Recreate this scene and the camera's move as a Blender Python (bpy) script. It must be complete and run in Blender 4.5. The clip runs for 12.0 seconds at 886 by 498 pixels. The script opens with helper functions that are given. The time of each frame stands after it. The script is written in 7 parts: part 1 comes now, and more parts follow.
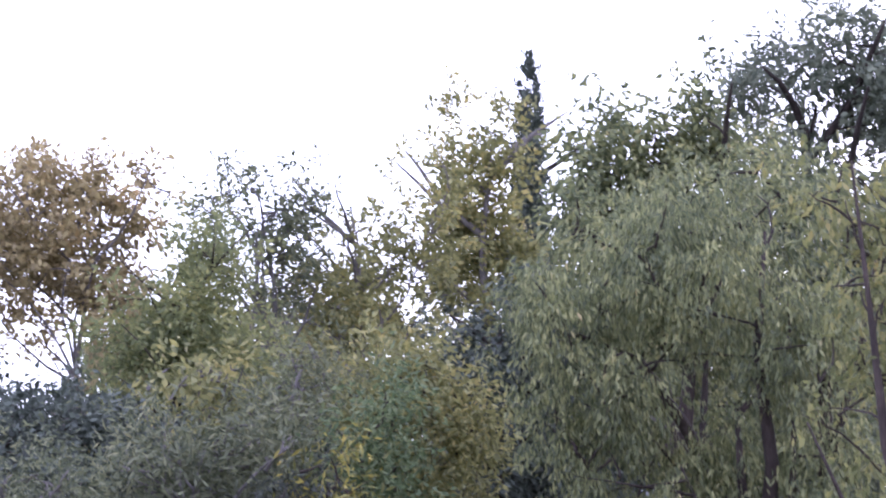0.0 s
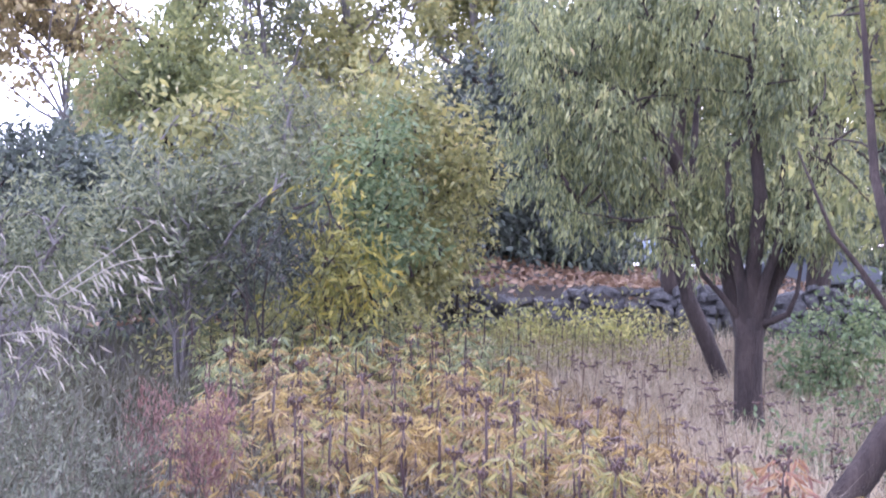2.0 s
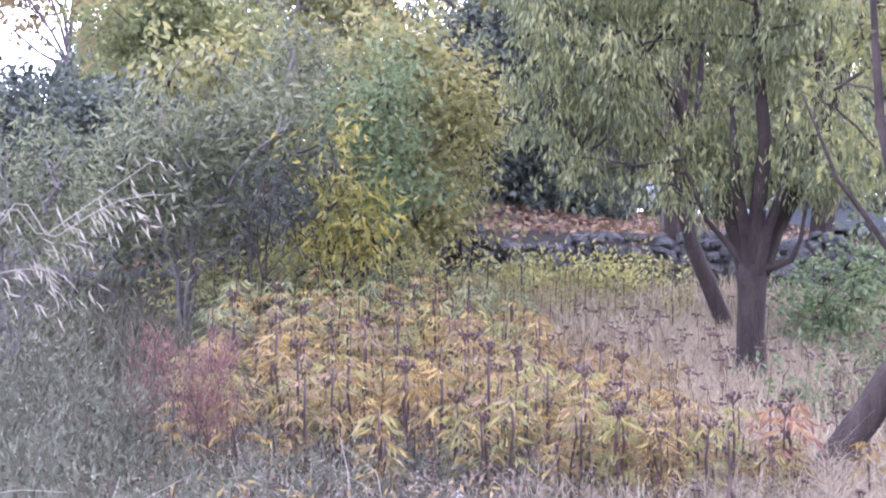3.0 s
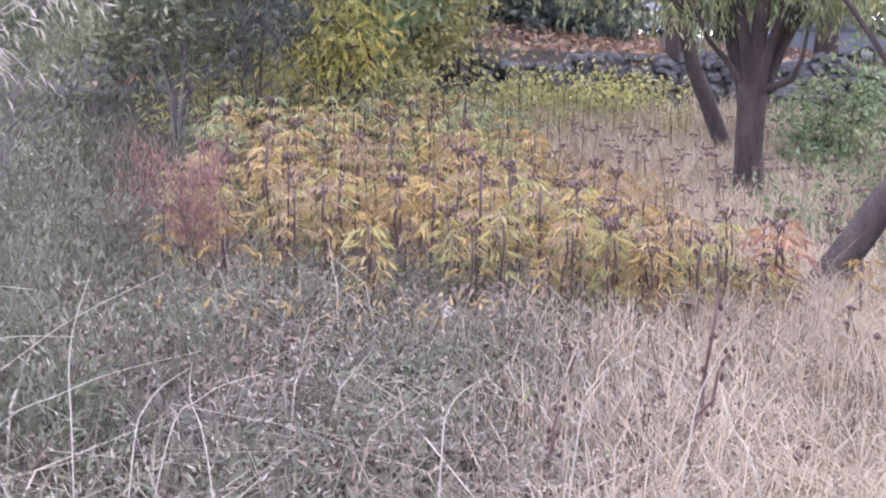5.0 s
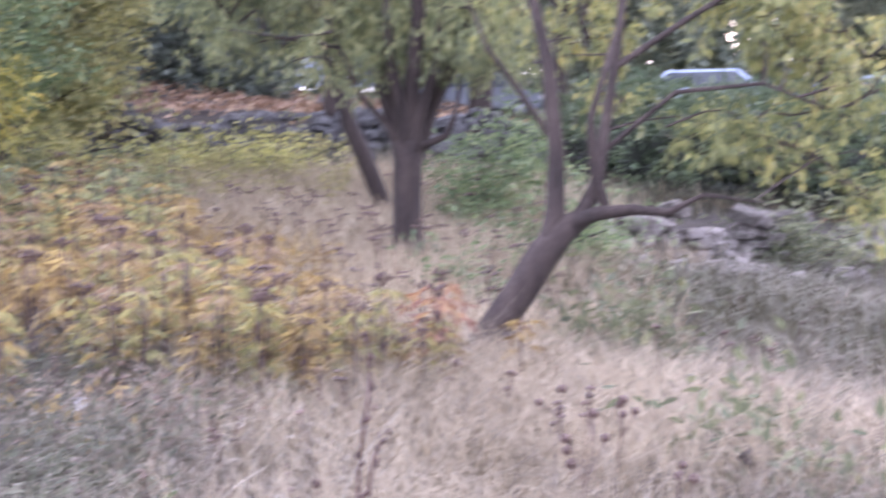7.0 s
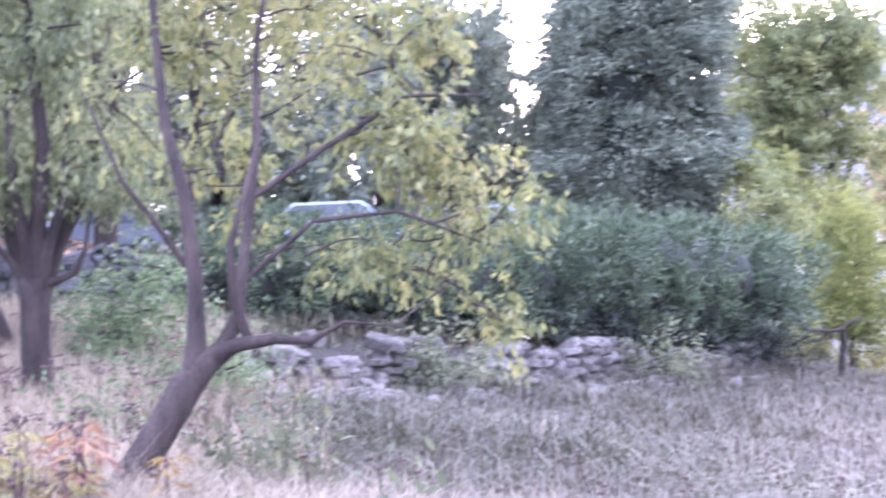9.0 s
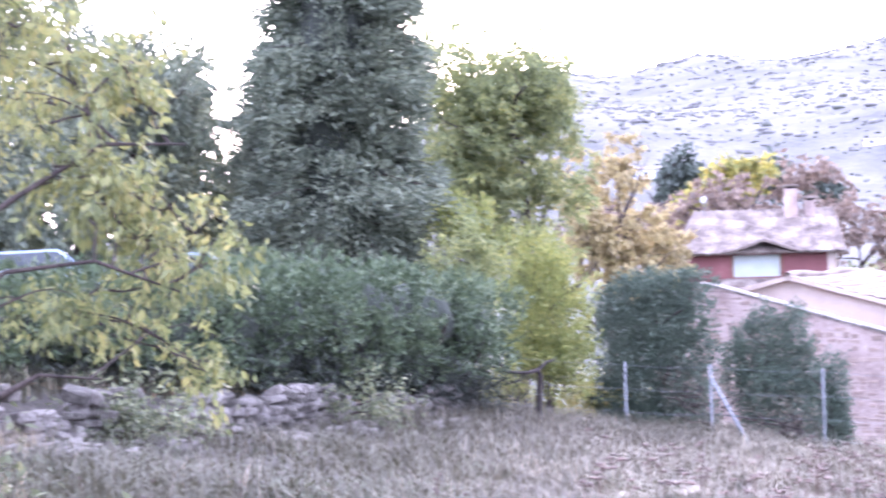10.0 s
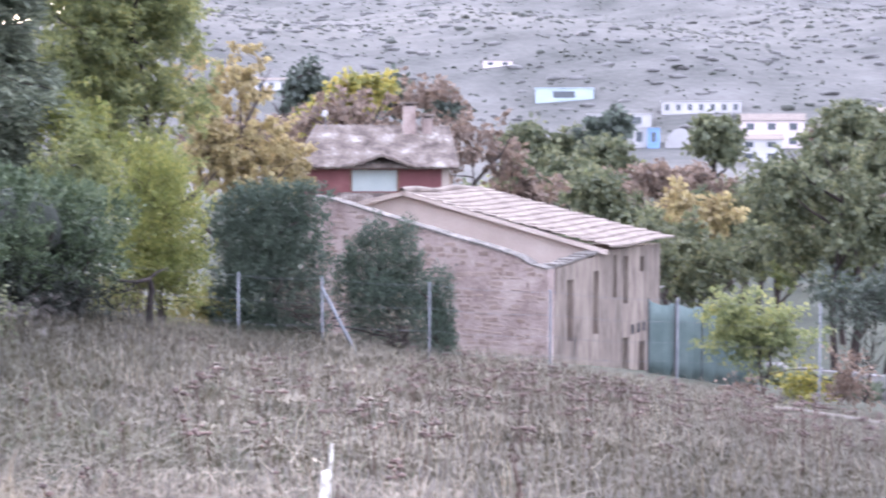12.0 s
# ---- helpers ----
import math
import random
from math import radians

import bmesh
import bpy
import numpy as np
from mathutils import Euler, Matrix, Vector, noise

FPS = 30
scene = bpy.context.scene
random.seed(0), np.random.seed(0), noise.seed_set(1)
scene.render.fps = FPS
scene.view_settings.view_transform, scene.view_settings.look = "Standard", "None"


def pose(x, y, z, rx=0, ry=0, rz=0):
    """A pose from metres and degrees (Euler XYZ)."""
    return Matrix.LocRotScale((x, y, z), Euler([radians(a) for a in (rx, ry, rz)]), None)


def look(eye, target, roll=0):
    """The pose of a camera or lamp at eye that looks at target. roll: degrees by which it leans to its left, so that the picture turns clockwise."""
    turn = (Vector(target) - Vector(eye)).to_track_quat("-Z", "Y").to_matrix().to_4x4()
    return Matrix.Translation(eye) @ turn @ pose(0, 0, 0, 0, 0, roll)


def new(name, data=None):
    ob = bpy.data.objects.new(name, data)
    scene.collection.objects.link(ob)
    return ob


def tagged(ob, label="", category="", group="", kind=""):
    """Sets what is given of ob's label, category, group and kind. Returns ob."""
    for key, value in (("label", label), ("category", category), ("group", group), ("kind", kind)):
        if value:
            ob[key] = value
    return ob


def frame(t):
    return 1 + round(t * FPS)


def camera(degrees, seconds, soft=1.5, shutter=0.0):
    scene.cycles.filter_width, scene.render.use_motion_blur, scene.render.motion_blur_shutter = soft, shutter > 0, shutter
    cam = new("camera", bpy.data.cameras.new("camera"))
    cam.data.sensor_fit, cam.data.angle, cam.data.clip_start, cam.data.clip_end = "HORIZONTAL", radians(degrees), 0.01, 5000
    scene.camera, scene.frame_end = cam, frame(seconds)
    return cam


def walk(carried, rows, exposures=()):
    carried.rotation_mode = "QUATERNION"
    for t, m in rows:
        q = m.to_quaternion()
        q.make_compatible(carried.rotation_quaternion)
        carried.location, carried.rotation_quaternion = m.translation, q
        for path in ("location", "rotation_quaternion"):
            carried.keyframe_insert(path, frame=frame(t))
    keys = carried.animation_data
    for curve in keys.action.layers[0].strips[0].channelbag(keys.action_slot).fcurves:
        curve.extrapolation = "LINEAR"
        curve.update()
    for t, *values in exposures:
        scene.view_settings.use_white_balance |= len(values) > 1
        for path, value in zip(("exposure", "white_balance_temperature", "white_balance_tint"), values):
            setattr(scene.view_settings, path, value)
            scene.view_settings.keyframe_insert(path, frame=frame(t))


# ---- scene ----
cam = camera(32.276, 12.0, soft=2.0, shutter=0.5)
# seconds, eye x y z, heading to the right of +y, pitch up, lean
PATH = [
    (0.0, -0.019, -0.268, 1.784, -0.21, 9.85, -0.30),
    (0.5, -0.007, -0.278, 1.699, 0.86, 8.57, -0.07),
    (1.0, -0.035, -0.290, 1.697, 1.07, 4.51, -0.18),
    (1.5, -0.044, -0.291, 1.682, 0.56, 1.91, -0.32),
    (2.0, -0.048, -0.286, 1.680, 0.24, 0.41, -0.11),
    (2.5, -0.046, -0.273, 1.677, 0.03, -0.70, 0.04),
    (2.7, -0.044, -0.272, 1.675, 0.04, -1.04, -0.10),
    (4.3, -0.040, -0.238, 1.626, 0.06, -5.94, -0.70),
    (4.5, -0.029, -0.231, 1.619, -0.05, -6.83, -0.75),
    (5.0, 0.005, -0.170, 1.606, 0.15, -8.22, -0.84),
    (5.5, 0.019, -0.026, 1.606, 1.71, -9.34, -1.91),
    (6.0, 0.048, 0.114, 1.612, 4.34, -9.54, -2.97),
    (6.5, 0.116, 0.208, 1.610, 5.33, -8.39, -0.31),
    (7.0, 0.160, 0.285, 1.619, 12.48, -6.02, 0.08),
    (7.2, 0.152, 0.290, 1.625, 15.18, -5.39, -0.10),
    (8.8, 0.088, 0.345, 1.592, 24.68, -1.49, 0.96),
    (9.0, 0.087, 0.341, 1.594, 26.47, -1.17, 1.25),
    (9.5, 0.082, 0.306, 1.595, 32.17, -0.25, 1.88),
    (10.0, 0.072, 0.260, 1.605, 37.53, 0.27, 1.79),
    (10.5, 0.078, 0.265, 1.609, 41.68, -0.65, 0.53),
    (11.0, 0.087, 0.245, 1.608, 45.36, -2.13, 0.17),
    (11.5, 0.102, 0.183, 1.606, 48.13, -2.80, -0.36),
    (12.0, 0.133, 0.083, 1.611, 51.52, -3.27, -0.16),
]
rows = []
for t, ex, ey, ez, head, pitch, lean in PATH:
    a, p = radians(head), radians(pitch)
    eye = Vector((ex, ey, ez))
    aim = eye + Vector((math.sin(a) * math.cos(p), math.cos(a) * math.cos(p), math.sin(p)))
    rows.append((t, look(eye, aim, -lean)))
EXPOSURES = [(0.0, -0.2, 5450, 36), (0.5, -0.75, 5450, 36), (0.8, -0.7, 5400, 36), (1.0, -0.4, 5400, 37), (1.5, 0.3, 5400, 38), (2.0, 0.72, 5400, 38), (2.5, 0.84, 5400, 38), (4.3, 0.75, 5800, 35),
             (6.5, 0.72, 5750, 34), (7.0, 0.8, 5650, 35), (9.0, 1.26, 5150, 41), (9.5, 1.3, 5200, 40), (10.5, 0.95, 5500, 31), (11.0, 0.74, 5650, 29), (12.0, 0.47, 5650, 26)]
walk(cam, rows, EXPOSURES)

# ---------------------------------------------------------------- light
SUN_AZ, SUN_EL = 46.0, 13.0
world = bpy.data.worlds.new("sky")
scene.world = world
world.use_nodes = True
wn, wl = world.node_tree.nodes, world.node_tree.links
wn.clear()
sky = wn.new("ShaderNodeTexSky")
sky.sky_type = "NISHITA"
sky.sun_disc = False
sky.sun_elevation, sky.sun_rotation = radians(SUN_EL), radians(SUN_AZ)
sky.dust_density, sky.ozone_density = 3.0, 1.0
bg_sky = wn.new("ShaderNodeBackground")
bg_sky.inputs["Strength"].default_value = 0.15
bg_cloud = wn.new("ShaderNodeBackground")          # thin high cloud over the whole sky
bg_cloud.inputs["Color"].default_value = (0.93, 0.96, 1.0, 1)
bg_cloud.inputs["Strength"].default_value = 2.6
both = wn.new("ShaderNodeAddShader")
wout = wn.new("ShaderNodeOutputWorld")
wl.new(sky.outputs[0], bg_sky.inputs["Color"])
wl.new(bg_sky.outputs[0], both.inputs[0])
wl.new(bg_cloud.outputs[0], both.inputs[1])
wl.new(both.outputs[0], wout.inputs[0])
sun_data = bpy.data.lights.new("sun", "SUN")
sun_data.energy, sun_data.angle, sun_data.color = 1.3, radians(10), (1.0, 0.9, 0.74)
sun = new("sun", sun_data)
sa, se = radians(SUN_AZ), radians(SUN_EL)
sun_dir = Vector((math.sin(sa) * math.cos(se), math.cos(sa) * math.cos(se), math.sin(se)))
sun.matrix_world = look(sun_dir * 50, (0, 0, 0))

# ---------------------------------------------------------------- materials


def ramp(nodes, stops, interp="LINEAR"):
    r = nodes.new("ShaderNodeValToRGB")
    r.color_ramp.interpolation = interp
    while len(r.color_ramp.elements) < len(stops):
        r.color_ramp.elements.new(0.5)
    for e, (pos, col) in zip(r.color_ramp.elements, stops):
        e.position, e.color = pos, (*col, 1)
    return r


def surface(name, stops, scale=4.0, rough=0.85, fine=40.0, bump=0.3, metal=0.0, depth=0.02, stretch=(1, 1, 1), island=False):
    """Two scales of noise through a colour ramp, with a fine bump."""
    m = bpy.data.materials.new(name)
    m.use_nodes = True
    n, l = m.node_tree.nodes, m.node_tree.links
    b = n["Principled BSDF"]
    tc = n.new("ShaderNodeTexCoord")
    mp = n.new("ShaderNodeMapping")
    mp.inputs["Scale"].default_value = stretch
    l.new(tc.outputs["Object"], mp.inputs[0])
    big, small = n.new("ShaderNodeTexNoise"), n.new("ShaderNodeTexNoise")
    big.inputs["Scale"].default_value, big.inputs["Detail"].default_value = scale, 6
    small.inputs["Scale"].default_value, small.inputs["Detail"].default_value = fine, 4
    l.new(mp.outputs[0], big.inputs[0])
    l.new(mp.outputs[0], small.inputs[0])
    mix = n.new("ShaderNodeMath")
    mix.operation = "MULTIPLY_ADD"
    l.new(small.outputs[0], mix.inputs[0])
    mix.inputs[1].default_value = 0.45
    half = n.new("ShaderNodeMath")
    half.operation = "MULTIPLY_ADD"
    l.new(big.outputs[0], half.inputs[0])
    half.inputs[1].default_value, half.inputs[2].default_value = 1.1, -0.28
    l.new(half.outputs[0], mix.inputs[2])
    r = ramp(n, stops)
    l.new(mix.outputs[0], r.inputs[0])
    info = n.new("ShaderNodeObjectInfo")
    hsv = n.new("ShaderNodeHueSaturation")
    vary = n.new("ShaderNodeMapRange")
    vary.inputs["To Min"].default_value, vary.inputs["To Max"].default_value = 0.8, 1.2
    pieces = n.new("ShaderNodeNewGeometry")
    l.new(pieces.outputs["Random Per Island"] if island else info.outputs["Random"], vary.inputs[0])
    if island:
        vary.inputs["To Min"].default_value, vary.inputs["To Max"].default_value = 0.84, 1.12
    l.new(vary.outputs[0], hsv.inputs["Value"])
    l.new(r.outputs[0], hsv.inputs["Color"])
    l.new(hsv.outputs[0], b.inputs["Base Color"])
    bp = n.new("ShaderNodeBump")
    bp.inputs["Strength"].default_value, bp.inputs["Distance"].default_value = bump, depth
    l.new(small.outputs[0], bp.inputs["Height"])
    l.new(bp.outputs[0], b.inputs["Normal"])
    b.inputs["Roughness"].default_value, b.inputs["Metallic"].default_value = rough, metal
    return m


def foliage(name, stops, glow=0.45, rough=0.55, patch=0.35):
    """Leaves: each one its own tone from the ramp, patches over the crown, light coming through."""
    m = bpy.data.materials.new(name)
    m.use_nodes = True
    n, l = m.node_tree.nodes, m.node_tree.links
    b, out = n["Principled BSDF"], n["Material Output"]
    geo = n.new("ShaderNodeNewGeometry")
    tc = n.new("ShaderNodeTexCoord")
    no = n.new("ShaderNodeTexNoise")
    no.inputs["Scale"].default_value = 0.9
    l.new(tc.outputs["Object"], no.inputs[0])
    add = n.new("ShaderNodeMath")
    add.operation = "MULTIPLY_ADD"
    l.new(no.outputs[0], add.inputs[0])
    add.inputs[1].default_value = patch * 2.4
    sub = n.new("ShaderNodeMath")
    sub.operation = "MULTIPLY_ADD"
    l.new(geo.outputs["Random Per Island"], sub.inputs[0])
    sub.inputs[1].default_value = 1 - patch
    sub.inputs[2].default_value = -patch * 0.7
    l.new(sub.outputs[0], add.inputs[2])
    r = ramp(n, stops)
    l.new(add.outputs[0], r.inputs[0])
    l.new(r.outputs[0], b.inputs["Base Color"])
    b.inputs["Roughness"].default_value = rough
    tr = n.new("ShaderNodeBsdfTranslucent")
    l.new(r.outputs[0], tr.inputs[0])
    mix = n.new("ShaderNodeMixShader")
    mix.inputs[0].default_value = glow
    l.new(b.outputs[0], mix.inputs[1])
    l.new(tr.outputs[0], mix.inputs[2])
    l.new(mix.outputs[0], out.inputs[0])
    return m


M = {}
M["bark"] = surface("bark", [(0.2, (0.0142, 0.01048, 0.008883)), (0.5, (0.04039, 0.02861, 0.02421)), (0.85, (0.08088, 0.06082, 0.0504))], 9, 0.95, 60, 0.9, depth=0.03, stretch=(1, 1, 0.25))
M["bark_grey"] = surface("bark_grey", [(0.2, (0.08, 0.07, 0.07)), (0.6, (0.2, 0.18, 0.17)), (0.9, (0.32, 0.29, 0.27))], 9, 0.95, 60, 0.7, stretch=(1, 1, 0.3))
M["soil"] = surface("soil", [(0.15, (0.016, 0.013, 0.01)), (0.45, (0.034, 0.028, 0.022)), (0.7, (0.055, 0.045, 0.036)), (0.95, (0.042, 0.042, 0.028))], 0.5, 0.98, 14, 0.6, depth=0.05)
M["stone"] = surface("stone", [(0.2, (0.16, 0.15, 0.15)), (0.5, (0.3, 0.285, 0.28)), (0.85, (0.46, 0.44, 0.42))], 5, 0.95, 45, 0.7)
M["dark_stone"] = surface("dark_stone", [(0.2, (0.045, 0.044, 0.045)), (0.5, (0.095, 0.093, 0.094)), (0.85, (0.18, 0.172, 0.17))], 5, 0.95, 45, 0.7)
M["wall_rubble"] = surface("weathered_rubble", [(0.2, (0.05, 0.044, 0.038)), (0.5, (0.105, 0.093, 0.08)), (0.85, (0.185, 0.166, 0.145))], 5, 0.95, 45, 0.7)
M["pale_stone"] = surface("pale_stone", [(0.2, (0.09, 0.08, 0.07)), (0.5, (0.175, 0.155, 0.138)), (0.85, (0.29, 0.262, 0.238))], 5, 0.95, 45, 0.7)
M["rubble"] = surface("rubble_masonry", [(0.2, (0.161, 0.113, 0.0997)), (0.5, (0.325, 0.25, 0.223)), (0.85, (0.459, 0.377, 0.337))], 1.1, 0.95, 9, 0.8, depth=0.05)
M["wall_stone"] = surface("wall_stone", [(0.2, (0.1734, 0.1225, 0.1012)), (0.5, (0.2958, 0.2205, 0.184)), (0.85, (0.408, 0.3234, 0.276))], 1.6, 0.95, 14, 0.7, island=True)
M["plaster"] = surface("plaster", [(0.2, (0.375, 0.3, 0.255)), (0.6, (0.465, 0.383, 0.33)), (0.9, (0.525, 0.45, 0.398))], 0.8, 0.9, 12, 0.2)
M["grey_plaster"] = surface("weathered_plaster", [(0.2, (0.07, 0.056, 0.048)), (0.42, (0.21, 0.165, 0.135)), (0.62, (0.29, 0.235, 0.19)), (0.9, (0.37, 0.31, 0.26))], 2.0, 0.95, 9, 0.6, stretch=(1, 1, 0.3))
M["tile"] = surface("roof_tile", [(0.2, (0.13, 0.1, 0.084)), (0.45, (0.21, 0.17, 0.142)), (0.65, (0.26, 0.215, 0.18)), (0.85, (0.31, 0.26, 0.22))], 1.6, 0.9, 9, 0.5)
M["old_tile"] = surface("old_roof_tile", [(0.25, (0.06, 0.045, 0.038)), (0.48, (0.16, 0.125, 0.105)), (0.62, (0.22, 0.185, 0.16)), (0.78, (0.42, 0.38, 0.34))], 1.2, 0.95, 5.5, 0.8, depth=0.05)
M["red_wall"] = surface("red_render", [(0.2, (0.154, 0.0553, 0.0583)), (0.6, (0.211, 0.0823, 0.0823)), (0.9, (0.257, 0.119, 0.113))], 0.8, 0.9, 8, 0.2)
M["white"] = surface("white_render", [(0.2, (0.394, 0.374, 0.367)), (0.6, (0.492, 0.472, 0.466)), (0.9, (0.538, 0.525, 0.518))], 0.2, 0.8, 2, 0.1)
M["dark"] = surface("dark_opening", [(0.2, (0.02, 0.018, 0.018)), (0.9, (0.06, 0.05, 0.05))], 1, 0.8, 5, 0.1)
M["brown_wood"] = surface("brown_wood", [(0.2, (0.1, 0.055, 0.035)), (0.9, (0.24, 0.14, 0.09))], 3, 0.8, 30, 0.3)
M["galvanised"] = surface("galvanised_steel", [(0.2, (0.13, 0.135, 0.145)), (0.9, (0.25, 0.255, 0.27))], 6, 0.65, 40, 0.1, metal=0.2)
M["car_white"] = surface("car_paint", [(0.2, (0.34, 0.4, 0.5)), (0.9, (0.4, 0.46, 0.57))], 0.5, 0.25, 4, 0.02)
M["car_grey"] = surface("grey_car_paint", [(0.2, (0.1, 0.11, 0.125)), (0.9, (0.16, 0.17, 0.19))], 0.5, 0.3, 4, 0.02)
M["rubber"] = surface("rubber", [(0.2, (0.015, 0.015, 0.016)), (0.9, (0.035, 0.035, 0.035))], 5, 0.8, 40, 0.1)
M["hill"] = surface("rocky_hill", [(0.25, (0.052, 0.053, 0.046)), (0.45, (0.086, 0.084, 0.076)), (0.62, (0.112, 0.107, 0.098)), (0.85, (0.148, 0.142, 0.134))], 0.035, 1.0, 0.3, 0.4, depth=1.5)

M["hill_rock"] = surface("hill_rock", [(0.2, (0.12, 0.115, 0.108)), (0.85, (0.24, 0.23, 0.22))], 0.3, 1.0, 2, 0.4, depth=0.3)
M["valley"] = surface("valley_grass", [(0.2, (0.018, 0.023, 0.014)), (0.5, (0.04, 0.047, 0.03)), (0.85, (0.078, 0.078, 0.05))], 0.05, 1.0, 1.2, 0.5, depth=0.3)
M["leaf_almond"] = foliage("almond_leaf", [(0.0, (0.055, 0.068, 0.036)), (0.35, (0.135, 0.16, 0.078)), (0.65, (0.25, 0.27, 0.12)), (0.9, (0.419, 0.41, 0.177)), (1.0, (0.491, 0.376, 0.181))])
M["leaf_bent"] = foliage("yellow_green_leaf", [(0.0, (0.0844, 0.0965, 0.04)), (0.35, (0.16, 0.18, 0.0715)), (0.7, (0.286, 0.286, 0.108)), (1.0, (0.402, 0.329, 0.127))], 0.5)
M["leaf_olive"] = foliage("grey_olive_leaf", [(0.0, (0.06, 0.07, 0.04)), (0.4, (0.13, 0.148, 0.082)), (0.75, (0.225, 0.24, 0.13)), (1.0, (0.33, 0.315, 0.165))], 0.4)
M["leaf_yellow"] = foliage("yellow_leaf", [(0.0, (0.09, 0.1, 0.035)), (0.4, (0.24, 0.235, 0.062)), (0.75, (0.44, 0.37, 0.085)), (1.0, (0.515, 0.377, 0.092))], 0.45)
M["leaf_green"] = foliage("fresh_green_leaf", [(0.0, (0.0583, 0.087, 0.0404)), (0.5, (0.147, 0.204, 0.0931)), (1.0, (0.296, 0.332, 0.159))], 0.45)
M["leaf_straw"] = foliage("yellow_olive_leaf", [(0.0, (0.11, 0.12, 0.05)), (0.4, (0.24, 0.245, 0.1)), (0.75, (0.38, 0.35, 0.13)), (1.0, (0.47, 0.36, 0.13))], 0.45)
M["leaf_orange"] = foliage("orange_leaf", [(0.0, (0.1615, 0.1275, 0.07)), (0.4, (0.342, 0.2754, 0.14)), (0.75, (0.475, 0.3978, 0.19)), (1.0, (0.532, 0.3774, 0.18))], 0.45)
M["leaf_dark"] = foliage("dark_evergreen_leaf", [(0.0, (0.0293, 0.0374, 0.0293)), (0.5, (0.0728, 0.0905, 0.0687)), (1.0, (0.16, 0.188, 0.14))], 0.2)
M["leaf_hedge"] = foliage("juniper_foliage", [(0.0, (0.032, 0.052, 0.026)), (0.5, (0.078, 0.112, 0.055)), (1.0, (0.175, 0.21, 0.105))], 0.2)
M["leaf_cedar"] = foliage("cedar_foliage", [(0.0, (0.07085, 0.08772, 0.06226)), (0.5, (0.1663, 0.1918, 0.1324)), (1.0, (0.3294, 0.3529, 0.2391))], 0.45)
M["leaf_elder"] = foliage("elder_leaf", [(0.0, (0.085, 0.062, 0.032)), (0.35, (0.24, 0.18, 0.075)), (0.7, (0.43, 0.325, 0.125)), (1.0, (0.5, 0.31, 0.13))], 0.45, patch=0.35)
M["leaf_elder4"] = foliage("brown_elder_leaf", [(0.0, (0.07, 0.045, 0.026)), (0.4, (0.21, 0.14, 0.06)), (0.8, (0.41, 0.3, 0.1)), (1.0, (0.5, 0.42, 0.14))], 0.45, patch=0.3)
M["leaf_elder3"] = foliage("orange_elder_leaf", [(0.0, (0.1373, 0.09222, 0.05669)), (0.4, (0.2473, 0.1735, 0.0969)), (0.75, (0.3001, 0.2362, 0.1249)), (1.0, (0.242, 0.1274, 0.08755))], 0.45, patch=0.1)
M["leaf_elder2"] = foliage("green_elder_leaf", [(0.0, (0.0822, 0.0901, 0.0351)), (0.35, (0.197, 0.197, 0.079)), (0.7, (0.329, 0.297, 0.106)), (1.0, (0.393, 0.297, 0.116))], 0.45, patch=0.3)
M["leaf_red"] = foliage("red_leaf", [(0.0, (0.09, 0.05, 0.044)), (0.5, (0.2, 0.105, 0.09)), (1.0, (0.32, 0.21, 0.16))], 0.3)
M["leaf_rosy"] = foliage("orange_red_elder_leaf", [(0.0, (0.13, 0.06, 0.045)), (0.5, (0.29, 0.15, 0.095)), (1.0, (0.43, 0.29, 0.13))], 0.45, patch=0.2)
M["leaf_rust"] = foliage("rust_leaf", [(0.0, (0.0998, 0.0748, 0.0606)), (0.5, (0.22, 0.162, 0.127)), (1.0, (0.347, 0.254, 0.183))], 0.4)
M["leaf_green2"] = foliage("yellow_green_weed", [(0.0, (0.1728, 0.1768, 0.06816)), (0.5, (0.3564, 0.3549, 0.126)), (1.0, (0.5481, 0.4823, 0.1716))], 0.45)
M["leaf_lime"] = foliage("bright_yellow_green_leaf", [(0.0, (0.115, 0.14, 0.045)), (0.5, (0.26, 0.285, 0.085)), (1.0, (0.43, 0.39, 0.12))], 0.5)
M["leaf_clipped"] = foliage("clipped_cypress_foliage", [(0.0, (0.034, 0.051, 0.036)), (0.5, (0.075, 0.105, 0.073)), (1.0, (0.15, 0.185, 0.13))], 0.2)
M["leaf_valley"] = foliage("muted_green_leaf", [(0.0, (0.065, 0.078, 0.046)), (0.5, (0.135, 0.15, 0.084)), (1.0, (0.24, 0.24, 0.125))], 0.45)
# near-black green that paints the shade deep within foliage
M["inner_shade"] = surface("painted_inner_shade", [(0.2, (0.022, 0.027, 0.02)), (0.8, (0.06, 0.068, 0.052))], 3, 1.0, 20, 0.9)
M["leaf_poplar"] = foliage("grey_green_yellowing_leaf", [(0.0, (0.11, 0.135, 0.065)), (0.45, (0.22, 0.25, 0.115)), (0.8, (0.37, 0.37, 0.145)), (1.0, (0.48, 0.42, 0.15))], 0.6, patch=0.45)
M["elder_stem"] = foliage("dark_purple_brown_stem", [(0.0, (0.022, 0.013, 0.014)), (0.6, (0.055, 0.03, 0.028)), (1.0, (0.1, 0.058, 0.045))], 0.1)
M["weed_grey"] = foliage("grey_green_weed_leaf", [(0.0, (0.03, 0.036, 0.024)), (0.5, (0.1, 0.11, 0.07)), (0.85, (0.19, 0.195, 0.13)), (1.0, (0.3, 0.29, 0.22))], 0.35)
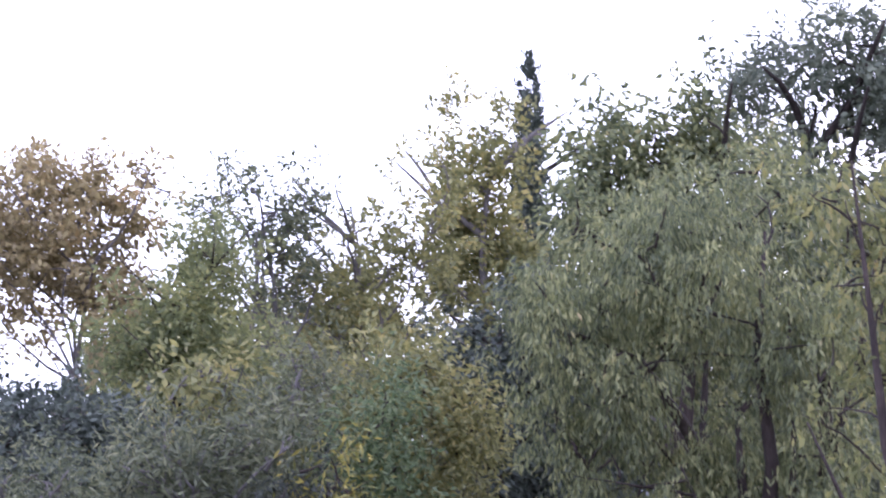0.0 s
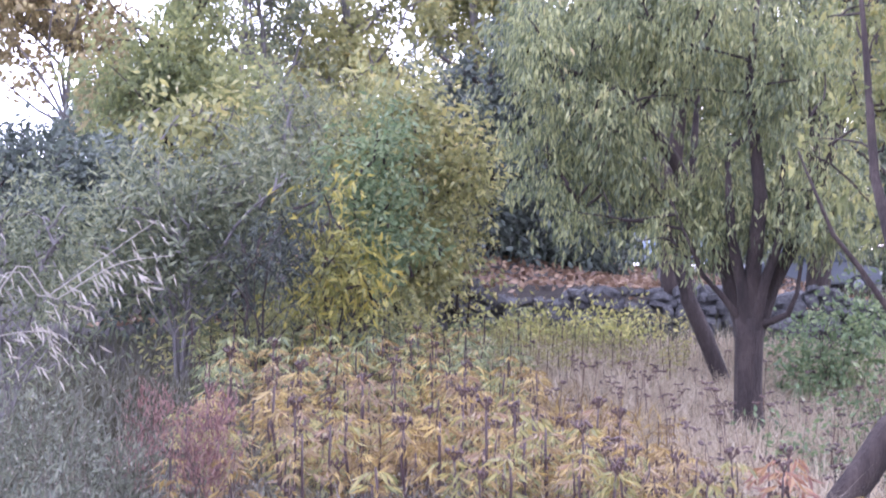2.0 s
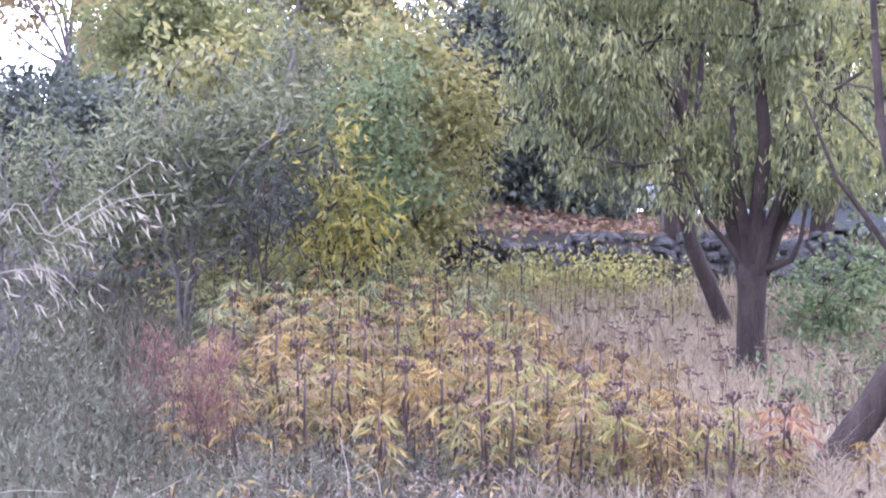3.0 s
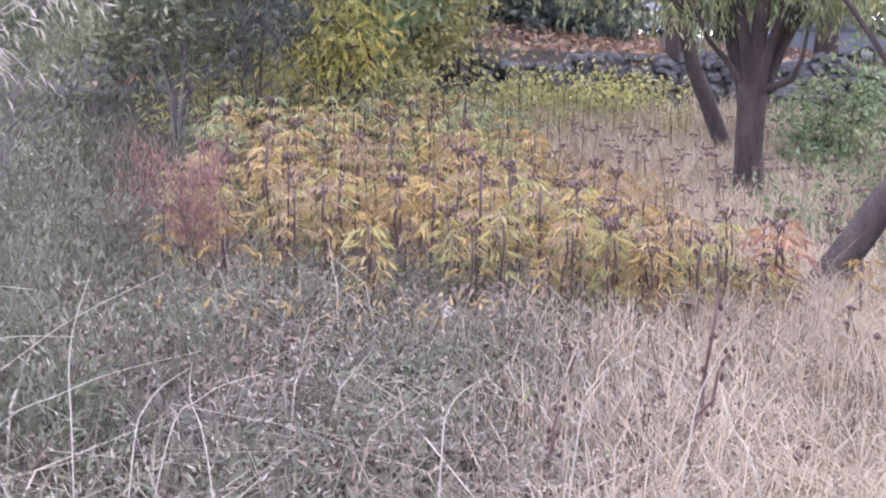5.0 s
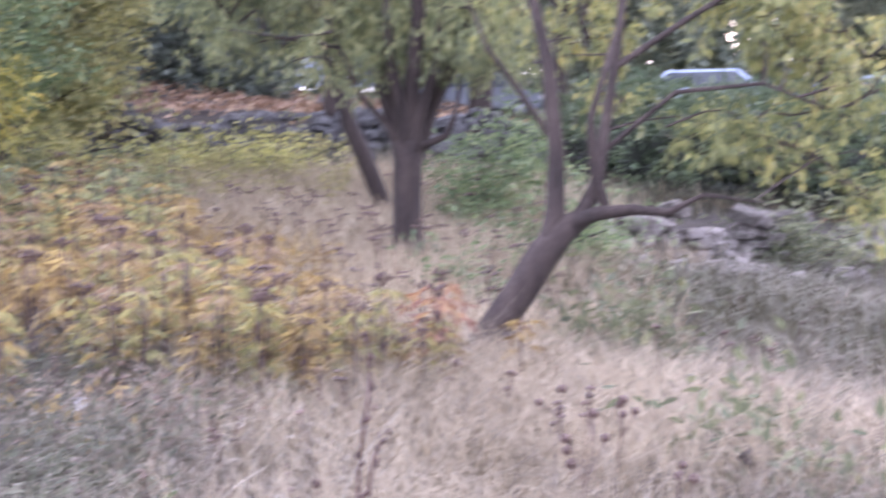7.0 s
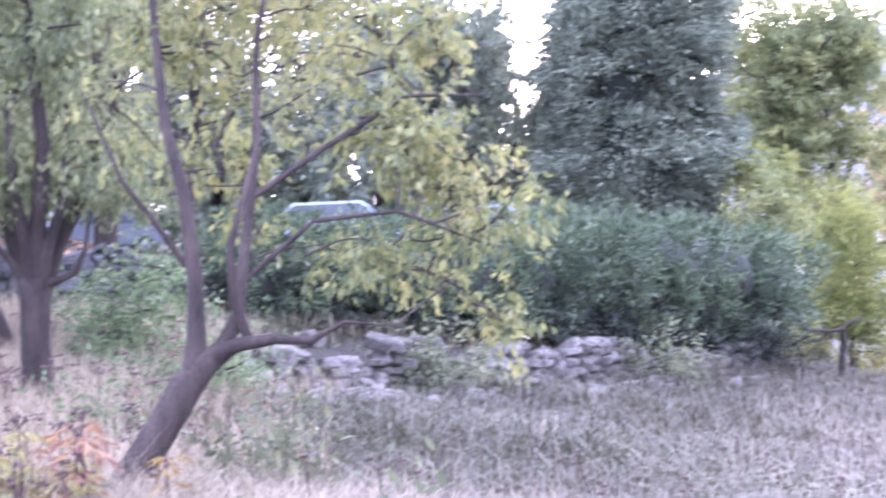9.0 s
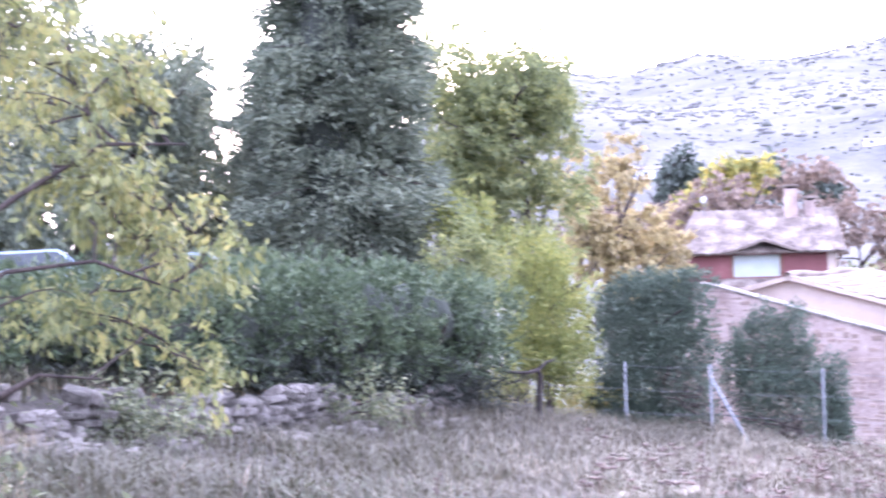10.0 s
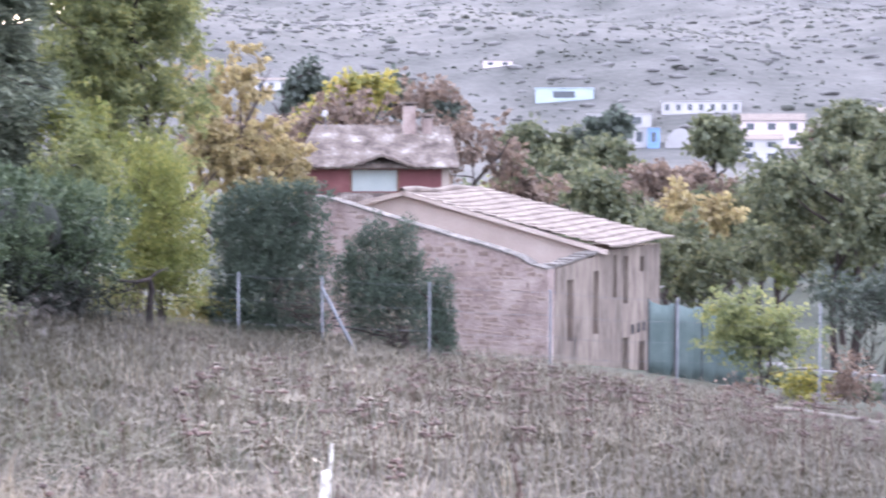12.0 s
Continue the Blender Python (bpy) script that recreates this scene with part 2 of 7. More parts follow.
M["scrub"] = foliage("hill_scrub", [(0.0, (0.06, 0.064, 0.05)), (0.6, (0.09, 0.092, 0.075)), (1.0, (0.125, 0.122, 0.1))], 0.1)
M["net"] = surface("shade_net", [(0.2, (0.127, 0.177, 0.164)), (0.9, (0.212, 0.268, 0.253))], 2, 0.8, 30, 0.3)
M["blue_shed"] = surface("blue_grey_sheet", [(0.2, (0.42, 0.5, 0.54)), (0.9, (0.55, 0.63, 0.66))], 0.3, 0.5, 3, 0.1)
M["blue_paint"] = surface("blue_paint", [(0.2, (0.16, 0.28, 0.5)), (0.9, (0.24, 0.38, 0.6))], 0.3, 0.6, 3, 0.1)
M["pink"] = surface("pale_pink_render", [(0.2, (0.56, 0.47, 0.46)), (0.9, (0.7, 0.6, 0.58))], 0.2, 0.8, 2, 0.1)
M["leaf_litter"] = foliage("fallen_leaf", [(0.0, (0.1, 0.06, 0.04)), (0.5, (0.26, 0.16, 0.1)), (1.0, (0.42, 0.3, 0.18))], 0.2)
M["grass_pale"] = foliage("pale_dry_grass", [(0.0, (0.12, 0.097, 0.07)), (0.5, (0.24, 0.198, 0.148)), (1.0, (0.4, 0.345, 0.265))], 0.3)
M["straw"] = foliage("standing_straw", [(0.0, (0.1932, 0.1535, 0.099)), (0.5, (0.3588, 0.293, 0.198)), (1.0, (0.506, 0.4325, 0.306))], 0.4)
M["grass_dry"] = foliage("dry_grass", [(0.0, (0.034, 0.029, 0.022)), (0.4, (0.105, 0.088, 0.066)), (0.75, (0.215, 0.18, 0.134)), (1.0, (0.44, 0.38, 0.29))], 0.3, patch=0.25)
M["grass_field"] = foliage("field_grass", [(0.0, (0.027, 0.025, 0.014)), (0.45, (0.06, 0.053, 0.031)), (0.8, (0.096, 0.083, 0.05)), (1.0, (0.17, 0.147, 0.092))], 0.3, patch=0.5)
M["grass_green"] = foliage("olive_weed", [(0.0, (0.034, 0.034, 0.019)), (0.5, (0.076, 0.074, 0.042)), (1.0, (0.15, 0.138, 0.085))], 0.3)
M["seed"] = foliage("seed_head", [(0.0, (0.03, 0.017, 0.014)), (0.6, (0.085, 0.048, 0.038)), (1.0, (0.18, 0.11, 0.085))], 0.1)
M["oat"] = foliage("oat_husk", [(0.0, (0.24, 0.215, 0.17)), (1.0, (0.43, 0.4, 0.335))], 0.4)
M["bleached"] = surface("bleached_wood", [(0.3, (0.22, 0.19, 0.15)), (0.45, (0.5, 0.46, 0.4)), (0.8, (0.66, 0.62, 0.56))], 26, 0.85, 70, 0.5)

# ---------------------------------------------------------------- mesh helpers
rng = np.random.default_rng(7)


def mesh_from(name, verts, faces, smooth=False):
    me = bpy.data.meshes.new(name)
    verts = np.asarray(verts, dtype=np.float32).reshape(-1, 3)
    if isinstance(faces, np.ndarray):
        k = faces.shape[1]
        me.vertices.add(len(verts))
        me.vertices.foreach_set("co", verts.ravel())
        me.loops.add(faces.size)
        me.loops.foreach_set("vertex_index", faces.ravel().astype(np.int32))
        me.polygons.add(len(faces))
        me.polygons.foreach_set("loop_start", np.arange(0, faces.size, k, dtype=np.int32))
        me.update(calc_edges=True)
    else:
        me.from_pydata(verts.tolist(), [], faces)
        me.update()
    if smooth:
        me.polygons.foreach_set("use_smooth", [True] * len(me.polygons))
    return me


def part(name, data, material, parent=None, label=""):
    """Links a mesh, bmesh or (verts, faces) as one object under a thing or part."""
    if isinstance(data, tuple):
        data = mesh_from(name, *data)
    elif isinstance(data, bmesh.types.BMesh):
        me = bpy.data.meshes.new(name)
        data.to_mesh(me)
        data.free()
        data = me
    if not data.materials:
        data.materials.append(M[material])
    ob = new(name, data)
    if parent is not None:
        ob.parent = parent
    if label:
        ob["label"] = label
    return ob


def thing(name, at, label, category, group="", kind="", turn=0.0):
    ob = new(name)
    ob.matrix_basis = pose(*at, 0, 0, turn)
    ob.empty_display_size = 0.2
    return tagged(ob, label, category, group, kind)


def box(bm, x0, y0, z0, x1, y1, z1):
    vs = [bm.verts.new(p) for p in ((x0, y0, z0), (x1, y0, z0), (x1, y1, z0), (x0, y1, z0), (x0, y0, z1), (x1, y0, z1), (x1, y1, z1), (x0, y1, z1))]
    for f in ((3, 2, 1, 0), (4, 5, 6, 7), (0, 1, 5, 4), (1, 2, 6, 5), (2, 3, 7, 6), (3, 0, 4, 7)):
        bm.faces.new([vs[i] for i in f])


def box_mesh(x0, y0, z0, x1, y1, z1, bevel=0.0):
    bm = bmesh.new()
    box(bm, x0, y0, z0, x1, y1, z1)
    if bevel:
        bmesh.ops.bevel(bm, geom=list(bm.edges), offset=bevel, segments=1, affect="EDGES")
    return bm


def prism(points, offset):
    """A solid from a flat outline, pushed along offset."""
    bm = bmesh.new()
    a = [bm.verts.new(p) for p in points]
    b = [bm.verts.new(Vector(p) + Vector(offset)) for p in points]
    bm.faces.new(a)
    bm.faces.new(b[::-1])
    for i in range(len(a)):
        j = (i + 1) % len(a)
        bm.faces.new((a[i], b[i], b[j], a[j]))
    bmesh.ops.recalc_face_normals(bm, faces=list(bm.faces))
    return bm


def tube(V, F, pts, radii, sides=6):
    """Appends a tapered tube along pts."""
    pts = [Vector(p) for p in pts]
    base = len(V)
    for i, p in enumerate(pts):
        d = (pts[min(i + 1, len(pts) - 1)] - pts[max(i - 1, 0)])
        d = d.normalized() if d.length > 1e-6 else Vector((0, 0, 1))
        u = d.cross(Vector((0.31, 0.87, 0.38))).normalized()
        w = d.cross(u)
        for k in range(sides):
            a = 2 * math.pi * k / sides
            V.append(tuple(p + (u * math.cos(a) + w * math.sin(a)) * radii[i]))
    for i in range(len(pts) - 1):
        for k in range(sides):
            k2 = (k + 1) % sides
            F.append((base + i * sides + k, base + i * sides + k2, base + (i + 1) * sides + k2, base + (i + 1) * sides + k))
    F.append(tuple(base + (len(pts) - 1) * sides + k for k in range(sides)))


def curve_pts(a, b, bend=0.15, n=6, seed=None):
    a, b = Vector(a), Vector(b)
    r = random.Random(seed)
    ln = (b - a).length
    off = Vector((r.uniform(-1, 1), r.uniform(-1, 1), r.uniform(-0.6, 1.0))) * bend * ln
    out = []
    for i in range(n):
        s = i / (n - 1)
        wob = Vector((r.uniform(-1, 1), r.uniform(-1, 1), r.uniform(-1, 1))) * 0.025 * ln * (0 < i < n - 1)
        out.append(a.lerp(b, s) + off * (4 * s * (1 - s)) + wob)
    return out


def leaf_data(C, D, L, W, fold=0.25):
    """One bent diamond per leaf: at C, along D, L long and W wide."""
    n = len(C)
    D = D / np.maximum(np.linalg.norm(D, axis=1, keepdims=True), 1e-9)
    R = rng.normal(size=(n, 3))
    S = np.cross(D, R)
    S /= np.maximum(np.linalg.norm(S, axis=1, keepdims=True), 1e-9)
    N = np.cross(S, D)
    L, W = np.broadcast_to(L, n)[:, None], np.broadcast_to(W, n)[:, None]
    V = np.stack([C, C + D * L * 0.45 + S * W * 0.5, C + D * L - N * L * fold * 0.5, C + D * L * 0.45 - S * W * 0.5], 1).reshape(-1, 3)
    return V, np.arange(4 * n).reshape(n, 4)


def in_blobs(blobs, n, shell=0.6, ragged=0.25):
    """n places in a union of ellipsoids (cx, cy, cz, rx, ry, rz), most of them towards the skin."""
    vol = np.array([b[3] * b[4] * b[5] for b in blobs]) ** 0.75
    pick = rng.choice(len(blobs), n, p=vol / vol.sum())
    B = np.array(blobs)[pick]
    d = rng.normal(size=(n, 3))
    d /= np.linalg.norm(d, axis=1, keepdims=True)
    r = (shell + (1 - shell) * rng.random(n)) * (1 + ragged * rng.normal(size=n) * 0.6)
    return B[:, :3] + B[:, 3:] * d * r[:, None], d


def crown_data(blobs, leaves, length, width, per=26, spread=0.28, droop=0.4, shell=0.45, ragged=0.25, out=0.3, upright=0.0):
    """Leaves in twig-sized clumps through the blobs."""
    nc = max(4, leaves // per)
    c, d = in_blobs(blobs, nc, shell, ragged)
    idx = np.repeat(np.arange(nc), per)
    n = len(idx)
    tw = rng.normal(size=(nc, 3)) + d * 1.2
    tw[:, 2] += upright * 2 - droop * 0.6
    tw /= np.linalg.norm(tw, axis=1, keepdims=True)
    along = rng.random(n) * spread * 2
    C = c[idx] + tw[idx] * along[:, None] + rng.normal(size=(n, 3)) * spread * 0.3
    D = rng.normal(size=(n, 3)) * 0.8 + d[idx] * out + tw[idx] * 0.5
    D[:, 2] += upright - droop * 1.6
    k = 0.7 + 0.6 * rng.random(n)
    return leaf_data(C, D, length * k, width * k), c


# ---------------------------------------------------------------- ground
def softplus(v, k=0.6):
    return np.logaddexp(0, np.asarray(v) * k) / k


def step(v):
    v = np.clip(v, 0, 1)
    return v * v * (3 - 2 * v)


# the two dry-stone terrace walls, in plan
WALL_A = ((-3.2, 22.4), (7.2, 21.2))
WALL_B = ((4.9, 15.0), (18.6, 23.6))


def behind(x, y, w):
    (x0, y0), (x1, y1) = w
    dx, dy = x1 - x0, y1 - y0
    ln = math.hypot(dx, dy)
    s = ((x - x0) * dx + (y - y0) * dy) / ln
    d = (-(x - x0) * dy + (y - y0) * dx) / ln
    return s, d, ln


def height(x, y):
    x, y = np.asarray(x, float), np.asarray(y, float)
    r = np.hypot(x, y)
    az = np.degrees(np.arctan2(x, y))
    level = y - softplus(y - 23, 0.8) * step((x - 1) / 4)          # the road behind the terrace is level
    z = -0.15 * softplus(x - 3) + 0.08 * softplus(np.minimum(level, 40) - 13)
    z = z + 0.13 * softplus(x - 3) * step((y - 28) / 6) * step((28 - x) / 6)
    s, d, ln = behind(x, y, WALL_A)
    z = z + 0.62 * step((d - 0.1) / 0.5) * step((s + 4) / 4) * step((ln + 1 - s) / 2)
    s, d, ln = behind(x, y, WALL_B)
    z = z + 0.35 * step((d - 0.1) / 0.5) * step((s + 1) / 2) * step((ln + 3 - s) / 4) * step((9 - d) / 6)
    z = z + 0.05 * np.sin(x * 0.9 + 1) * np.cos(y * 0.7) * step((r - 1) / 4) * (r < 200)
    # valley floor, then the slope of the hill beyond it
    east = step((az - 18) / 22) * step((175 - az) / 40)
    floor = -12 + 0.2 * softplus(r - 340, 0.02) * 0.98
    crest = 101 + 5.4 * np.clip(az - 40, 0, 60) + 22 * np.exp(-((az - 43) / 5) ** 2) + 10 * np.sin(az * 0.35) + 6 * np.sin(az * 1.1)
    floor = -softplus(crest - floor, 0.05) + crest
    floor = floor + step((r - 350) / 300) * (7 * np.sin(x * 0.011 + y * 0.006) + 4 * np.sin(x * 0.03 - y * 0.023))
    near = z * (1 - step((r - 55) / 90)) + np.clip(z, -9, 5) * step((r - 55) / 90)
    w = step((r - 55) / 110) * east
    return near * (1 - w) + floor * w


def ground_z(x, y):
    return float(height(x, y))


def spot(az, d, dz=0.0):
    a = radians(az)
    x, y = d * math.sin(a), d * math.cos(a)
    return (x, y, ground_z(x, y) + dz)


angles = np.radians(np.concatenate([np.arange(-180, -30, 5.0), np.arange(-30, 90, 0.6), np.arange(90, 180, 5.0)]))
radii = np.concatenate([[0.4], np.arange(1, 45, 0.45), 45 * 1.045 ** np.arange(1, 95)])
gx, gy = np.outer(radii, np.sin(angles)), np.outer(radii, np.cos(angles))
gv = np.stack([gx, gy, height(gx, gy)], 2).reshape(-1, 3)
na, nr = len(angles), len(radii)
i, j = np.meshgrid(np.arange(nr - 1), np.arange(na), indexing="ij")
j2 = (j + 1) % na
gf = np.stack([i * na + j, i * na + j2, (i + 1) * na + j2, (i + 1) * na + j], 2).reshape(-1, 4)[:, ::-1]
gv = np.vstack([gv, [[0.0, 0.0, ground_z(0, 0)]]])
hub = [(len(gv) - 1, (k + 1) % na, k) for k in range(na)]
gme = mesh_from("ground", gv, gf.tolist() + hub, True)
gme.materials.append(M["soil"])
gme.materials.append(M["hill"])
gme.materials.append(M["valley"])
zone = np.repeat(np.where(radii[:-1] > 330, 1, np.where(radii[:-1] > 42, 2, 0)), na)
gme.polygons.foreach_set("material_index", np.concatenate([zone, np.zeros(na)]).astype(np.int32))
tagged(new("ground", gme), "sloping dry field running down to a stony hillside", "ground", kind="structure")


# ---------------------------------------------------------------- plants
def tree(name, at, label, category, trunk, blobs, leaves, length, width, leaf, bark="bark", twigs=40, twig_r=0.012, sides=7, group="", **kw):
    """trunk: list of (points, radii), relative to the base; blobs: the crown's ellipsoids."""
    root = thing(name, at, label, category, group)
    V, F = [], []
    ends = []
    for pts, rad in trunk:
        tube(V, F, pts, rad, sides)
        for p0, p1 in zip(pts[len(pts) // 3:], pts[len(pts) // 3 + 1:]):
            ends += [Vector(p0).lerp(Vector(p1), f / 5) for f in range(5)]
    (lv, lf), c = crown_data(blobs, leaves, length, width, **kw)
    r = random.Random(len(label))
    used = {}
    for k in range(min(twigs, len(c))):
        e = Vector(c[r.randrange(len(c))])
        n = min(range(len(ends)), key=lambda i: (ends[i] - e).length + (0.6 if ends[i].z > e.z else 0) + 0.35 * used.get(i, 0))
        used[n] = used.get(n, 0) + 1
        s = ends[n]
        ends.append(s.lerp(e, 0.6))
        if (s - e).length > 0.15:
            tube(V, F, curve_pts(s, e, 0.12, 5, k), [twig_r * 1.8, twig_r * 1.5, twig_r * 1.2, twig_r * 0.9, twig_r * 0.5], 4)
    part("trunk", (V, F, True), bark, root)
    part("crown", (lv, lf), leaf, root)
    return root


def simple_trunk(h, r, lean=(0, 0), seed=0, limbs=5, spread=0.5):
    q = random.Random(seed)
    top = Vector((lean[0], lean[1], h))
    main = curve_pts((0, 0, -0.15), top, 0.04, 7, seed)
    out = [(main, [r * (1.25 - 1.1 * k / 6) for k in range(7)])]
    for k in range(limbs):
        s = main[2 + k % 4]
        a = q.uniform(0, 6.28)
        e = s + Vector((math.cos(a) * spread * h * 0.5, math.sin(a) * spread * h * 0.5, h * q.uniform(0.14, 0.3)))
        out.append((curve_pts(s, e, 0.12, 5, seed + k), [r * f for f in (0.55, 0.45, 0.35, 0.25, 0.12)]))
    return out


def at_el(d, el):
    """Height over the base plane of the eye, for something d metres off at that elevation."""
    return 1.6 + d * math.tan(radians(el))



def around(base, d, az, el, half_az, half_el, depth=1.0):
    """An ellipsoid of the crown, by bearing, elevation and half widths in degrees as seen from the path."""
    a = radians(az)
    rx, rz = d * math.tan(radians(half_az)), d * math.tan(radians(half_el))
    return (d * math.sin(a) - base[0], d * math.cos(a) - base[1], at_el(d, el) - base[2], rx, rx * depth, rz)


def lumps(blobs, n=5, seed=0):
    """Breaks each ellipsoid of a crown into smaller uneven ones."""
    q = random.Random(seed)
    out = []
    for cx, cy, cz, rx, ry, rz in blobs:
        for k in range(n):
            a, u, w = q.uniform(0, 6.28), q.uniform(-0.75, 0.75), q.uniform(0.35, 0.85)
            f = q.uniform(0.34, 0.6)
            h = math.sqrt(1 - u * u) * w
            out.append((cx + math.cos(a) * rx * h, cy + math.sin(a) * ry * h, cz + rz * u, rx * f * q.uniform(0.8, 1.3), ry * f, rz * f * q.uniform(0.8, 1.3)))
    return out


def standing(name, az, d, label, category, crown, leaves, length, width, leaf, trunk_r=0.1, bark="bark", limbs=5, seed=0, trunk_h=None, depth=1.0, twigs=40, spread_limbs=0.5, lean=(0, 0), stems=1, lumpy=6, **kw):
    base = spot(az, d, -0.03)
    if 19 <= d < 60 and not lumpy:       # dense clipped and upright evergreens
        leaves, length, width = int(leaves * 1.5), length * 0.95, width * 1.15
    elif 19 <= d < 60:
        leaves, length, width = int(leaves * 1.1), length * 1.1, width * 1.3
        kw = {"ragged": 0.42, "spread": 0.3, **kw}
    elif d >= 60:
        leaves, length, width = int(leaves * 0.9), length * 1.3, width * 1.55
        kw = {"ragged": 0.35, **kw}
    blobs = [around(base, d, *c, depth) for c in crown]
    if lumpy:
        blobs = lumps(blobs, lumpy, seed)
    top = max(b[2] + b[5] * 0.6 for b in blobs)
    trunk = []
    for s in range(stems):
        q = random.Random(seed * 31 + s)
        ln = (lean[0] + q.uniform(-0.35, 0.35) * (stems > 1), lean[1] + q.uniform(-0.35, 0.35) * (stems > 1))
        trunk += simple_trunk(trunk_h or top * 0.85, trunk_r / stems ** 0.5, ln, seed + s * 17, limbs, spread_limbs)
    return tree(name, base, label, category, trunk, blobs, leaves, length, width, leaf, bark, twigs, **kw)


# -- the almond tree in the meadow
def limb(*pts):
    return [Vector(p) for p in pts]


a_base = spot(11.6, 14.0, -0.05)
rt, fw = Vector((math.cos(radians(11.6)), -math.sin(radians(11.6)), 0)), Vector((math.sin(radians(11.6)), math.cos(radians(11.6)), 0))
up = Vector((0, 0, 1))


def loc(r, f, u):
    return rt * r + fw * f + up * u


trunk = [
    (limb(loc(0.0, 0, -0.2), loc(0.0, 0, 0.15), loc(-0.01, 0, 0.6), loc(0.0, 0, 1.0), loc(0.0, 0, 1.22)), [0.18, 0.145, 0.13, 0.135, 0.16]),
    (limb(loc(-0.05, 0, 1.15), loc(-0.14, 0.05, 1.45), loc(-0.3, 0.2, 1.9), loc(-0.7, 0.3, 2.7), loc(-1.1, 0.4, 3.3), loc(-1.7, 0.2, 3.55), loc(-2.2, 0, 3.3)), [0.1, 0.085, 0.07, 0.06, 0.045, 0.03, 0.015]),
    (limb(loc(0.02, 0, 1.15), loc(0.03, -0.1, 1.6), loc(0.1, -0.3, 2.3), loc(0.0, -0.4, 3.3), loc(0.1, -0.3, 4.4)), [0.1, 0.08, 0.065, 0.045, 0.015]),
    (limb(loc(0.08, 0, 1.15), loc(0.2, 0.1, 1.5), loc(0.5, 0.2, 2.1), loc(0.9, 0.3, 3.2), loc(1.1, 0.2, 4.2)), [0.09, 0.075, 0.06, 0.04, 0.015]),
    (limb(loc(0.08, -0.05, 1.16), loc(0.2, -0.1, 1.2), loc(0.34, -0.1, 1.26), loc(0.42, -0.15, 1.45), loc(0.5, -0.2, 2.0)), [0.04, 0.034, 0.03, 0.022, 0.01]),
    (limb(loc(-0.08, -0.05, 1.2), loc(-0.24, -0.1, 1.42), loc(-0.42, -0.2, 1.62), loc(-0.7, -0.4, 2.3)), [0.04, 0.03, 0.022, 0.01]),
    (limb(loc(-0.02, -0.06, 1.12), loc(-0.06, -0.12, 1.5), loc(-0.16, -0.2, 1.95), loc(-0.2, -0.3, 2.8)), [0.075, 0.06, 0.05, 0.02]),
    (limb(loc(0.04, -0.06, 1.12), loc(0.12, -0.1, 1.5), loc(0.26, -0.15, 1.9), loc(0.3, -0.2, 2.7)), [0.07, 0.055, 0.042, 0.02]),
]
blobs = [around(a_base, 14, *c, 1.0) for c in (
    (7.5, 6.5, 3.6, 3.6), (10.5, 9.5, 4.5, 4.0), (12.5, 5.0, 3.6, 3.4), (5.0, 3.5, 2.2, 2.6), (9.0, 2.6, 3.2, 1.9), (13.5, 2.4, 2.6, 1.6), (3.8, 7.5, 2.2, 2.4))]
tree("almond_tree", a_base, "almond tree with a dark trunk and drooping green-yellow leaves", "tree", trunk, lumps(blobs, 8, 2), 33000, 0.082, 0.022, "leaf_almond", twigs=150, twig_r=0.009, droop=1.7, per=15, spread=0.13, shell=0.25, ragged=0.25)

# -- slender second tree behind it, leaning
b2 = spot(10.6, 17.0, -0.05)
trunk = [(limb((0.02, 0, -0.2), (0.0, 0, 0.25), (-0.2, 0, 0.75), (-0.38, 0, 1.15), (-0.42, 0.1, 1.7), (-0.3, 0.2, 2.6), (-0.2, 0.3, 3.8)), [0.12, 0.1, 0.095, 0.09, 0.07, 0.05, 0.02]),
         (limb((-0.38, 0, 1.15), (-0.52, 0, 1.6), (-0.6, 0, 2.4), (-0.8, 0, 3.2)), [0.07, 0.06, 0.045, 0.02])]
blobs = [around(b2, 17, *c, 1.0) for c in ((8.5, 9.5, 3.0, 3.2), (12, 11.5, 3.0, 3.0), (5.5, 10.5, 2.0, 2.6))]
tree("almond_tree", b2, "leaning slender almond tree with green-yellow leaves", "tree", trunk, blobs, 11000, 0.11, 0.03, "leaf_almond", "bark", twigs=60, droop=0.8, shell=0.3)

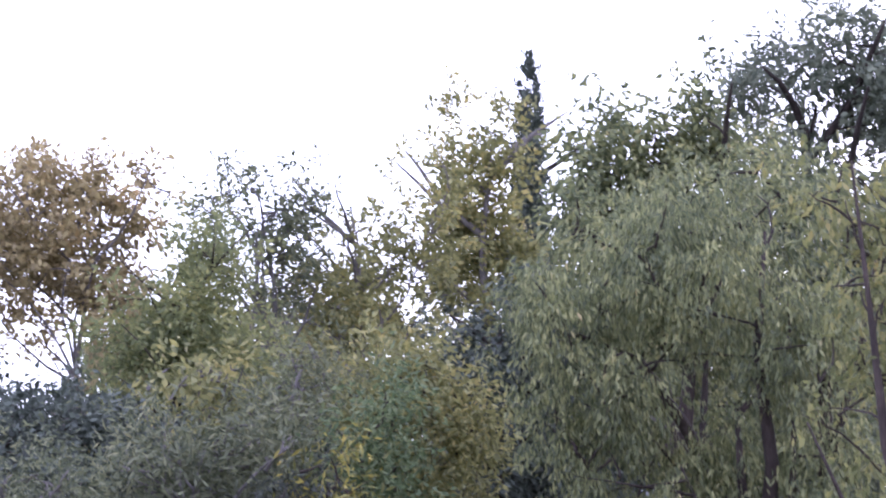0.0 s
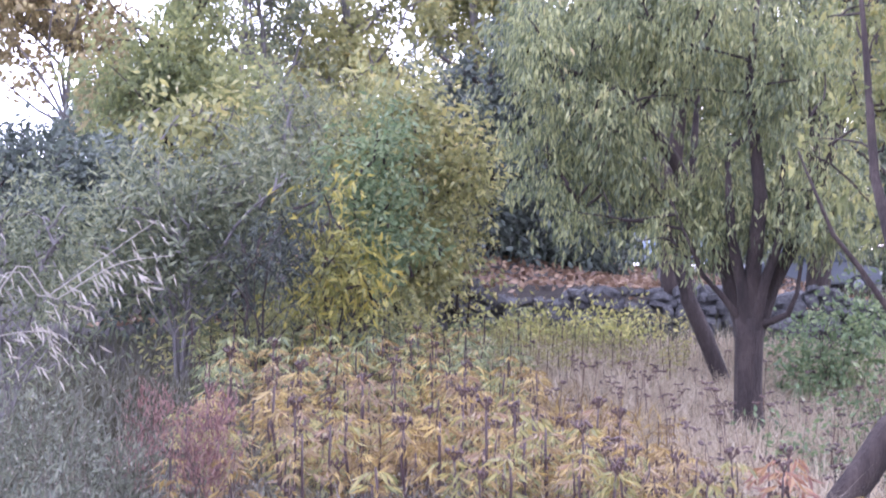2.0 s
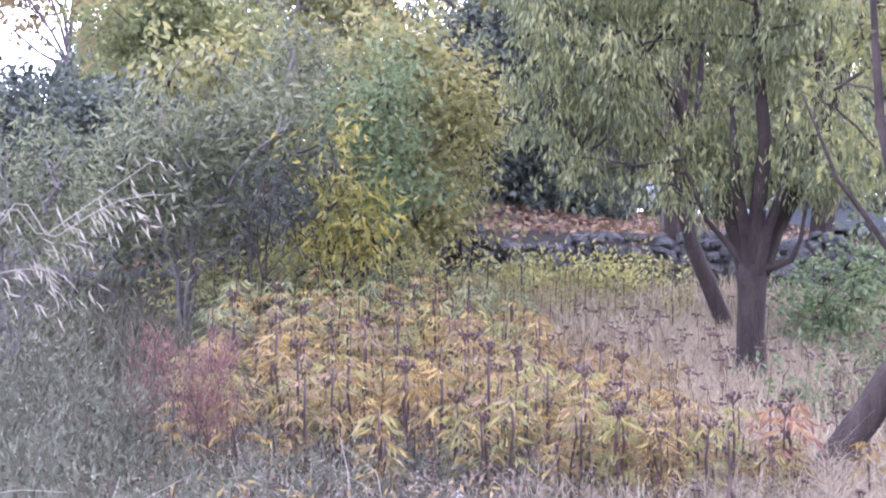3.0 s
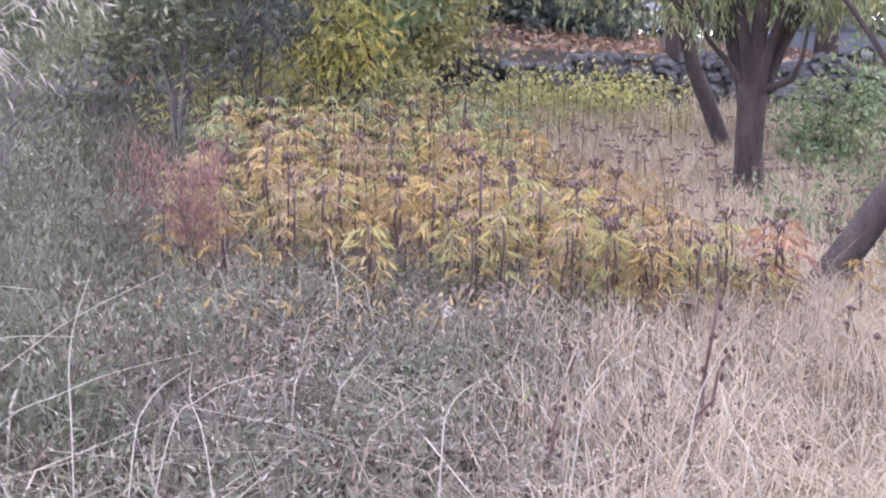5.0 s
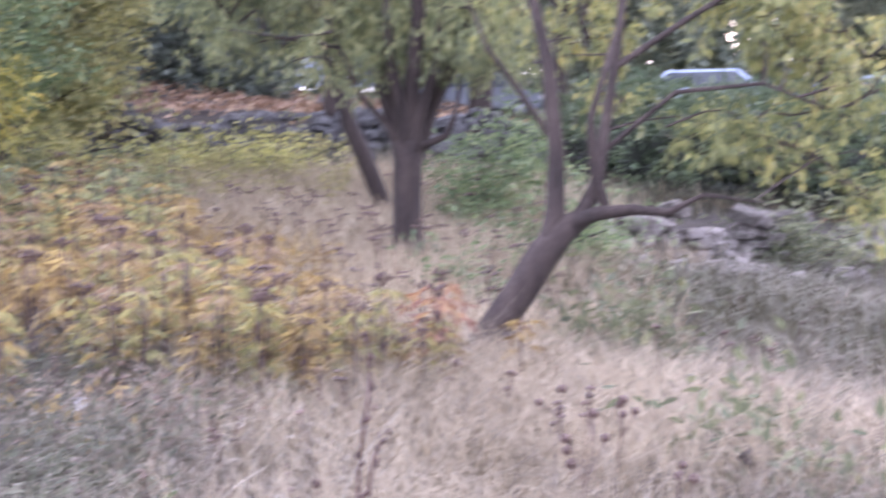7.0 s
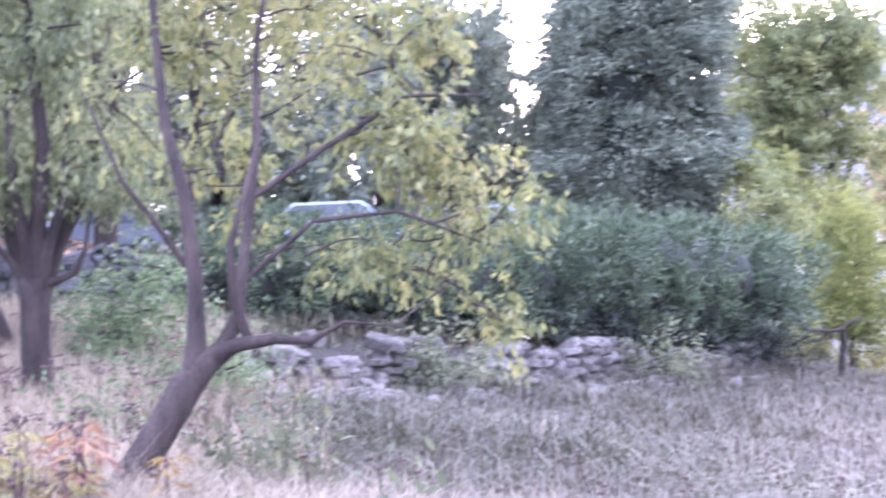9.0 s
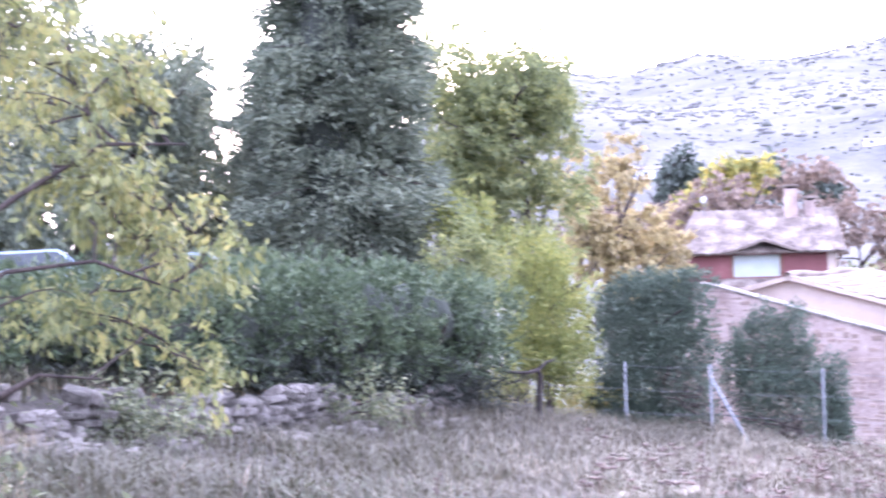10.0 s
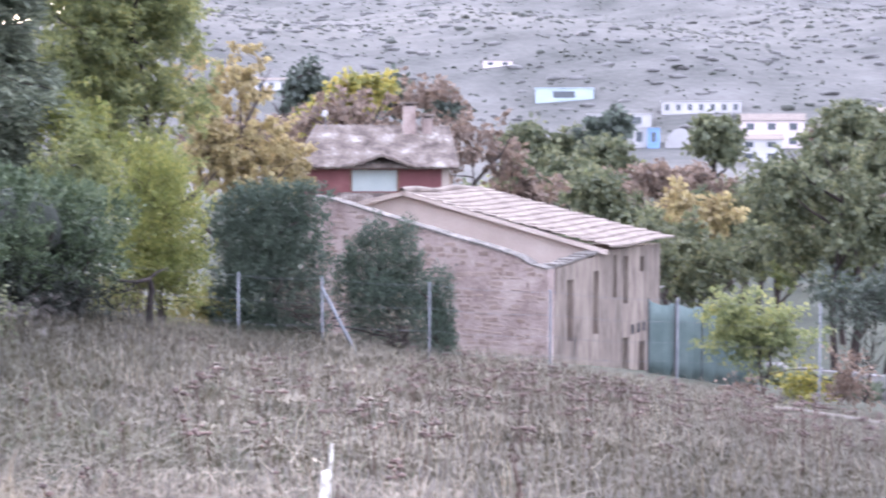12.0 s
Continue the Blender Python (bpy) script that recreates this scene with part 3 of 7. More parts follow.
# -- the bent tree
c_base = spot(14.1, 9.4, -0.05)
rt, fw = Vector((math.cos(radians(17)), -math.sin(radians(17)), 0)), Vector((math.sin(radians(17)), math.cos(radians(17)), 0))
trunk = [
    (limb(loc(-0.16, 0, -0.2), loc(-0.06, 0, 0.03), loc(0.07, 0, 0.24), loc(0.28, 0, 0.55), loc(0.43, 0, 0.8), loc(0.54, 0.02, 0.93), loc(0.67, 0.04, 1.02)), [0.15, 0.125, 0.11, 0.1, 0.1, 0.085, 0.062]),
    (limb(loc(0.45, 0, 0.82), loc(0.5, 0.03, 1.05), loc(0.5, 0.06, 1.41), loc(0.45, 0.1, 1.9), loc(0.34, 0.2, 2.36), loc(0.28, 0.3, 3.2), loc(0.2, 0.3, 4.2)), [0.07, 0.062, 0.05, 0.04, 0.032, 0.02, 0.008]),
    (limb(loc(0.64, 0.02, 1.0), loc(0.74, 0.05, 1.2), loc(0.77, 0.1, 1.41), loc(0.81, 0.15, 1.68), loc(0.88, 0.25, 2.18), loc(0.9, 0.3, 2.84), loc(1.05, 0.4, 3.6)), [0.055, 0.045, 0.038, 0.034, 0.027, 0.02, 0.008]),
    (limb(loc(0.6, 0, 0.98), loc(0.74, -0.03, 1.04), loc(0.95, -0.08, 1.07), loc(1.15, -0.1, 1.05), loc(1.35, -0.15, 1.16), loc(1.7, -0.2, 1.12)), [0.055, 0.045, 0.034, 0.026, 0.012, 0.005]),
    (limb(loc(0.8, 0, 1.05), loc(0.72, -0.05, 1.3), loc(0.7, -0.1, 1.6), loc(0.9, -0.1, 2.3)), [0.035, 0.03, 0.024, 0.01]),
    (limb(loc(0.45, 0.1, 1.5), loc(0.25, 0.0, 1.8), loc(0.1, -0.1, 2.0), loc(-0.1, -0.2, 2.5)), [0.022, 0.018, 0.014, 0.006]),
    (limb(loc(0.85, 0.2, 1.9), loc(1.3, 0.2, 2.2), loc(1.8, 0.2, 2.5), loc(2.3, 0.2, 2.5)), [0.022, 0.018, 0.014, 0.006]),
    (limb(loc(0.78, 0.1, 1.4), loc(1.2, 0.1, 1.75), loc(1.7, 0.0, 1.8), loc(2.2, 0, 1.6)), [0.018, 0.015, 0.012, 0.006]),
]
blobs = [around(c_base, 10.2, *c, 0.8) for c in (
    (20, 7.5, 5.0, 4.0), (25, 4.5, 4.2, 3.4), (27.5, 1.0, 3.4, 2.6), (24, -1.0, 3.4, 1.6), (28, -2.6, 1.6, 1.8), (15.5, 5.0, 3.0, 3.2), (18.5, 1.0, 2.6, 2.0), (28.3, -4.6, 0.7, 1.0), (15, 11, 4, 3))]
tree("fruit_tree", c_base, "bent old fruit tree with thin yellow-green autumn leaves", "tree", trunk, lumps(blobs, 6, 3), 9000, 0.075, 0.03, "leaf_bent", twigs=230, twig_r=0.0055, droop=0.9, per=11, spread=0.1, shell=0.2, ragged=0.3)

# -- trees and tall shrubs behind the meadow
S = standing
S("autumn_tree", -14.0, 28, "thin-stemmed tree with orange and straw leaves", "tree", [(-15.5, 10.8, 2.4, 2.2), (-12.0, 9.2, 1.5, 3.2), (-17.6, 10.4, 1.8, 2.4), (-14.2, 12.4, 1.2, 1.6), (-12.2, 6.6, 1.2, 1.6), (-16.2, 8.4, 2.0, 2.0), (-13.4, 8.4, 1.6, 1.8)], 12000, 0.13, 0.06, "leaf_orange", 0.11, "bark_grey", stems=4, seed=3, droop=0.3, twigs=80)
S("autumn_tree", -10.2, 24, "yellow-green young tree in autumn leaf", "tree", [(-10.3, 9.0, 2.4, 2.8), (-9.2, 6.0, 2.6, 2.2), (-11.5, 5.4, 2.2, 1.8), (-9.6, 10.2, 1.5, 2.0)], 14000, 0.1, 0.04, "leaf_poplar", 0.09, stems=3, seed=4, droop=0.3, twigs=60)
S("bare_tree", -7.2, 30, "half-bare grey tree with thin upright branches", "tree", [(-8.2, 11.5, 1.2, 1.6), (-6.0, 11.6, 1.1, 1.6), (-7.1, 9.4, 1.8, 2.4)], 3200, 0.12, 0.05, "leaf_olive", 0.13, "bark_grey", stems=3, seed=5, limbs=8, twigs=160, spread_limbs=0.3, droop=0.2)
S("autumn_tree", -3.6, 32, "sparse olive-yellow tree with open crown", "tree", [(-4.4, 8.8, 2.0, 2.6), (-2.4, 9.4, 1.4, 2.6), (-1.0, 10.4, 1.2, 3.2), (-1.6, 12.2, 0.6, 1.6)], 5200, 0.13, 0.06, "leaf_straw", 0.12, "bark_grey", stems=2, seed=6, limbs=8, twigs=120, droop=0.3)
S("poplar_tree", 1.6, 35, "tall yellowing poplar with upright branches", "tree", [(2.35, 15.2, 0.4, 2.2), (1.9, 13.2, 0.9, 2.6), (1.4, 11.0, 1.6, 2.6), (2.8, 9.5, 2.0, 3.0), (0.2, 11.5, 1.0, 3.0), (0.1, 14.2, 0.4, 2.4)], 11000, 0.14, 0.07, "leaf_straw", 0.16, "bark_grey", seed=7, limbs=8, twigs=90, droop=0.1, upright=0.4)
S("evergreen_tree", 1.9, 26.5, "dark shaded evergreen above the leaf-strewn bank", "tree", [(0.9, 6.0, 1.8, 3.0), (2.7, 4.0, 2.0, 2.6), (1.6, 2.2, 1.6, 1.4), (3.6, 7.4, 2.0, 2.6), (4.6, 3.0, 1.8, 1.8)], 9000, 0.15, 0.05, "leaf_dark", 0.14, seed=95, lumpy=4, twigs=40)
S("cypress_tree", 3.1, 45, "tall narrow dark cypress with a pointed top", "tree", [(3.07, 15.6, 0.28, 2.2), (3.07, 13.5, 0.45, 2.4), (3.07, 10, 0.6, 3.5)], 7000, 0.2, 0.06, "leaf_dark", 0.2, seed=8, lumpy=0, upright=1.2, droop=0, spread=0.2, ragged=0.12, shell=0.5, twigs=5)
S("pine_tree", 4.0, 30, "dense dark evergreen tree with low branches", "tree", [(3.4, 3.6, 2.2, 3.0), (4.6, 1.4, 2.6, 1.8), (2.6, 0.6, 1.6, 1.6), (5.5, 5.2, 2.6, 3.0)], 15000, 0.16, 0.05, "leaf_dark", 0.18, seed=9, twigs=50, droop=0.3)
S("shrub", -1.6, 20, "large olive-green shrub with pale yellow tips", "shrub", [(-1.8, 4.4, 2.4, 2.6), (-0.6, 1.6, 1.9, 2.4), (-2.4, 6.0, 1.9, 1.8), (0.4, 4.0, 1.0, 1.6)], 9500, 0.11, 0.036, "leaf_straw", 0.05, stems=4, seed=10, twigs=90, per=14, droop=0.3, shell=0.4)
S("shrub", -9.6, 16.5, "wide grey-green olive shrub with narrow leaves", "shrub", [(-9.6, 2.4, 2.8, 2.0), (-12.2, 1.0, 2.6, 2.4), (-7.4, 3.2, 2.2, 1.8), (-9.2, -0.4, 2.8, 1.5), (-13.6, -1.2, 1.6, 2)], 7000, 0.13, 0.032, "leaf_olive", 0.06, "bark_grey", stems=5, seed=11, twigs=110, per=13, droop=0.1, shell=0.4)
S("shrub", -3.9, 15.8, "upright shrub with bright yellow and green leaves", "shrub", [(-4.4, 2.2, 0.5, 1.0), (-4.6, 0.9, 0.6, 0.7), (-3.8, 0.2, 0.9, 0.6), (-2.8, -0.5, 0.9, 0.4), (-4.8, -0.9, 1.0, 0.5)], 1300, 0.13, 0.032, "leaf_yellow", 0.03, stems=4, seed=12, twigs=60, per=14, droop=0.5, shell=0.2)
S("shrub", -2.6, 17.0, "fresh green shrub with broad leaves", "shrub", [(-2.7, 3.4, 1.0, 1.8), (-2.2, 1.0, 1.0, 1.6)], 3200, 0.1, 0.035, "leaf_green", 0.03, stems=3, seed=13, twigs=40, droop=0.3)
S("shrub", -9.4, 19, "young tree with sprays of yellow leaves", "shrub", [(-10.2, 5.9, 1.3, 0.8), (-8.4, 5.6, 1.1, 0.7), (-9.0, 4.4, 1.2, 0.7)], 750, 0.13, 0.045, "leaf_straw", 0.03, "bark_grey", stems=3, seed=62, twigs=40, per=10, droop=0.5)
S("shrub", -6.2, 18.5, "grey-green willow-like shrub with pale twigs", "shrub", [(-6.4, 4.2, 1.6, 1.6), (-5.2, 6.0, 1.2, 1.2), (-7.4, 2.4, 1.4, 1.2)], 3400, 0.1, 0.024, "leaf_olive", 0.04, "bark_grey", stems=4, seed=63, twigs=60, per=12, droop=0.3)
S("shrub", 0.6, 21, "shrub with pale yellow tips over the wall end", "shrub", [(0.9, 3.2, 0.8, 1.2), (0.3, 1.2, 0.9, 1.0), (-0.8, 0.0, 1.2, 0.8)], 2600, 0.075, 0.028, "leaf_straw", 0.03, stems=4, seed=64, twigs=40, per=12, droop=0.2)
S("shrub", -16.2, 13, "dark grey-green brushwood with thin grey stems", "shrub", [(-16.5, 1.0, 2.2, 3.4), (-17.5, -2.5, 2.6, 2.5)], 6000, 0.07, 0.02, "leaf_olive", 0.05, "bark_grey", stems=6, seed=14, twigs=90, shell=0.2)
S("evergreen_shrub", -3.8, 24, "dark evergreen undergrowth behind the shrubs", "shrub", [(-3.6, 1.0, 2.6, 2.2), (-1.0, 0.8, 2.0, 1.8)], 6000, 0.12, 0.05, "leaf_dark", 0.06, stems=4, seed=29, lumpy=0, twigs=20)
S("evergreen_shrub", -7.5, 21, "dark dense evergreen shrub in shade", "shrub", [(-7.0, 0.8, 2.4, 2.4), (-10.5, 0.5, 2.4, 2.4), (-15, 2.6, 3, 2.2), (-12, 2.6, 2.4, 1.8)], 9500, 0.12, 0.05, "leaf_dark", 0.06, stems=4, lumpy=0, seed=15, twigs=30)
S("tree", 9.0, 22, "tall green tree with an uneven open crown", "tree", [(5.4, 12.4, 1.3, 2.8), (8.0, 13.6, 1.1, 3.2), (10.6, 12.8, 1.6, 2.8), (8.5, 9.0, 3.4, 2.6), (7.0, 12, .8, 3), (9.4, 15.0, 0.8, 2.2), (6.4, 14.6, 0.7, 2.0)], 19000, 0.12, 0.05, "leaf_almond", 0.14, seed=16, limbs=8, twigs=90, droop=0.5)
S("tree", 14.0, 26, "tall dense grey-green tree with fine leaves", "tree", [(12.8, 14.6, 1.9, 3.6), (16.0, 15.0, 2.2, 3.4), (14.2, 10.4, 2.8, 3.0), (18.5, 11, 2.5, 4), (11.4, 16.6, 0.6, 1.8)], 20000, 0.15, 0.05, "leaf_cedar", 0.18, seed=17, limbs=8, twigs=90, droop=0.4, ragged=0.35)
S("tree", 17.5, 22, "thin tree with reddish twigs and sparse leaves", "tree", [(17.0, 6.5, 2.4, 4.0), (19.5, 8.0, 2.4, 4.0), (22, 6.5, 2.6, 3.5)], 4000, 0.1, 0.035, "leaf_straw", 0.1, seed=18, limbs=9, twigs=160, droop=0.5)
S("tree", 8.4, 26, "tree with a leaning grey trunk beside the road", "tree", [(7.6, 5.5, 2.6, 2.4), (9.6, 4.6, 2.2, 2.0)], 5000, 0.12, 0.05, "leaf_almond", 0.17, "bark_grey", lean=(0.6, 0), seed=19, twigs=30)

# -- terrace shrubs and conifers
def hedge(name, mounds, label, n, leaf, seed):
    """A row of shaggy mounds: each by bearing, distance, elevation of its top and of its bare underside, and half width."""
    base = spot(mounds[0][0], mounds[0][1])
    root = thing(name, base, label, "hedge")
    q = random.Random(seed)
    blobs, big = [], []
    for az, d, top, low, half in mounds:
        x, y, g = spot(az, d)
        z1, z0 = at_el(d, top), max(at_el(d, low), g + 0.05)
        b = (x - base[0], y - base[1], (z0 + z1) / 2 - base[2], half, half, (z1 - z0) / 2)
        big.append((*b, g - base[2]))
        for k in range(20):
            a, u = q.uniform(0, 6.28), q.uniform(-0.95, 0.85)
            h = math.sqrt(1 - u * u) ** 0.6 * 0.75
            f = q.uniform(0.3, 0.48)
            blobs.append((b[0] + math.cos(a) * half * h, b[1] + math.sin(a) * half * h, b[2] + b[5] * u * 0.72, half * f, half * f, b[5] * f * 0.95))
    (lv, lf), _ = crown_data(blobs, n, 0.1, 0.036, per=14, spread=0.1, droop=-0.1, shell=0.8, ragged=0.14, out=1.0, upright=0.3)
    part("foliage", (lv, lf), leaf, root)
    V, F = [], []
    for b in big:
        for k in range(6):
            a = q.uniform(0, 6.28)
            foot = (b[0] + q.uniform(-0.4, 0.4), b[1] + q.uniform(-0.4, 0.4), b[6] - 0.1)
            tube(V, F, curve_pts(foot, (b[0] + math.cos(a) * b[3] * 0.7, b[1] + math.sin(a) * b[3] * 0.7, b[2]), 0.1, 5, k), [0.05, 0.045, 0.035, 0.025, 0.01], 5)
    part("stem", (V, F, True), "bark", root)
    # dark lumps added within the mounds, their colour standing in for inner shade
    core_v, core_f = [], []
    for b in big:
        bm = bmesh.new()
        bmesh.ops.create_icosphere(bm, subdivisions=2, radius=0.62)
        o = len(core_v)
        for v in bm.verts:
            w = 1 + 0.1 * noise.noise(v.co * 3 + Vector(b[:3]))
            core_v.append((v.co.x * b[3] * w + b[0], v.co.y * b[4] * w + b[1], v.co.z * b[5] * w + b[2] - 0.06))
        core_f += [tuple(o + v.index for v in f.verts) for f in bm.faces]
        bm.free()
    part("core", (core_v, core_f, True), "inner_shade", root)
    # bare twigs under the foliage, down to the ground, coloured dark as its shade
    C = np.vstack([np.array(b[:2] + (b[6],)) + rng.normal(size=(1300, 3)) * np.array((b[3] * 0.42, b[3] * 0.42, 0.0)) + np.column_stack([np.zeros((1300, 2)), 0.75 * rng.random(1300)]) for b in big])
    tagged(part("brushwood", leaf_data(C, rng.normal(size=C.shape) + np.array((0, 0, 0.6)), 0.24, 0.03), "inner_shade", root), kind="stuff")
    return root


hedge("hedge", [(19.9, 20.2, 0.15, -4.3, 1.2), (22.0, 20.8, 0.3, -4.4, 1.25), (24.3, 21.6, 0.1, -4.4, 1.25), (26.6, 22.6, 0.25, -4.4, 1.25), (28.6, 23.6, 0.1, -4.4, 1.25)], "long dark green mounded juniper hedge on the terrace", 46000, "leaf_hedge", 1)
hedge("hedge", [(30.4, 24.6, 0.1, -4.4, 1.3), (32.3, 25.8, -0.1, -4.4, 1.3), (34.0, 26.9, 0.15, -4.4, 1.35), (35.9, 28.2, 0.05, -4.4, 1.4), (37.5, 29.6, -0.6, -4.6, 1.3)], "rounded dark green juniper hedge with a bare underside", 50000, "leaf_hedge", 2)


def conifer(name, az, d, label, top_el, half_deg, low_el, n, leaf, seed, length=0.3):
    """Tiered conifer: whorls of drooping boughs with sprays of needles."""
    base = spot(az, d, -0.05)
    root = thing(name, base, label, "tree")
    h = at_el(d, top_el) - base[2]
    low = at_el(d, low_el) - base[2]
    half = d * math.tan(radians(half_deg))
    q = random.Random(seed)
    V, F = [], []
    tube(V, F, curve_pts((0, 0, -0.2), (0, 0, h), 0.01, 8, seed), [0.26 - 0.032 * k for k in range(8)], 8)
    C, D = [], []
    tiers = 30
    for t in range(tiers):
        s = t / (tiers - 1)
        z = low + (h - low) * s
        r = half * (1 - s) ** 0.4 * q.uniform(0.72, 1.12) + 0.15
        for k in range(11):
            a = q.uniform(0, 6.28)
            rr = r * q.uniform(0.75, 1.1)
            e = Vector((math.cos(a) * rr, math.sin(a) * rr, z - rr * 0.12 + q.uniform(-0.3, 0.3)))
            b = Vector((0, 0, z + 0.1))
            pts = curve_pts(b, e, 0.06, 5, seed + t * 13 + k)
            tube(V, F, pts, [0.045, 0.035, 0.028, 0.018, 0.008], 4)
            m = max(6, int(n / tiers / 11))
            u = np.sqrt(rng.random(m)) * 0.95 + 0.08
            c = np.array(b)[None] + (np.array(e) - np.array(b))[None] * u[:, None]
            side = np.array((-math.sin(a), math.cos(a), 0))
            c = c + side[None] * (rng.normal(size=m) * 0.22 * rr * (1.1 - u * 0.6))[:, None]
            c[:, 2] += rng.normal(size=m) * 0.2 - 0.25 * u ** 2
            dd = np.array((math.cos(a), math.sin(a), -0.15))[None] + rng.normal(size=(m, 3)) * 0.45
            C.append(c)
            D.append(dd)
    part("trunk", (V, F, True), "bark", root)
    # ragged dark shell added round the trunk, painting shade between the boughs
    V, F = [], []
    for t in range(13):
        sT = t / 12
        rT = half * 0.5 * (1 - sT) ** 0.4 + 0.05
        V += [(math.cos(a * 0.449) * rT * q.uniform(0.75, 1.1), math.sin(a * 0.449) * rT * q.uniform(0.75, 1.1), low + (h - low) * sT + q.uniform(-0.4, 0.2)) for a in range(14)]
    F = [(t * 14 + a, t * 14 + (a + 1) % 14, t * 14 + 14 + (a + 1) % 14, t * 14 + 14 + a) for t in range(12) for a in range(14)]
    part("inner_bough", (V, F), "inner_shade", root)
    C, D = np.vstack(C), np.vstack(D)
    part("crown", leaf_data(C, D, length * (0.7 + 0.6 * rng.random(len(C))), length * 0.28), leaf, root)
    return root


conifer("cedar_tree", 33.7, 44, "large grey-green cedar with layered drooping boughs", 14.5, 4.2, -0.4, 80000, "leaf_cedar", 3, 0.28)
S("pine_tree", 31.0, 48, "rounded pale grey-green pine with dense needles", "tree", [(31.2, 4.6, 2.0, 3.0), (32.4, 5.6, 1.8, 2.6), (31.6, 1.8, 2.0, 2.2), (31.8, 3.6, 1.6, 2.4), (30.4, 2.6, 1.6, 2.2)], 38000, 0.17, 0.05, "leaf_cedar", 0.2, seed=21, twigs=40)
S("broadleaf_tree", 40.0, 54, "tall yellow-green broadleaf tree with a full crown", "tree", [(37.9, 4.6, 2.8, 3.2), (40.4, 4.0, 2.6, 3.6), (39.2, 6.0, 2.6, 1.7), (40.0, 0.8, 2.6, 2.4), (41.7, 4.0, 1.4, 2.6), (37.8, 1.4, 2.2, 2.4), (39.6, 3.0, 2.0, 2.6)], 46000, 0.17, 0.075, "leaf_poplar", 0.2, seed=22, twigs=50)
S("shrub", 37.4, 36, "yellow-green shrub behind the hedge", "shrub", [(38.0, 0.0, 0.8, 1.5), (38.6, -0.8, 0.8, 1.2), (37.3, -0.9, 0.6, 0.8)], 3800, 0.13, 0.05, "leaf_poplar", 0.04, stems=3, seed=23, twigs=25)
S("shrub", 38.8, 43, "yellow-green sprays of a tall shrub behind the hedge", "shrub", [(38.3, 1.2, 0.7, 1.2), (38.9, 0.2, 0.8, 1.6), (39.0, -1.0, 0.7, 1.4), (37.7, 1.0, 0.5, 0.9)], 2600, 0.15, 0.05, "leaf_lime", 0.04, stems=4, seed=91, twigs=30, upright=0.5, droop=0)
crown = [(39.95 + 0.4 * k, -2.6 + (0.9, 1.7, 2.2, 1.5, 1.6, 0.6)[k], 0.34, 1.1) for k in range(6)] + [(41.1, -2.6, 1.3, 1.6), (40.6, -4.0, 1.1, 1.1), (41.9, -4.2, 0.9, 1.0)]
S("shrub", 41.2, 35, "bright yellow-green upright shrub by the fence", "shrub", crown, 9000, 0.12, 0.038, "leaf_lime", 0.05, stems=5, seed=24, twigs=60, upright=0.7, droop=0, lumpy=0, ragged=0.45, shell=0.3)
S("autumn_tree", 44.0, 72, "orange-brown autumn tree near the red house", "tree", [(43.8, 2.0, 1.9, 2.0), (44.8, 0.2, 2.0, 1.6), (43.0, 0.6, 1.2, 1.6)], 9000, 0.24, 0.12, "leaf_orange", 0.2, seed=25, twigs=40)
crown = []
for k in range(9):
    az = 43.45 + k * 0.4
    top = -0.78 - 0.5 * max(0.0, (44.9 - az) / 1.5) ** 2 - 0.08 * (k % 2)
    for m in range(5):
        crown.append((az, top - 0.8 - m * 1.15, 0.75 - 0.05 * (m > 3), 0.8))
S("clipped_cypress", 45.0, 36, "large clipped dark cypress with a broad rounded top", "shrub", crown, 34000, 0.085, 0.028, "leaf_clipped", 0.1, seed=26, lumpy=0, twigs=10, shell=0.5, ragged=0.06, upright=0.6, droop=0, spread=0.09, per=12)
crown = [(49.0, -3.4, 0.42, 1.35), (49.6, -3.7, 0.4, 1.2), (50.15, -3.5, 0.36, 1.4), (48.4, -3.9, 0.45, 1.2), (48.0, -4.6, 0.5, 1.2), (50.5, -4.5, 0.4, 1.3), (49.2, -5.6, 1.3, 1.6), (50.2, -6.0, 0.7, 1.4)]
S("cypress_shrub", 49.2, 38, "dark upright cypress with ragged tips by the wall", "shrub", crown, 19000, 0.09, 0.026, "leaf_clipped", 0.08, seed=27, lumpy=0, twigs=10, shell=0.5, ragged=0.1, upright=1.1, droop=0, spread=0.13, per=12)
S("cypress_shrub", 51.3, 37, "small narrow dark cypress beside the larger one", "shrub", [(51.5, -5.0, 0.36, 1.25), (51.1, -5.5, 0.4, 1.2), (51.0, -6.6, 0.9, 1.2), (51.6, -6.6, 0.4, 1.3)], 7500, 0.08, 0.026, "leaf_clipped", 0.05, seed=28, lumpy=0, twigs=4, shell=0.5, ragged=0.1, upright=1.1, droop=0, spread=0.12, per=12)

# ---------------------------------------------------------------- dry-stone walls
def stone_mesh(name, seed):
    q = random.Random(seed)
    bm = bmesh.new()
    bmesh.ops.create_cube(bm, size=1)
    bmesh.ops.bevel(bm, geom=list(bm.edges), offset=0.14, segments=1, affect="EDGES")
    for v in bm.verts:
        v.co += Vector((q.uniform(-0.07, 0.07), q.uniform(-0.07, 0.07), q.uniform(-0.07, 0.07)))
    me = bpy.data.meshes.new(name)
    bm.to_mesh(me)
    bm.free()
    return me


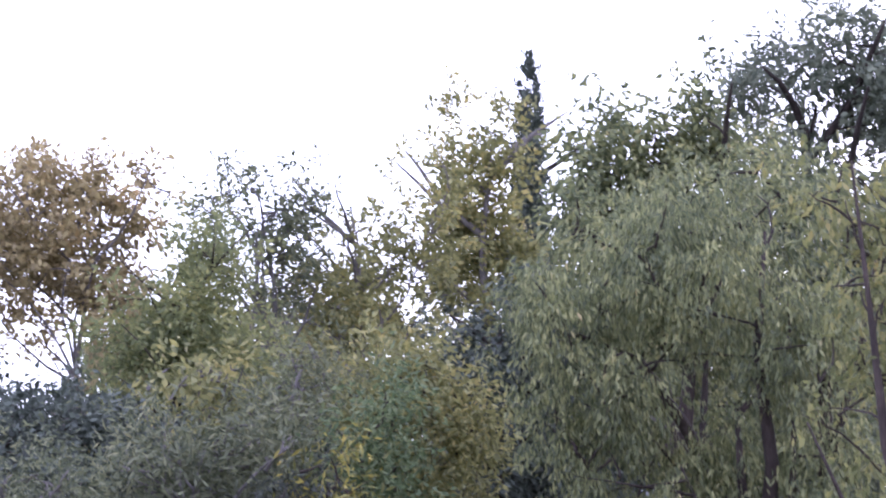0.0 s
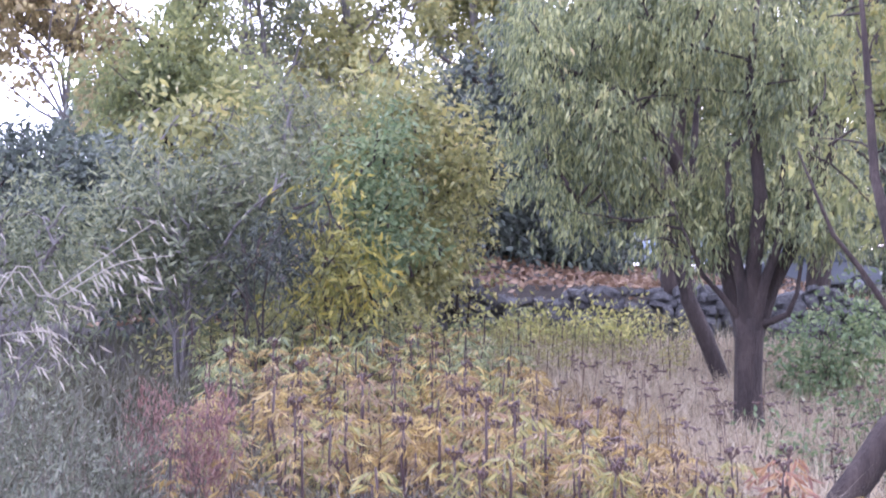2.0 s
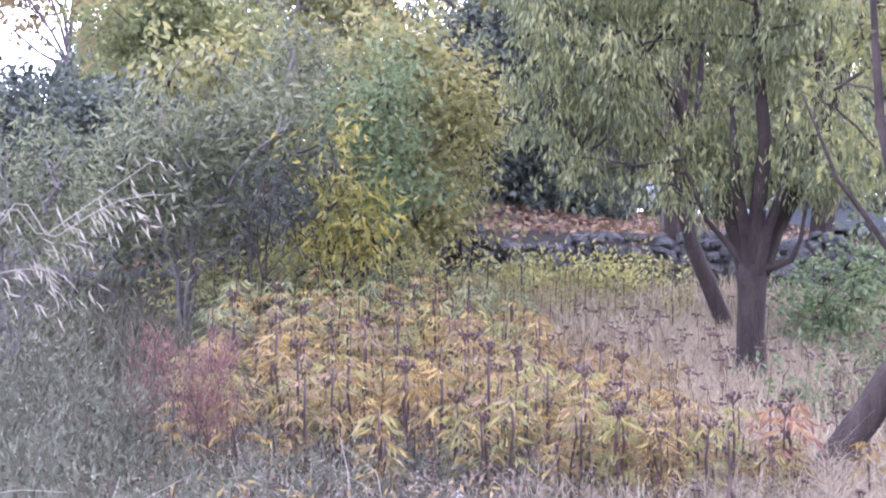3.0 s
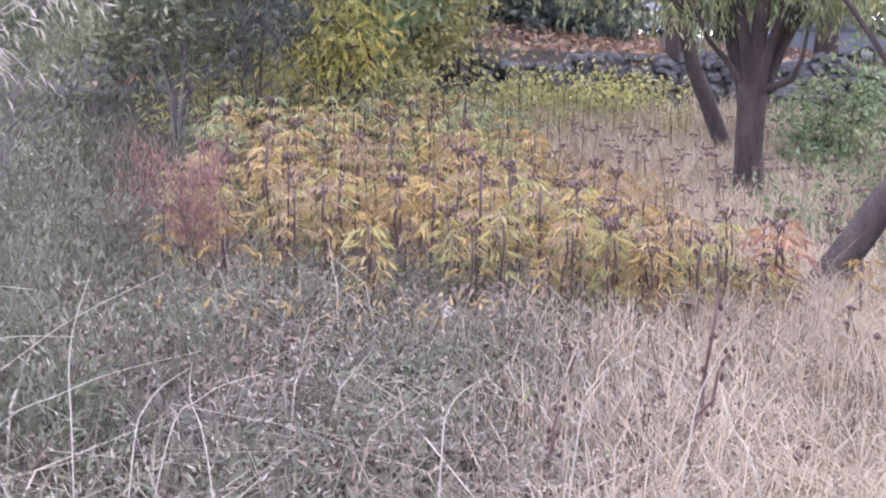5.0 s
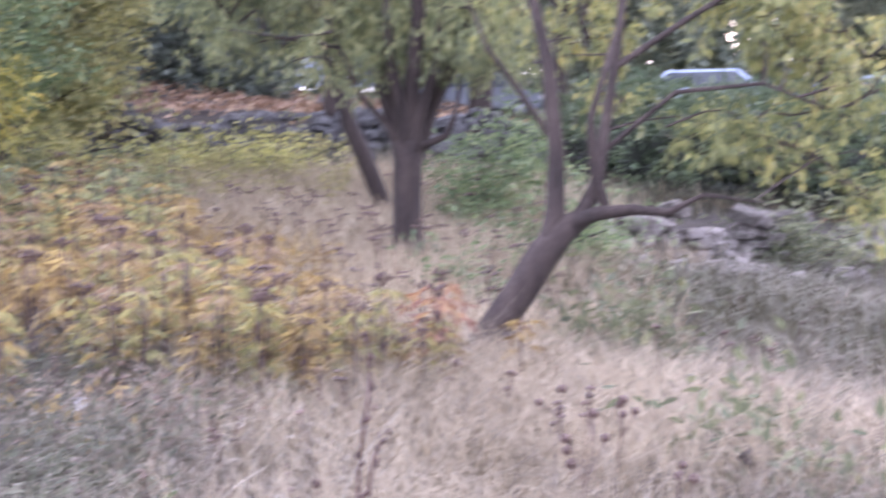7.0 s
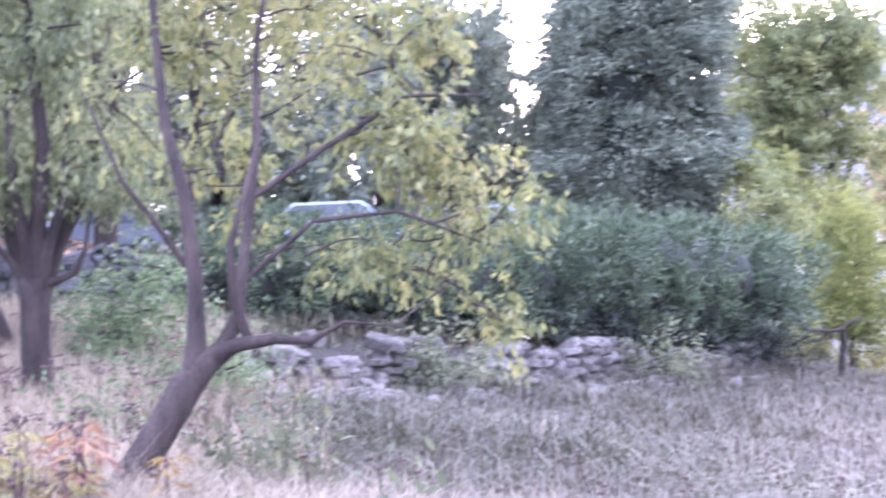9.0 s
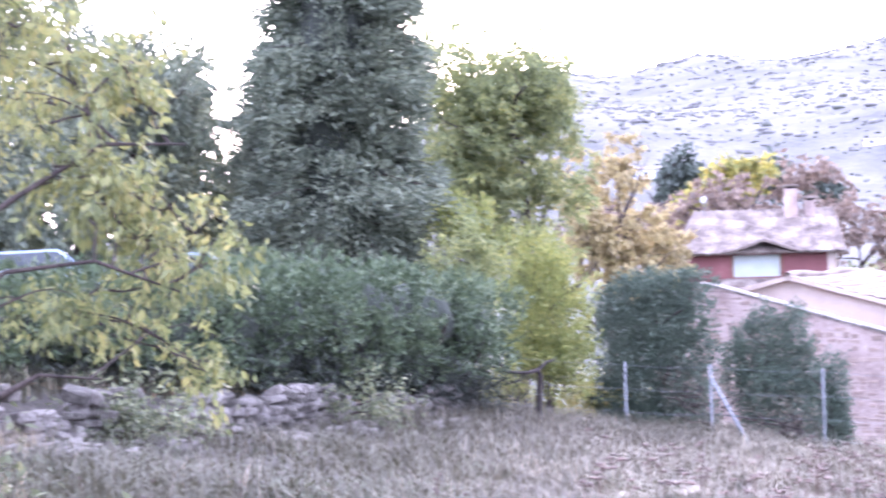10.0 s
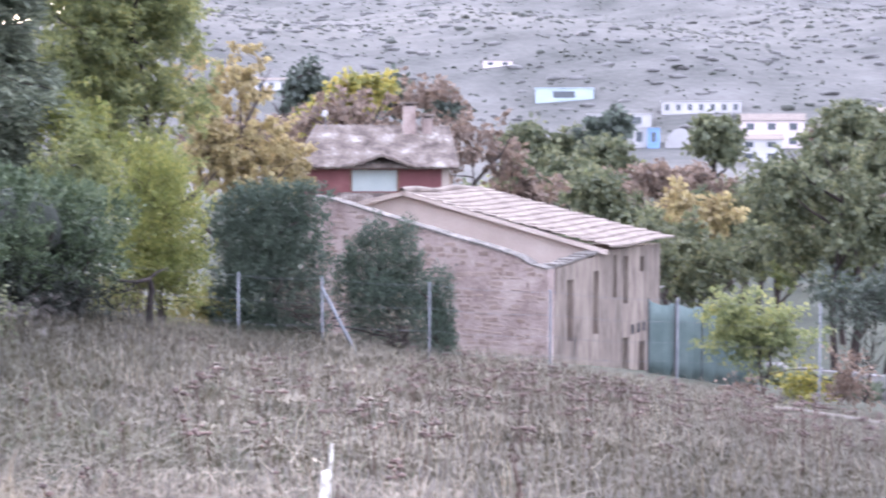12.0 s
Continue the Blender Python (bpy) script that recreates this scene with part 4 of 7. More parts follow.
def stone_wall(name, w, tall, label, mat, seed, lengthwise=(0.2, 0.5), nearest_last=False):
    (x0, y0), (x1, y1) = w
    ln = math.hypot(x1 - x0, y1 - y0)
    turn = math.degrees(math.atan2(y1 - y0, x1 - x0))
    root = tagged(thing(name, (x0, y0, 0), label, "wall", turn=turn), kind="structure")
    q = random.Random(seed)
    kinds = [stone_mesh("stone", seed + k) for k in range(7)]
    for n, k in enumerate(kinds):
        k.materials.append(M["pale_stone" if mat == "wall_rubble" and n % 2 == 0 else mat])
    # plain dark stone-coloured sheet behind the face stones
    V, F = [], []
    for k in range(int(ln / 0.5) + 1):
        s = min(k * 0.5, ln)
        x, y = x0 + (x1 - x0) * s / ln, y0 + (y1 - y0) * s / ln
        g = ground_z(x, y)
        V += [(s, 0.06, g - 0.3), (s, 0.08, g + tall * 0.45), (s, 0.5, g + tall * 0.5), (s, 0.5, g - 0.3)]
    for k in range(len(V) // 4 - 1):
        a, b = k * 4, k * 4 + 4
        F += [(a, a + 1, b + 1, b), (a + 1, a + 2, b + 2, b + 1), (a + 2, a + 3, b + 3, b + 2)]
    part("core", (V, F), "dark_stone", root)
    count = 0
    rows_n = max(3, int(tall / 0.1))
    rest_v, rest_f = [], []
    shapes = [([v.co.copy() for v in k.vertices], [tuple(p.vertices) for p in k.polygons]) for k in kinds]
    places = []
    for r in range(rows_n):
        s = q.uniform(0, 0.2)
        while s < ln:
            l = q.uniform(*lengthwise)
            hh = tall / rows_n * q.uniform(0.85, 1.4)
            x, y = x0 + (x1 - x0) * s / ln, y0 + (y1 - y0) * s / ln
            worn = r >= rows_n - 2 and noise.noise((s * 0.8, seed, r)) > 0.05
            if not worn and q.random() < 0.93:
                z = ground_z(x, y) + tall * (r + 0.5) / rows_n * (0.9 + 0.12 * math.sin(s * 0.9 + seed)) + q.uniform(-0.02, 0.02)
                places.append((s, Matrix.LocRotScale((s + l / 2, q.uniform(-0.09, 0.06), z), Euler((q.uniform(-0.5, 0.5), q.uniform(-0.32, 0.32), q.uniform(-0.6, 0.6))), (l * q.uniform(0.7, 1.15), q.uniform(0.16, 0.34), hh * q.uniform(0.7, 1.25)))))
            s += l * 0.98
    # the stretch that the walk passes nearest is made of single stones
    places.sort(key=lambda p: p[0], reverse=nearest_last)
    for s, m in places:
        if count < 300:
            o = new("stone", q.choice(kinds))
            o.parent, o.matrix_basis = root, m
            count += 1
        else:
            vs, fs = q.choice(shapes)
            o = len(rest_v)
            rest_v += [tuple(m @ v) for v in vs]
            rest_f += [tuple(o + i for i in f) for f in fs]
    if rest_f:
        tagged(part("far_stones", (rest_v, rest_f), mat, root), kind="stuff")
    return root


# ---------------------------------------------------------------- buildings
def plan(az, d):
    a = radians(az)
    return Vector((d * math.sin(a), d * math.cos(a), 0))


def stone_barn():
    """Stone gable wall in front of a plastered gable, pale tiled roof, long windowed side."""
    A = plan(55.46, 48.0)       # near corner
    B = plan(59.6, 58.0)        # far end of the long side
    along = (B - A).normalized()
    across = Vector((-along.y, along.x, 0))          # from the long side towards the ridge
    if across.dot(plan(47, 50) - A) < 0:
        across = -across
    root = thing("stone_barn", (A.x, A.y, 0), "old stone barn with a pale tiled roof and tall narrow windows", "building", turn=math.degrees(math.atan2(along.y, along.x)))
    sgn = 1 if across.dot(Vector((-along.y, along.x, 0))) > 0 else -1
    L = (B - A).length
    W = 8.6                      # to the outer end of the stone gable wall
    g = -6.6
    eave, ridge_y, ridge_z = -1.3, 7.45, 0.5

    def P(x, y, z):
        return (x, y * sgn, z)
    # stone gable wall with a sloping worn top
    part("gable_wall", prism([P(0, 0, g), P(0, 0, -1.75), P(0, 0.6, -1.62), P(0, 1.1, -1.35), P(0, 3.6, -0.76), P(0, 6.2, -0.1), P(0, 7.7, 0.28), P(0, W, 0.45), P(0, W + 0.5, -2.2), P(0, W + 0.7, g)], (0.55, 0, 0)), "rubble", root)
    V, F = [], []
    q = random.Random(5)
    tops = [(0.0, -1.78), (0.6, -1.65), (1.1, -1.38), (3.6, -0.8), (6.2, -0.14), (7.7, 0.24), (W, 0.4)]
    z = g + 0.3
    while z < 0.45:
        hh = q.uniform(0.09, 0.24)
        y = q.uniform(0, 0.3)
        while y < W - 0.2:
            l = q.uniform(0.12, 0.5)
            lim = float(np.interp(y + l / 2, [a for a, b in tops], [b for a, b in tops]))
            if z + hh < lim and q.random() < 0.5:
                o = len(V)
                pr = q.uniform(0.003, 0.02)
                jit = [q.uniform(-0.025, 0.025) for _ in range(8)]
                wob = 0.05 * math.sin(y * 1.7 + z * 3) + q.uniform(-0.03, 0.03)
                y0, y1, z0, z1 = y, y + l * 0.95, z + wob, z + wob + hh * q.uniform(0.75, 1.0)
                V += [P(0.02, y0, z0), P(0.02, y1, z0), P(0.02, y1, z1), P(0.02, y0, z1)]
                V += [P(-pr, y0 + 0.03 + jit[0], z0 + 0.03 + jit[1]), P(-pr, y1 - 0.03 + jit[2], z0 + 0.03 + jit[3]), P(-pr, y1 - 0.03 + jit[4], z1 - 0.03 + jit[5]), P(-pr, y0 + 0.03 + jit[6], z1 - 0.03 + jit[7])]
                F += [(o + 4, o + 5, o + 6, o + 7), (o, o + 1, o + 5, o + 4), (o + 1, o + 2, o + 6, o + 5), (o + 2, o + 3, o + 7, o + 6), (o + 3, o, o + 4, o + 7)]
            y += l
        z += hh
    tagged(part("face_stone", (V, F), "wall_stone", root), kind="stuff")
    cope = [(0.0, -1.75), (0.6, -1.62), (1.1, -1.35), (3.6, -0.76), (6.2, -0.1), (7.7, 0.28), (W, 0.45)]
    for (ya, za), (yb, zb) in zip(cope, cope[1:]):
        n = max(1, int((yb - ya) / 0.4))
        for k in range(n):
            s0, s1 = k / n, (k + 0.94) / n
            y0, y1 = ya + (yb - ya) * s0, ya + (yb - ya) * s1
            z0, z1 = za + (zb - za) * s0, za + (zb - za) * s1
            hh = q.uniform(0.03, 0.065)
            part("coping_stone", prism([P(-0.06, y0, z0), P(-0.06, y1, z1), P(-0.06, y1, z1 + hh), P(-0.06, y0, z0 + hh)], (0.68, 0, 0)), "pale_stone", root)
    # plastered gable behind it
    gx = 4.5
    part("plaster_gable", prism([P(gx, 0.15, g), P(gx, 0.15, eave - 0.1), P(gx, ridge_y, ridge_z - 0.12), P(gx, 9.6, -0.05), P(gx, 9.6, g)], (0.3, 0, 0)), "plaster", root)
    part("verge_board", prism([P(gx - 0.28, -0.3, eave - 0.2), P(gx - 0.28, ridge_y, ridge_z - 0.1), P(gx - 0.28, 9.7, -0.12), P(gx - 0.28, 9.7, 0.04), P(gx - 0.28, ridge_y, ridge_z + 0.06), P(gx - 0.28, -0.3, eave - 0.04)], (0.26, 0, 0)), "plaster", root)
    # long side wall, built round its window openings
    ops = [(1.6, 2.15, -4.2, -2.2), (3.9, 4.4, -4.2, -2.05), (5.75, 6.15, -3.1, -1.6), (6.8, 7.3, -3.4, -1.7), (8.5, 8.9, -2.35, -1.8), (6.75, 7.4, -6.5, -4.6), (8.45, 9.1, -6.5, -4.9)]
    xs = sorted({0.6, L, *[o[0] for o in ops], *[o[1] for o in ops]})
    for xa, xb in zip(xs, xs[1:]):
        cuts = sorted((o[2], o[3]) for o in ops if o[0] <= xa + 1e-6 and o[1] >= xb - 1e-6)
        z = g
        top = eave - 0.12 if xa > 4.3 else -1.74 + 0.3 * xa / 4.3
        for za, zb in cuts + [(top, top)]:
            if za - z > 0.02:
                part("side_wall", box_mesh(xa, min(0, 0.45 * sgn), z, xb, max(0, 0.45 * sgn), za), "grey_plaster", root)
            z = zb
    for xa, xb, za, zb in ops:
        part("window_recess", box_mesh(xa - 0.02, min(0.28 * sgn, 0.4 * sgn), za, xb + 0.02, max(0.28 * sgn, 0.4 * sgn), zb), "brown_wood" if xb < 4.6 else "dark", root, "brown boarded window" if xb < 4.6 else "")
    for k in range(9):
        xa = 0.6 + k * 0.44
        zt = -1.74 + 0.3 * xa / 4.3
        part("coping_stone", box_mesh(xa, min(-0.05 * sgn, 0.5 * sgn), zt - 0.02, xa + 0.42, max(-0.05 * sgn, 0.5 * sgn), zt + q.uniform(0.05, 0.1), 0.015), "pale_stone", root)
    for xo in (7.6, 8.2, 8.8):
        part("vent_hole", box_mesh(xo, min(-0.012 * sgn, 0.1 * sgn), -4.55, xo + 0.34, max(-0.012 * sgn, 0.1 * sgn), -4.2), "dark", root)
    part("far_wall", box_mesh(L - 0.45, min(0.46 * sgn, 9.2 * sgn), g, L, max(0.46 * sgn, 9.2 * sgn), eave - 0.2), "grey_plaster", root)
    # roof: channels of tile running down the slope
    def roof_side(ya, za, yb, zb, name):
        slope = math.hypot(yb - ya, zb - za)
        V, F = [], []
        cols = int((L + 0.2 - gx) / 0.2)
        nrow = int(slope / 0.52)
        for rr in range(nrow + 1):
            s = rr / nrow
            for lift in (0.0, 0.065):
                for c in range(cols + 1):
                    x = gx - 0.3 + (L + 0.55 - gx) * c / cols
                    wave = 0.02 * math.cos(c * math.pi) + 0.012 * math.sin(c * 2.3 + rr * 1.7)
                    V.append(P(x, ya + (yb - ya) * s, za + (zb - za) * s + wave + lift + 0.05 * math.sin(x * 0.8) + 0.12 * (1 - s) ** 3))
        st = cols + 1
        for rr in range(2 * (nrow + 1) - 1):
            for c in range(cols):
                F.append((rr * st + c, rr * st + c + 1, (rr + 1) * st + c + 1, (rr + 1) * st + c))
        ob = part(name, (V, F, False), "tile", root, "pale clay tile roof slope")
        return ob
    roof_side(-0.45, eave - 0.05, ridge_y, ridge_z + 0.03, "roof")
    roof_side(9.9, -0.2, ridge_y, ridge_z + 0.03, "roof")
    V, F = [], []
    tube(V, F, [P(gx - 0.35 + k * (L + 0.5 - gx) / 12, ridge_y, ridge_z + 0.06 + 0.05 * math.sin(k)) for k in range(13)], [0.13] * 13, 8)
    part("ridge_tile", (V, F, True), "tile", root)
    return root


stone_barn()


def red_house():
    """Red rendered house with a broad old tile roof, two chimneys and a dish."""
    A, B = plan(46.08, 75.0), plan(51.95, 75.5)
    along = (B - A).normalized()
    root = thing("house", (A.x, A.y, 0), "red rendered house with a weathered tile roof", "building", turn=math.degrees(math.atan2(along.y, along.x)))
    L = (B - A).length
    D = 6.0
    g, eave, ridge = -8.0, 1.35, 3.45
    for xa, xb, za, zb in ((0.5, 2.6, g, eave), (2.6, 5.0, g, 0.15), (5.0, L - 0.3, g, eave), (2.6, 5.0, 1.2, eave)):
        part("front_wall", box_mesh(xa, 0.0, za, xb, 0.3, zb), "red_wall", root)
    part("side_wall", box_mesh(0.5, 0.3, g, 0.8, D, eave), "red_wall", root)
    part("side_wall", prism([(L - 0.6, 0.3, g), (L - 0.6, D, g), (L - 0.6, D, eave), (L - 0.6, D / 2, ridge - 0.25), (L - 0.6, 0.3, eave)], (0.3, 0, 0)), "red_wall", root)
    part("rear_wall", box_mesh(0.8, D - 0.3, g, L - 0.6, D, eave), "red_wall", root)
    win = part("window", box_mesh(2.6, 0.1, 0.15, 5.0, 0.16, 1.2), "shutter", root, "wide window with a pale grey-green blind")
    part("frame", box_mesh(2.56, 0.0, 0.15, 2.7, 0.09, 1.2), "brown_wood", win)
    part("frame", box_mesh(4.9, 0.0, 0.15, 5.04, 0.09, 1.2), "brown_wood", win)
    part("corner_pier", box_mesh(L - 0.62, -0.06, g, L - 0.25, 0.34, eave), "plaster", root)
    part("side_window", box_mesh(L - 0.31, 1.6, -0.3, L - 0.27, 2.4, 1.1), "brown_wood", root)

    def slab(pts, name, mat):
        # pantile ribs down the slope
        a, b, c, d = [Vector(p) for p in pts]
        n = 34
        V, F = [], []
        for k in range(n + 1):
            s = k / n
            w = 0.028 * math.cos(k * math.pi)
            p, r = a.lerp(b, s), d.lerp(c, s)
            for m in range(6):
                u = m / 5
                v = p.lerp(r, u)
                V.append((v.x, v.y, v.z + w * 0.9 + 0.012 * math.sin(k * 0.7 + m * 2.1)))
        for k in range(n):
            for m in range(5):
                F.append((k * 6 + m, (k + 1) * 6 + m, (k + 1) * 6 + m + 1, k * 6 + m + 1))
        ob = part(name, (V, F, False), mat, root, "weathered grey-brown tile slope")
        sol = ob.modifiers.new("thick", "SOLIDIFY")
        sol.thickness = 0.12
        return ob
    slab([(-0.2, -0.6, eave), (L + 0.2, -0.6, eave), (L + 0.1, D / 2, ridge), (1.0, D / 2, ridge)], "roof", "old_tile")
    slab([(L + 0.2, D + 0.5, eave), (-0.2, D + 0.5, eave), (1.0, D / 2, ridge), (L + 0.1, D / 2, ridge)], "roof", "old_tile")
    slab([(-0.2, D + 0.5, eave), (-0.2, -0.6, eave), (1.0, D / 2, ridge), (1.0, D / 2, ridge)], "roof", "old_tile")
    slab([(2.3, -0.75, eave - 0.02), (4.1, -0.75, eave + 0.62), (4.1, 1.0, eave + 0.66), (3.6, 1.0, eave + 0.66)], "dormer_roof", "old_tile")
    slab([(4.1, -0.75, eave + 0.62), (5.9, -0.75, eave - 0.02), (4.6, 1.0, eave + 0.66), (4.1, 1.0, eave + 0.66)], "dormer_roof", "old_tile")
    slab([(1.6, -1.9, -0.75), (6.2, -1.9, -0.75), (5.4, -0.02, 0.1), (2.0, -0.02, 0.1)], "porch_roof", "old_tile")
    for x, h, w in ((5.4, 1.15, 0.62), (6.35, 0.55, 0.5)):
        ch = part("chimney", box_mesh(x, D / 2 - 0.8, ridge - 0.6, x + w, D / 2 - 0.8 + w, ridge + h - 0.2, 0.02), "rubble", root)
        part("cap", box_mesh(x - 0.1, D / 2 - 0.9, ridge + h - 0.12, x + w + 0.1, D / 2 - 0.7 + w, ridge + h, 0.02), "old_tile", ch)
        part("flue", box_mesh(x + 0.12, D / 2 - 0.68, ridge + h - 0.22, x + w - 0.12, D / 2 - 0.92 + w, ridge + h - 0.1), "dark", ch)
    V, F = [], []
    tube(V, F, [(1.5, D / 2 - 0.4, ridge - 0.3), (1.5, D / 2 - 0.4, ridge + 0.45)], [0.025, 0.025], 6)
    mast = part("mast", (V, F, True), "galvanised", root)
    V, F = [], []
    tube(V, F, [(1.5, D / 2 - 0.5, ridge + 0.5), (1.47, D / 2 - 0.56, ridge + 0.52), (1.44, D / 2 - 0.66, ridge + 0.55), (1.43, D / 2 - 0.67, ridge + 0.55)], [0.03, 0.11, 0.18, 0.17], 14)
    part("dish", (V, F, True), "white", mast, "white satellite dish")
    return root


M["shutter"] = surface("pale_blind", [(0.2, (0.34, 0.38, 0.36)), (0.9, (0.44, 0.48, 0.45))], 1, 0.6, 8, 0.1)
M["glass"] = surface("window_glass", [(0.2, (0.05, 0.06, 0.07)), (0.9, (0.09, 0.1, 0.11))], 1, 0.15, 4, 0.02)
red_house()

# ---------------------------------------------------------------- fence
def fence():
    places = [(38.28, 33.0, 1.45), (43.95, 34.0, 1.5), (47.05, 34.0, 1.75), (51.05, 34.0, 1.9), (55.56, 35.0, 2.0), (60.27, 37.0, 2.1), (65.4, 37.5, 2.1)]
    tops_el = [-3.54, -4.14, -4.28, -4.52, -4.77, -5.01, -5.1]
    b0 = spot(47.05, 34.0)
    root = thing("fence", b0, "wire fence on galvanised steel posts", "fence")
    tops = []
    for (az, d, h), el in zip(places, tops_el):
        x, y, z = spot(az, d)
        t = at_el(d, el)
        V, F = [], []
        tube(V, F, [(x - b0[0], y - b0[1], z - 0.3 - b0[2]), (x - b0[0], y - b0[1], t - b0[2])], [0.026, 0.026], 8)
        post = part("post", (V, F, True), "galvanised", root)
        V, F = [], []
        tube(V, F, [(x - b0[0], y - b0[1], t - b0[2]), (x - b0[0], y - b0[1], t + 0.03 - b0[2])], [0.032, 0.02], 8)
        part("cap", (V, F, True), "galvanised", post)
        tops.append(Vector((x - b0[0], y - b0[1], t - b0[2])))
    for k, frac in enumerate((0.03, 0.55, 1.05, 1.5)):
        for a, b in zip(tops, tops[1:]):
            V, F = [], []
            pts = [a.lerp(b, s / 6) + Vector((0, 0, -frac - 0.05 * math.sin(math.pi * s / 6))) for s in range(7)]
            tube(V, F, pts, [0.0035] * 7, 4)
            part("wire", (V, F, True), "galvanised", root)
    # slanting brace at the third post
    t = tops[2]
    foot = Vector(plan(48.45, 32.0)) - Vector(b0)
    foot.z = at_el(32.0, -7.0) - b0[2]
    V, F = [], []
    tube(V, F, [t + Vector((0, 0, -0.25)), foot + Vector((0, 0, -0.2))], [0.04, 0.04], 8)
    part("brace", (V, F, True), "galvanised", root)
    foot = Vector(spot(37.3, 31.6)) - Vector(b0)
    V, F = [], []
    tube(V, F, [tops[0] + Vector((0, 0, -0.35)), foot + Vector((0, 0, -0.1))], [0.025, 0.025], 8)
    part("brace", (V, F, True), "galvanised", root)
    return root


fence()

# ---------------------------------------------------------------- cars on the road above the terrace
def car(az, d, turn, z, label, paint):
    x, y, _ = spot(az, d)
    root = thing("car", (x, y, z), label, "car", turn=turn)
    prof = [(-2.1, 0.35), (-2.12, 0.75), (-1.95, 0.95), (-1.6, 1.0), (-1.15, 1.42), (0.55, 1.46), (1.15, 1.0), (1.95, 0.85), (2.1, 0.62), (2.1, 0.35)]
    bm = prism([(px, -0.84, pz) for px, pz in prof], (0, 1.68, 0))
    bmesh.ops.bevel(bm, geom=[e for e in bm.edges if abs(e.verts[0].co.y - e.verts[1].co.y) < 0.01], offset=0.05, segments=2, affect="EDGES")
    part("body", bm, paint, root)
    for s in (-1, 1):
        gl = [(-1.42, 1.02), (-1.1, 1.36), (0.5, 1.4), (0.98, 1.02)]
        part("side_window", prism([(px, s * 0.846, pz) for px, pz in gl], (0, s * 0.012, 0)), "glass", root)
        for wx in (-1.32, 1.32):
            V, F = [], []
            tube(V, F, [(wx, s * 0.68, 0.32), (wx, s * 0.7, 0.32), (wx, s * 0.86, 0.32), (wx, s * 0.88, 0.32)], [0.26, 0.32, 0.32, 0.26], 18)
            wheel = part("wheel", (V, F, True), "rubber", root)
            V, F = [], []
            tube(V, F, [(wx, s * 0.86, 0.32), (wx, s * 0.895, 0.32)], [0.2, 0.17], 14)
            part("rim", (V, F, True), "galvanised", wheel)
        part("headlight", box_mesh(2.04, s * 0.68 - 0.14, 0.62, 2.12, s * 0.68 + 0.14, 0.76, 0.02), "white", root)
    part("windscreen", prism([(0.62, -0.7, 1.42), (0.62, 0.7, 1.42), (1.13, 0.74, 1.03), (1.13, -0.74, 1.03)], (0.012, 0, 0.016)), "glass", root)
    part("rear_window", prism([(-1.2, -0.7, 1.38), (-1.2, 0.7, 1.38), (-1.56, 0.74, 1.04), (-1.56, -0.74, 1.04)], (-0.012, 0, 0.016)), "glass", root)
    return root


car(8.6, 50, 40, spot(8.6, 50)[2], "white car parked on the road behind the trees", "car_white")
car(13.6, 48, 10, spot(13.6, 48)[2], "dark grey car parked on the road above the terrace", "car_grey")
car(27.8, 40, -20, spot(27.8, 40)[2], "pale car parked behind the hedge", "car_white")
car(22.5, 39, -20, spot(22.5, 39)[2], "silver car parked behind the hedge", "car_white")

# ---------------------------------------------------------------- woods behind, closing the view
S("tree", -17.5, 40, "dark green tree in the wood behind the meadow", "tree", [(-18, 1.5, 4.0, 2.6), (-14.5, 2.0, 2.6, 2.0)], 9000, 0.2, 0.08, "leaf_dark", 0.16, seed=41, twigs=20)
S("tree", -9.5, 38, "olive-brown tree in the wood behind the meadow", "tree", [(-10.2, 5.0, 3.2, 3.0), (-7.2, 4.6, 3.2, 2.8), (-8.6, 7.2, 2.8, 1.4), (-11.8, 4.6, 1.2, 2.4)], 12000, 0.2, 0.08, "leaf_straw", 0.16, seed=42, twigs=30)
S("tree", -3.2, 40, "brown-green tree in the wood behind the meadow", "tree", [(-4.0, 5.4, 3.2, 3.0), (-1.2, 5.8, 2.8, 2.8), (-2.6, 7.8, 2.0, 1.2), (-3.0, 2.4, 4, 2.0)], 12000, 0.2, 0.08, "leaf_straw", 0.16, seed=43, twigs=30)
S("pine_tree", 2.2, 39, "dark evergreen in the wood behind the meadow", "tree", [(1.0, 5.0, 2.8, 4.0), (4.0, 5.5, 2.8, 4.5), (7.0, 5.5, 2.8, 4.5), (3, 1.5, 4, 2)], 16000, 0.22, 0.08, "leaf_dark", 0.2, seed=44, twigs=20)
S("tree", 10.5, 37, "green tree beside the road behind the almond trees", "tree", [(9.5, 7.0, 3.0, 3.6), (12.5, 6.4, 2.8, 3.6), (11, 3.6, 4.0, 2.2)], 12000, 0.2, 0.08, "leaf_almond", 0.18, seed=45, twigs=30)
S("tree", 18.0, 40, "grey-green tree beside the road", "tree", [(16.0, 3.8, 2.6, 2.8), (19.5, 5.0, 3.0, 3.6), (23.0, 4.4, 2.8, 3.2)], 12000, 0.2, 0.08, "leaf_cedar", 0.18, seed=46, twigs=40)
S("tree", 26.5, 46, "dark grey-green tree beyond the road", "tree", [(25.0, 4.0, 2.6, 3.0), (28.0, 4.2, 2.6, 3.0), (26.5, 6.4, 2.4, 2.0)], 11000, 0.22, 0.08, "leaf_cedar", 0.18, seed=47, twigs=40)
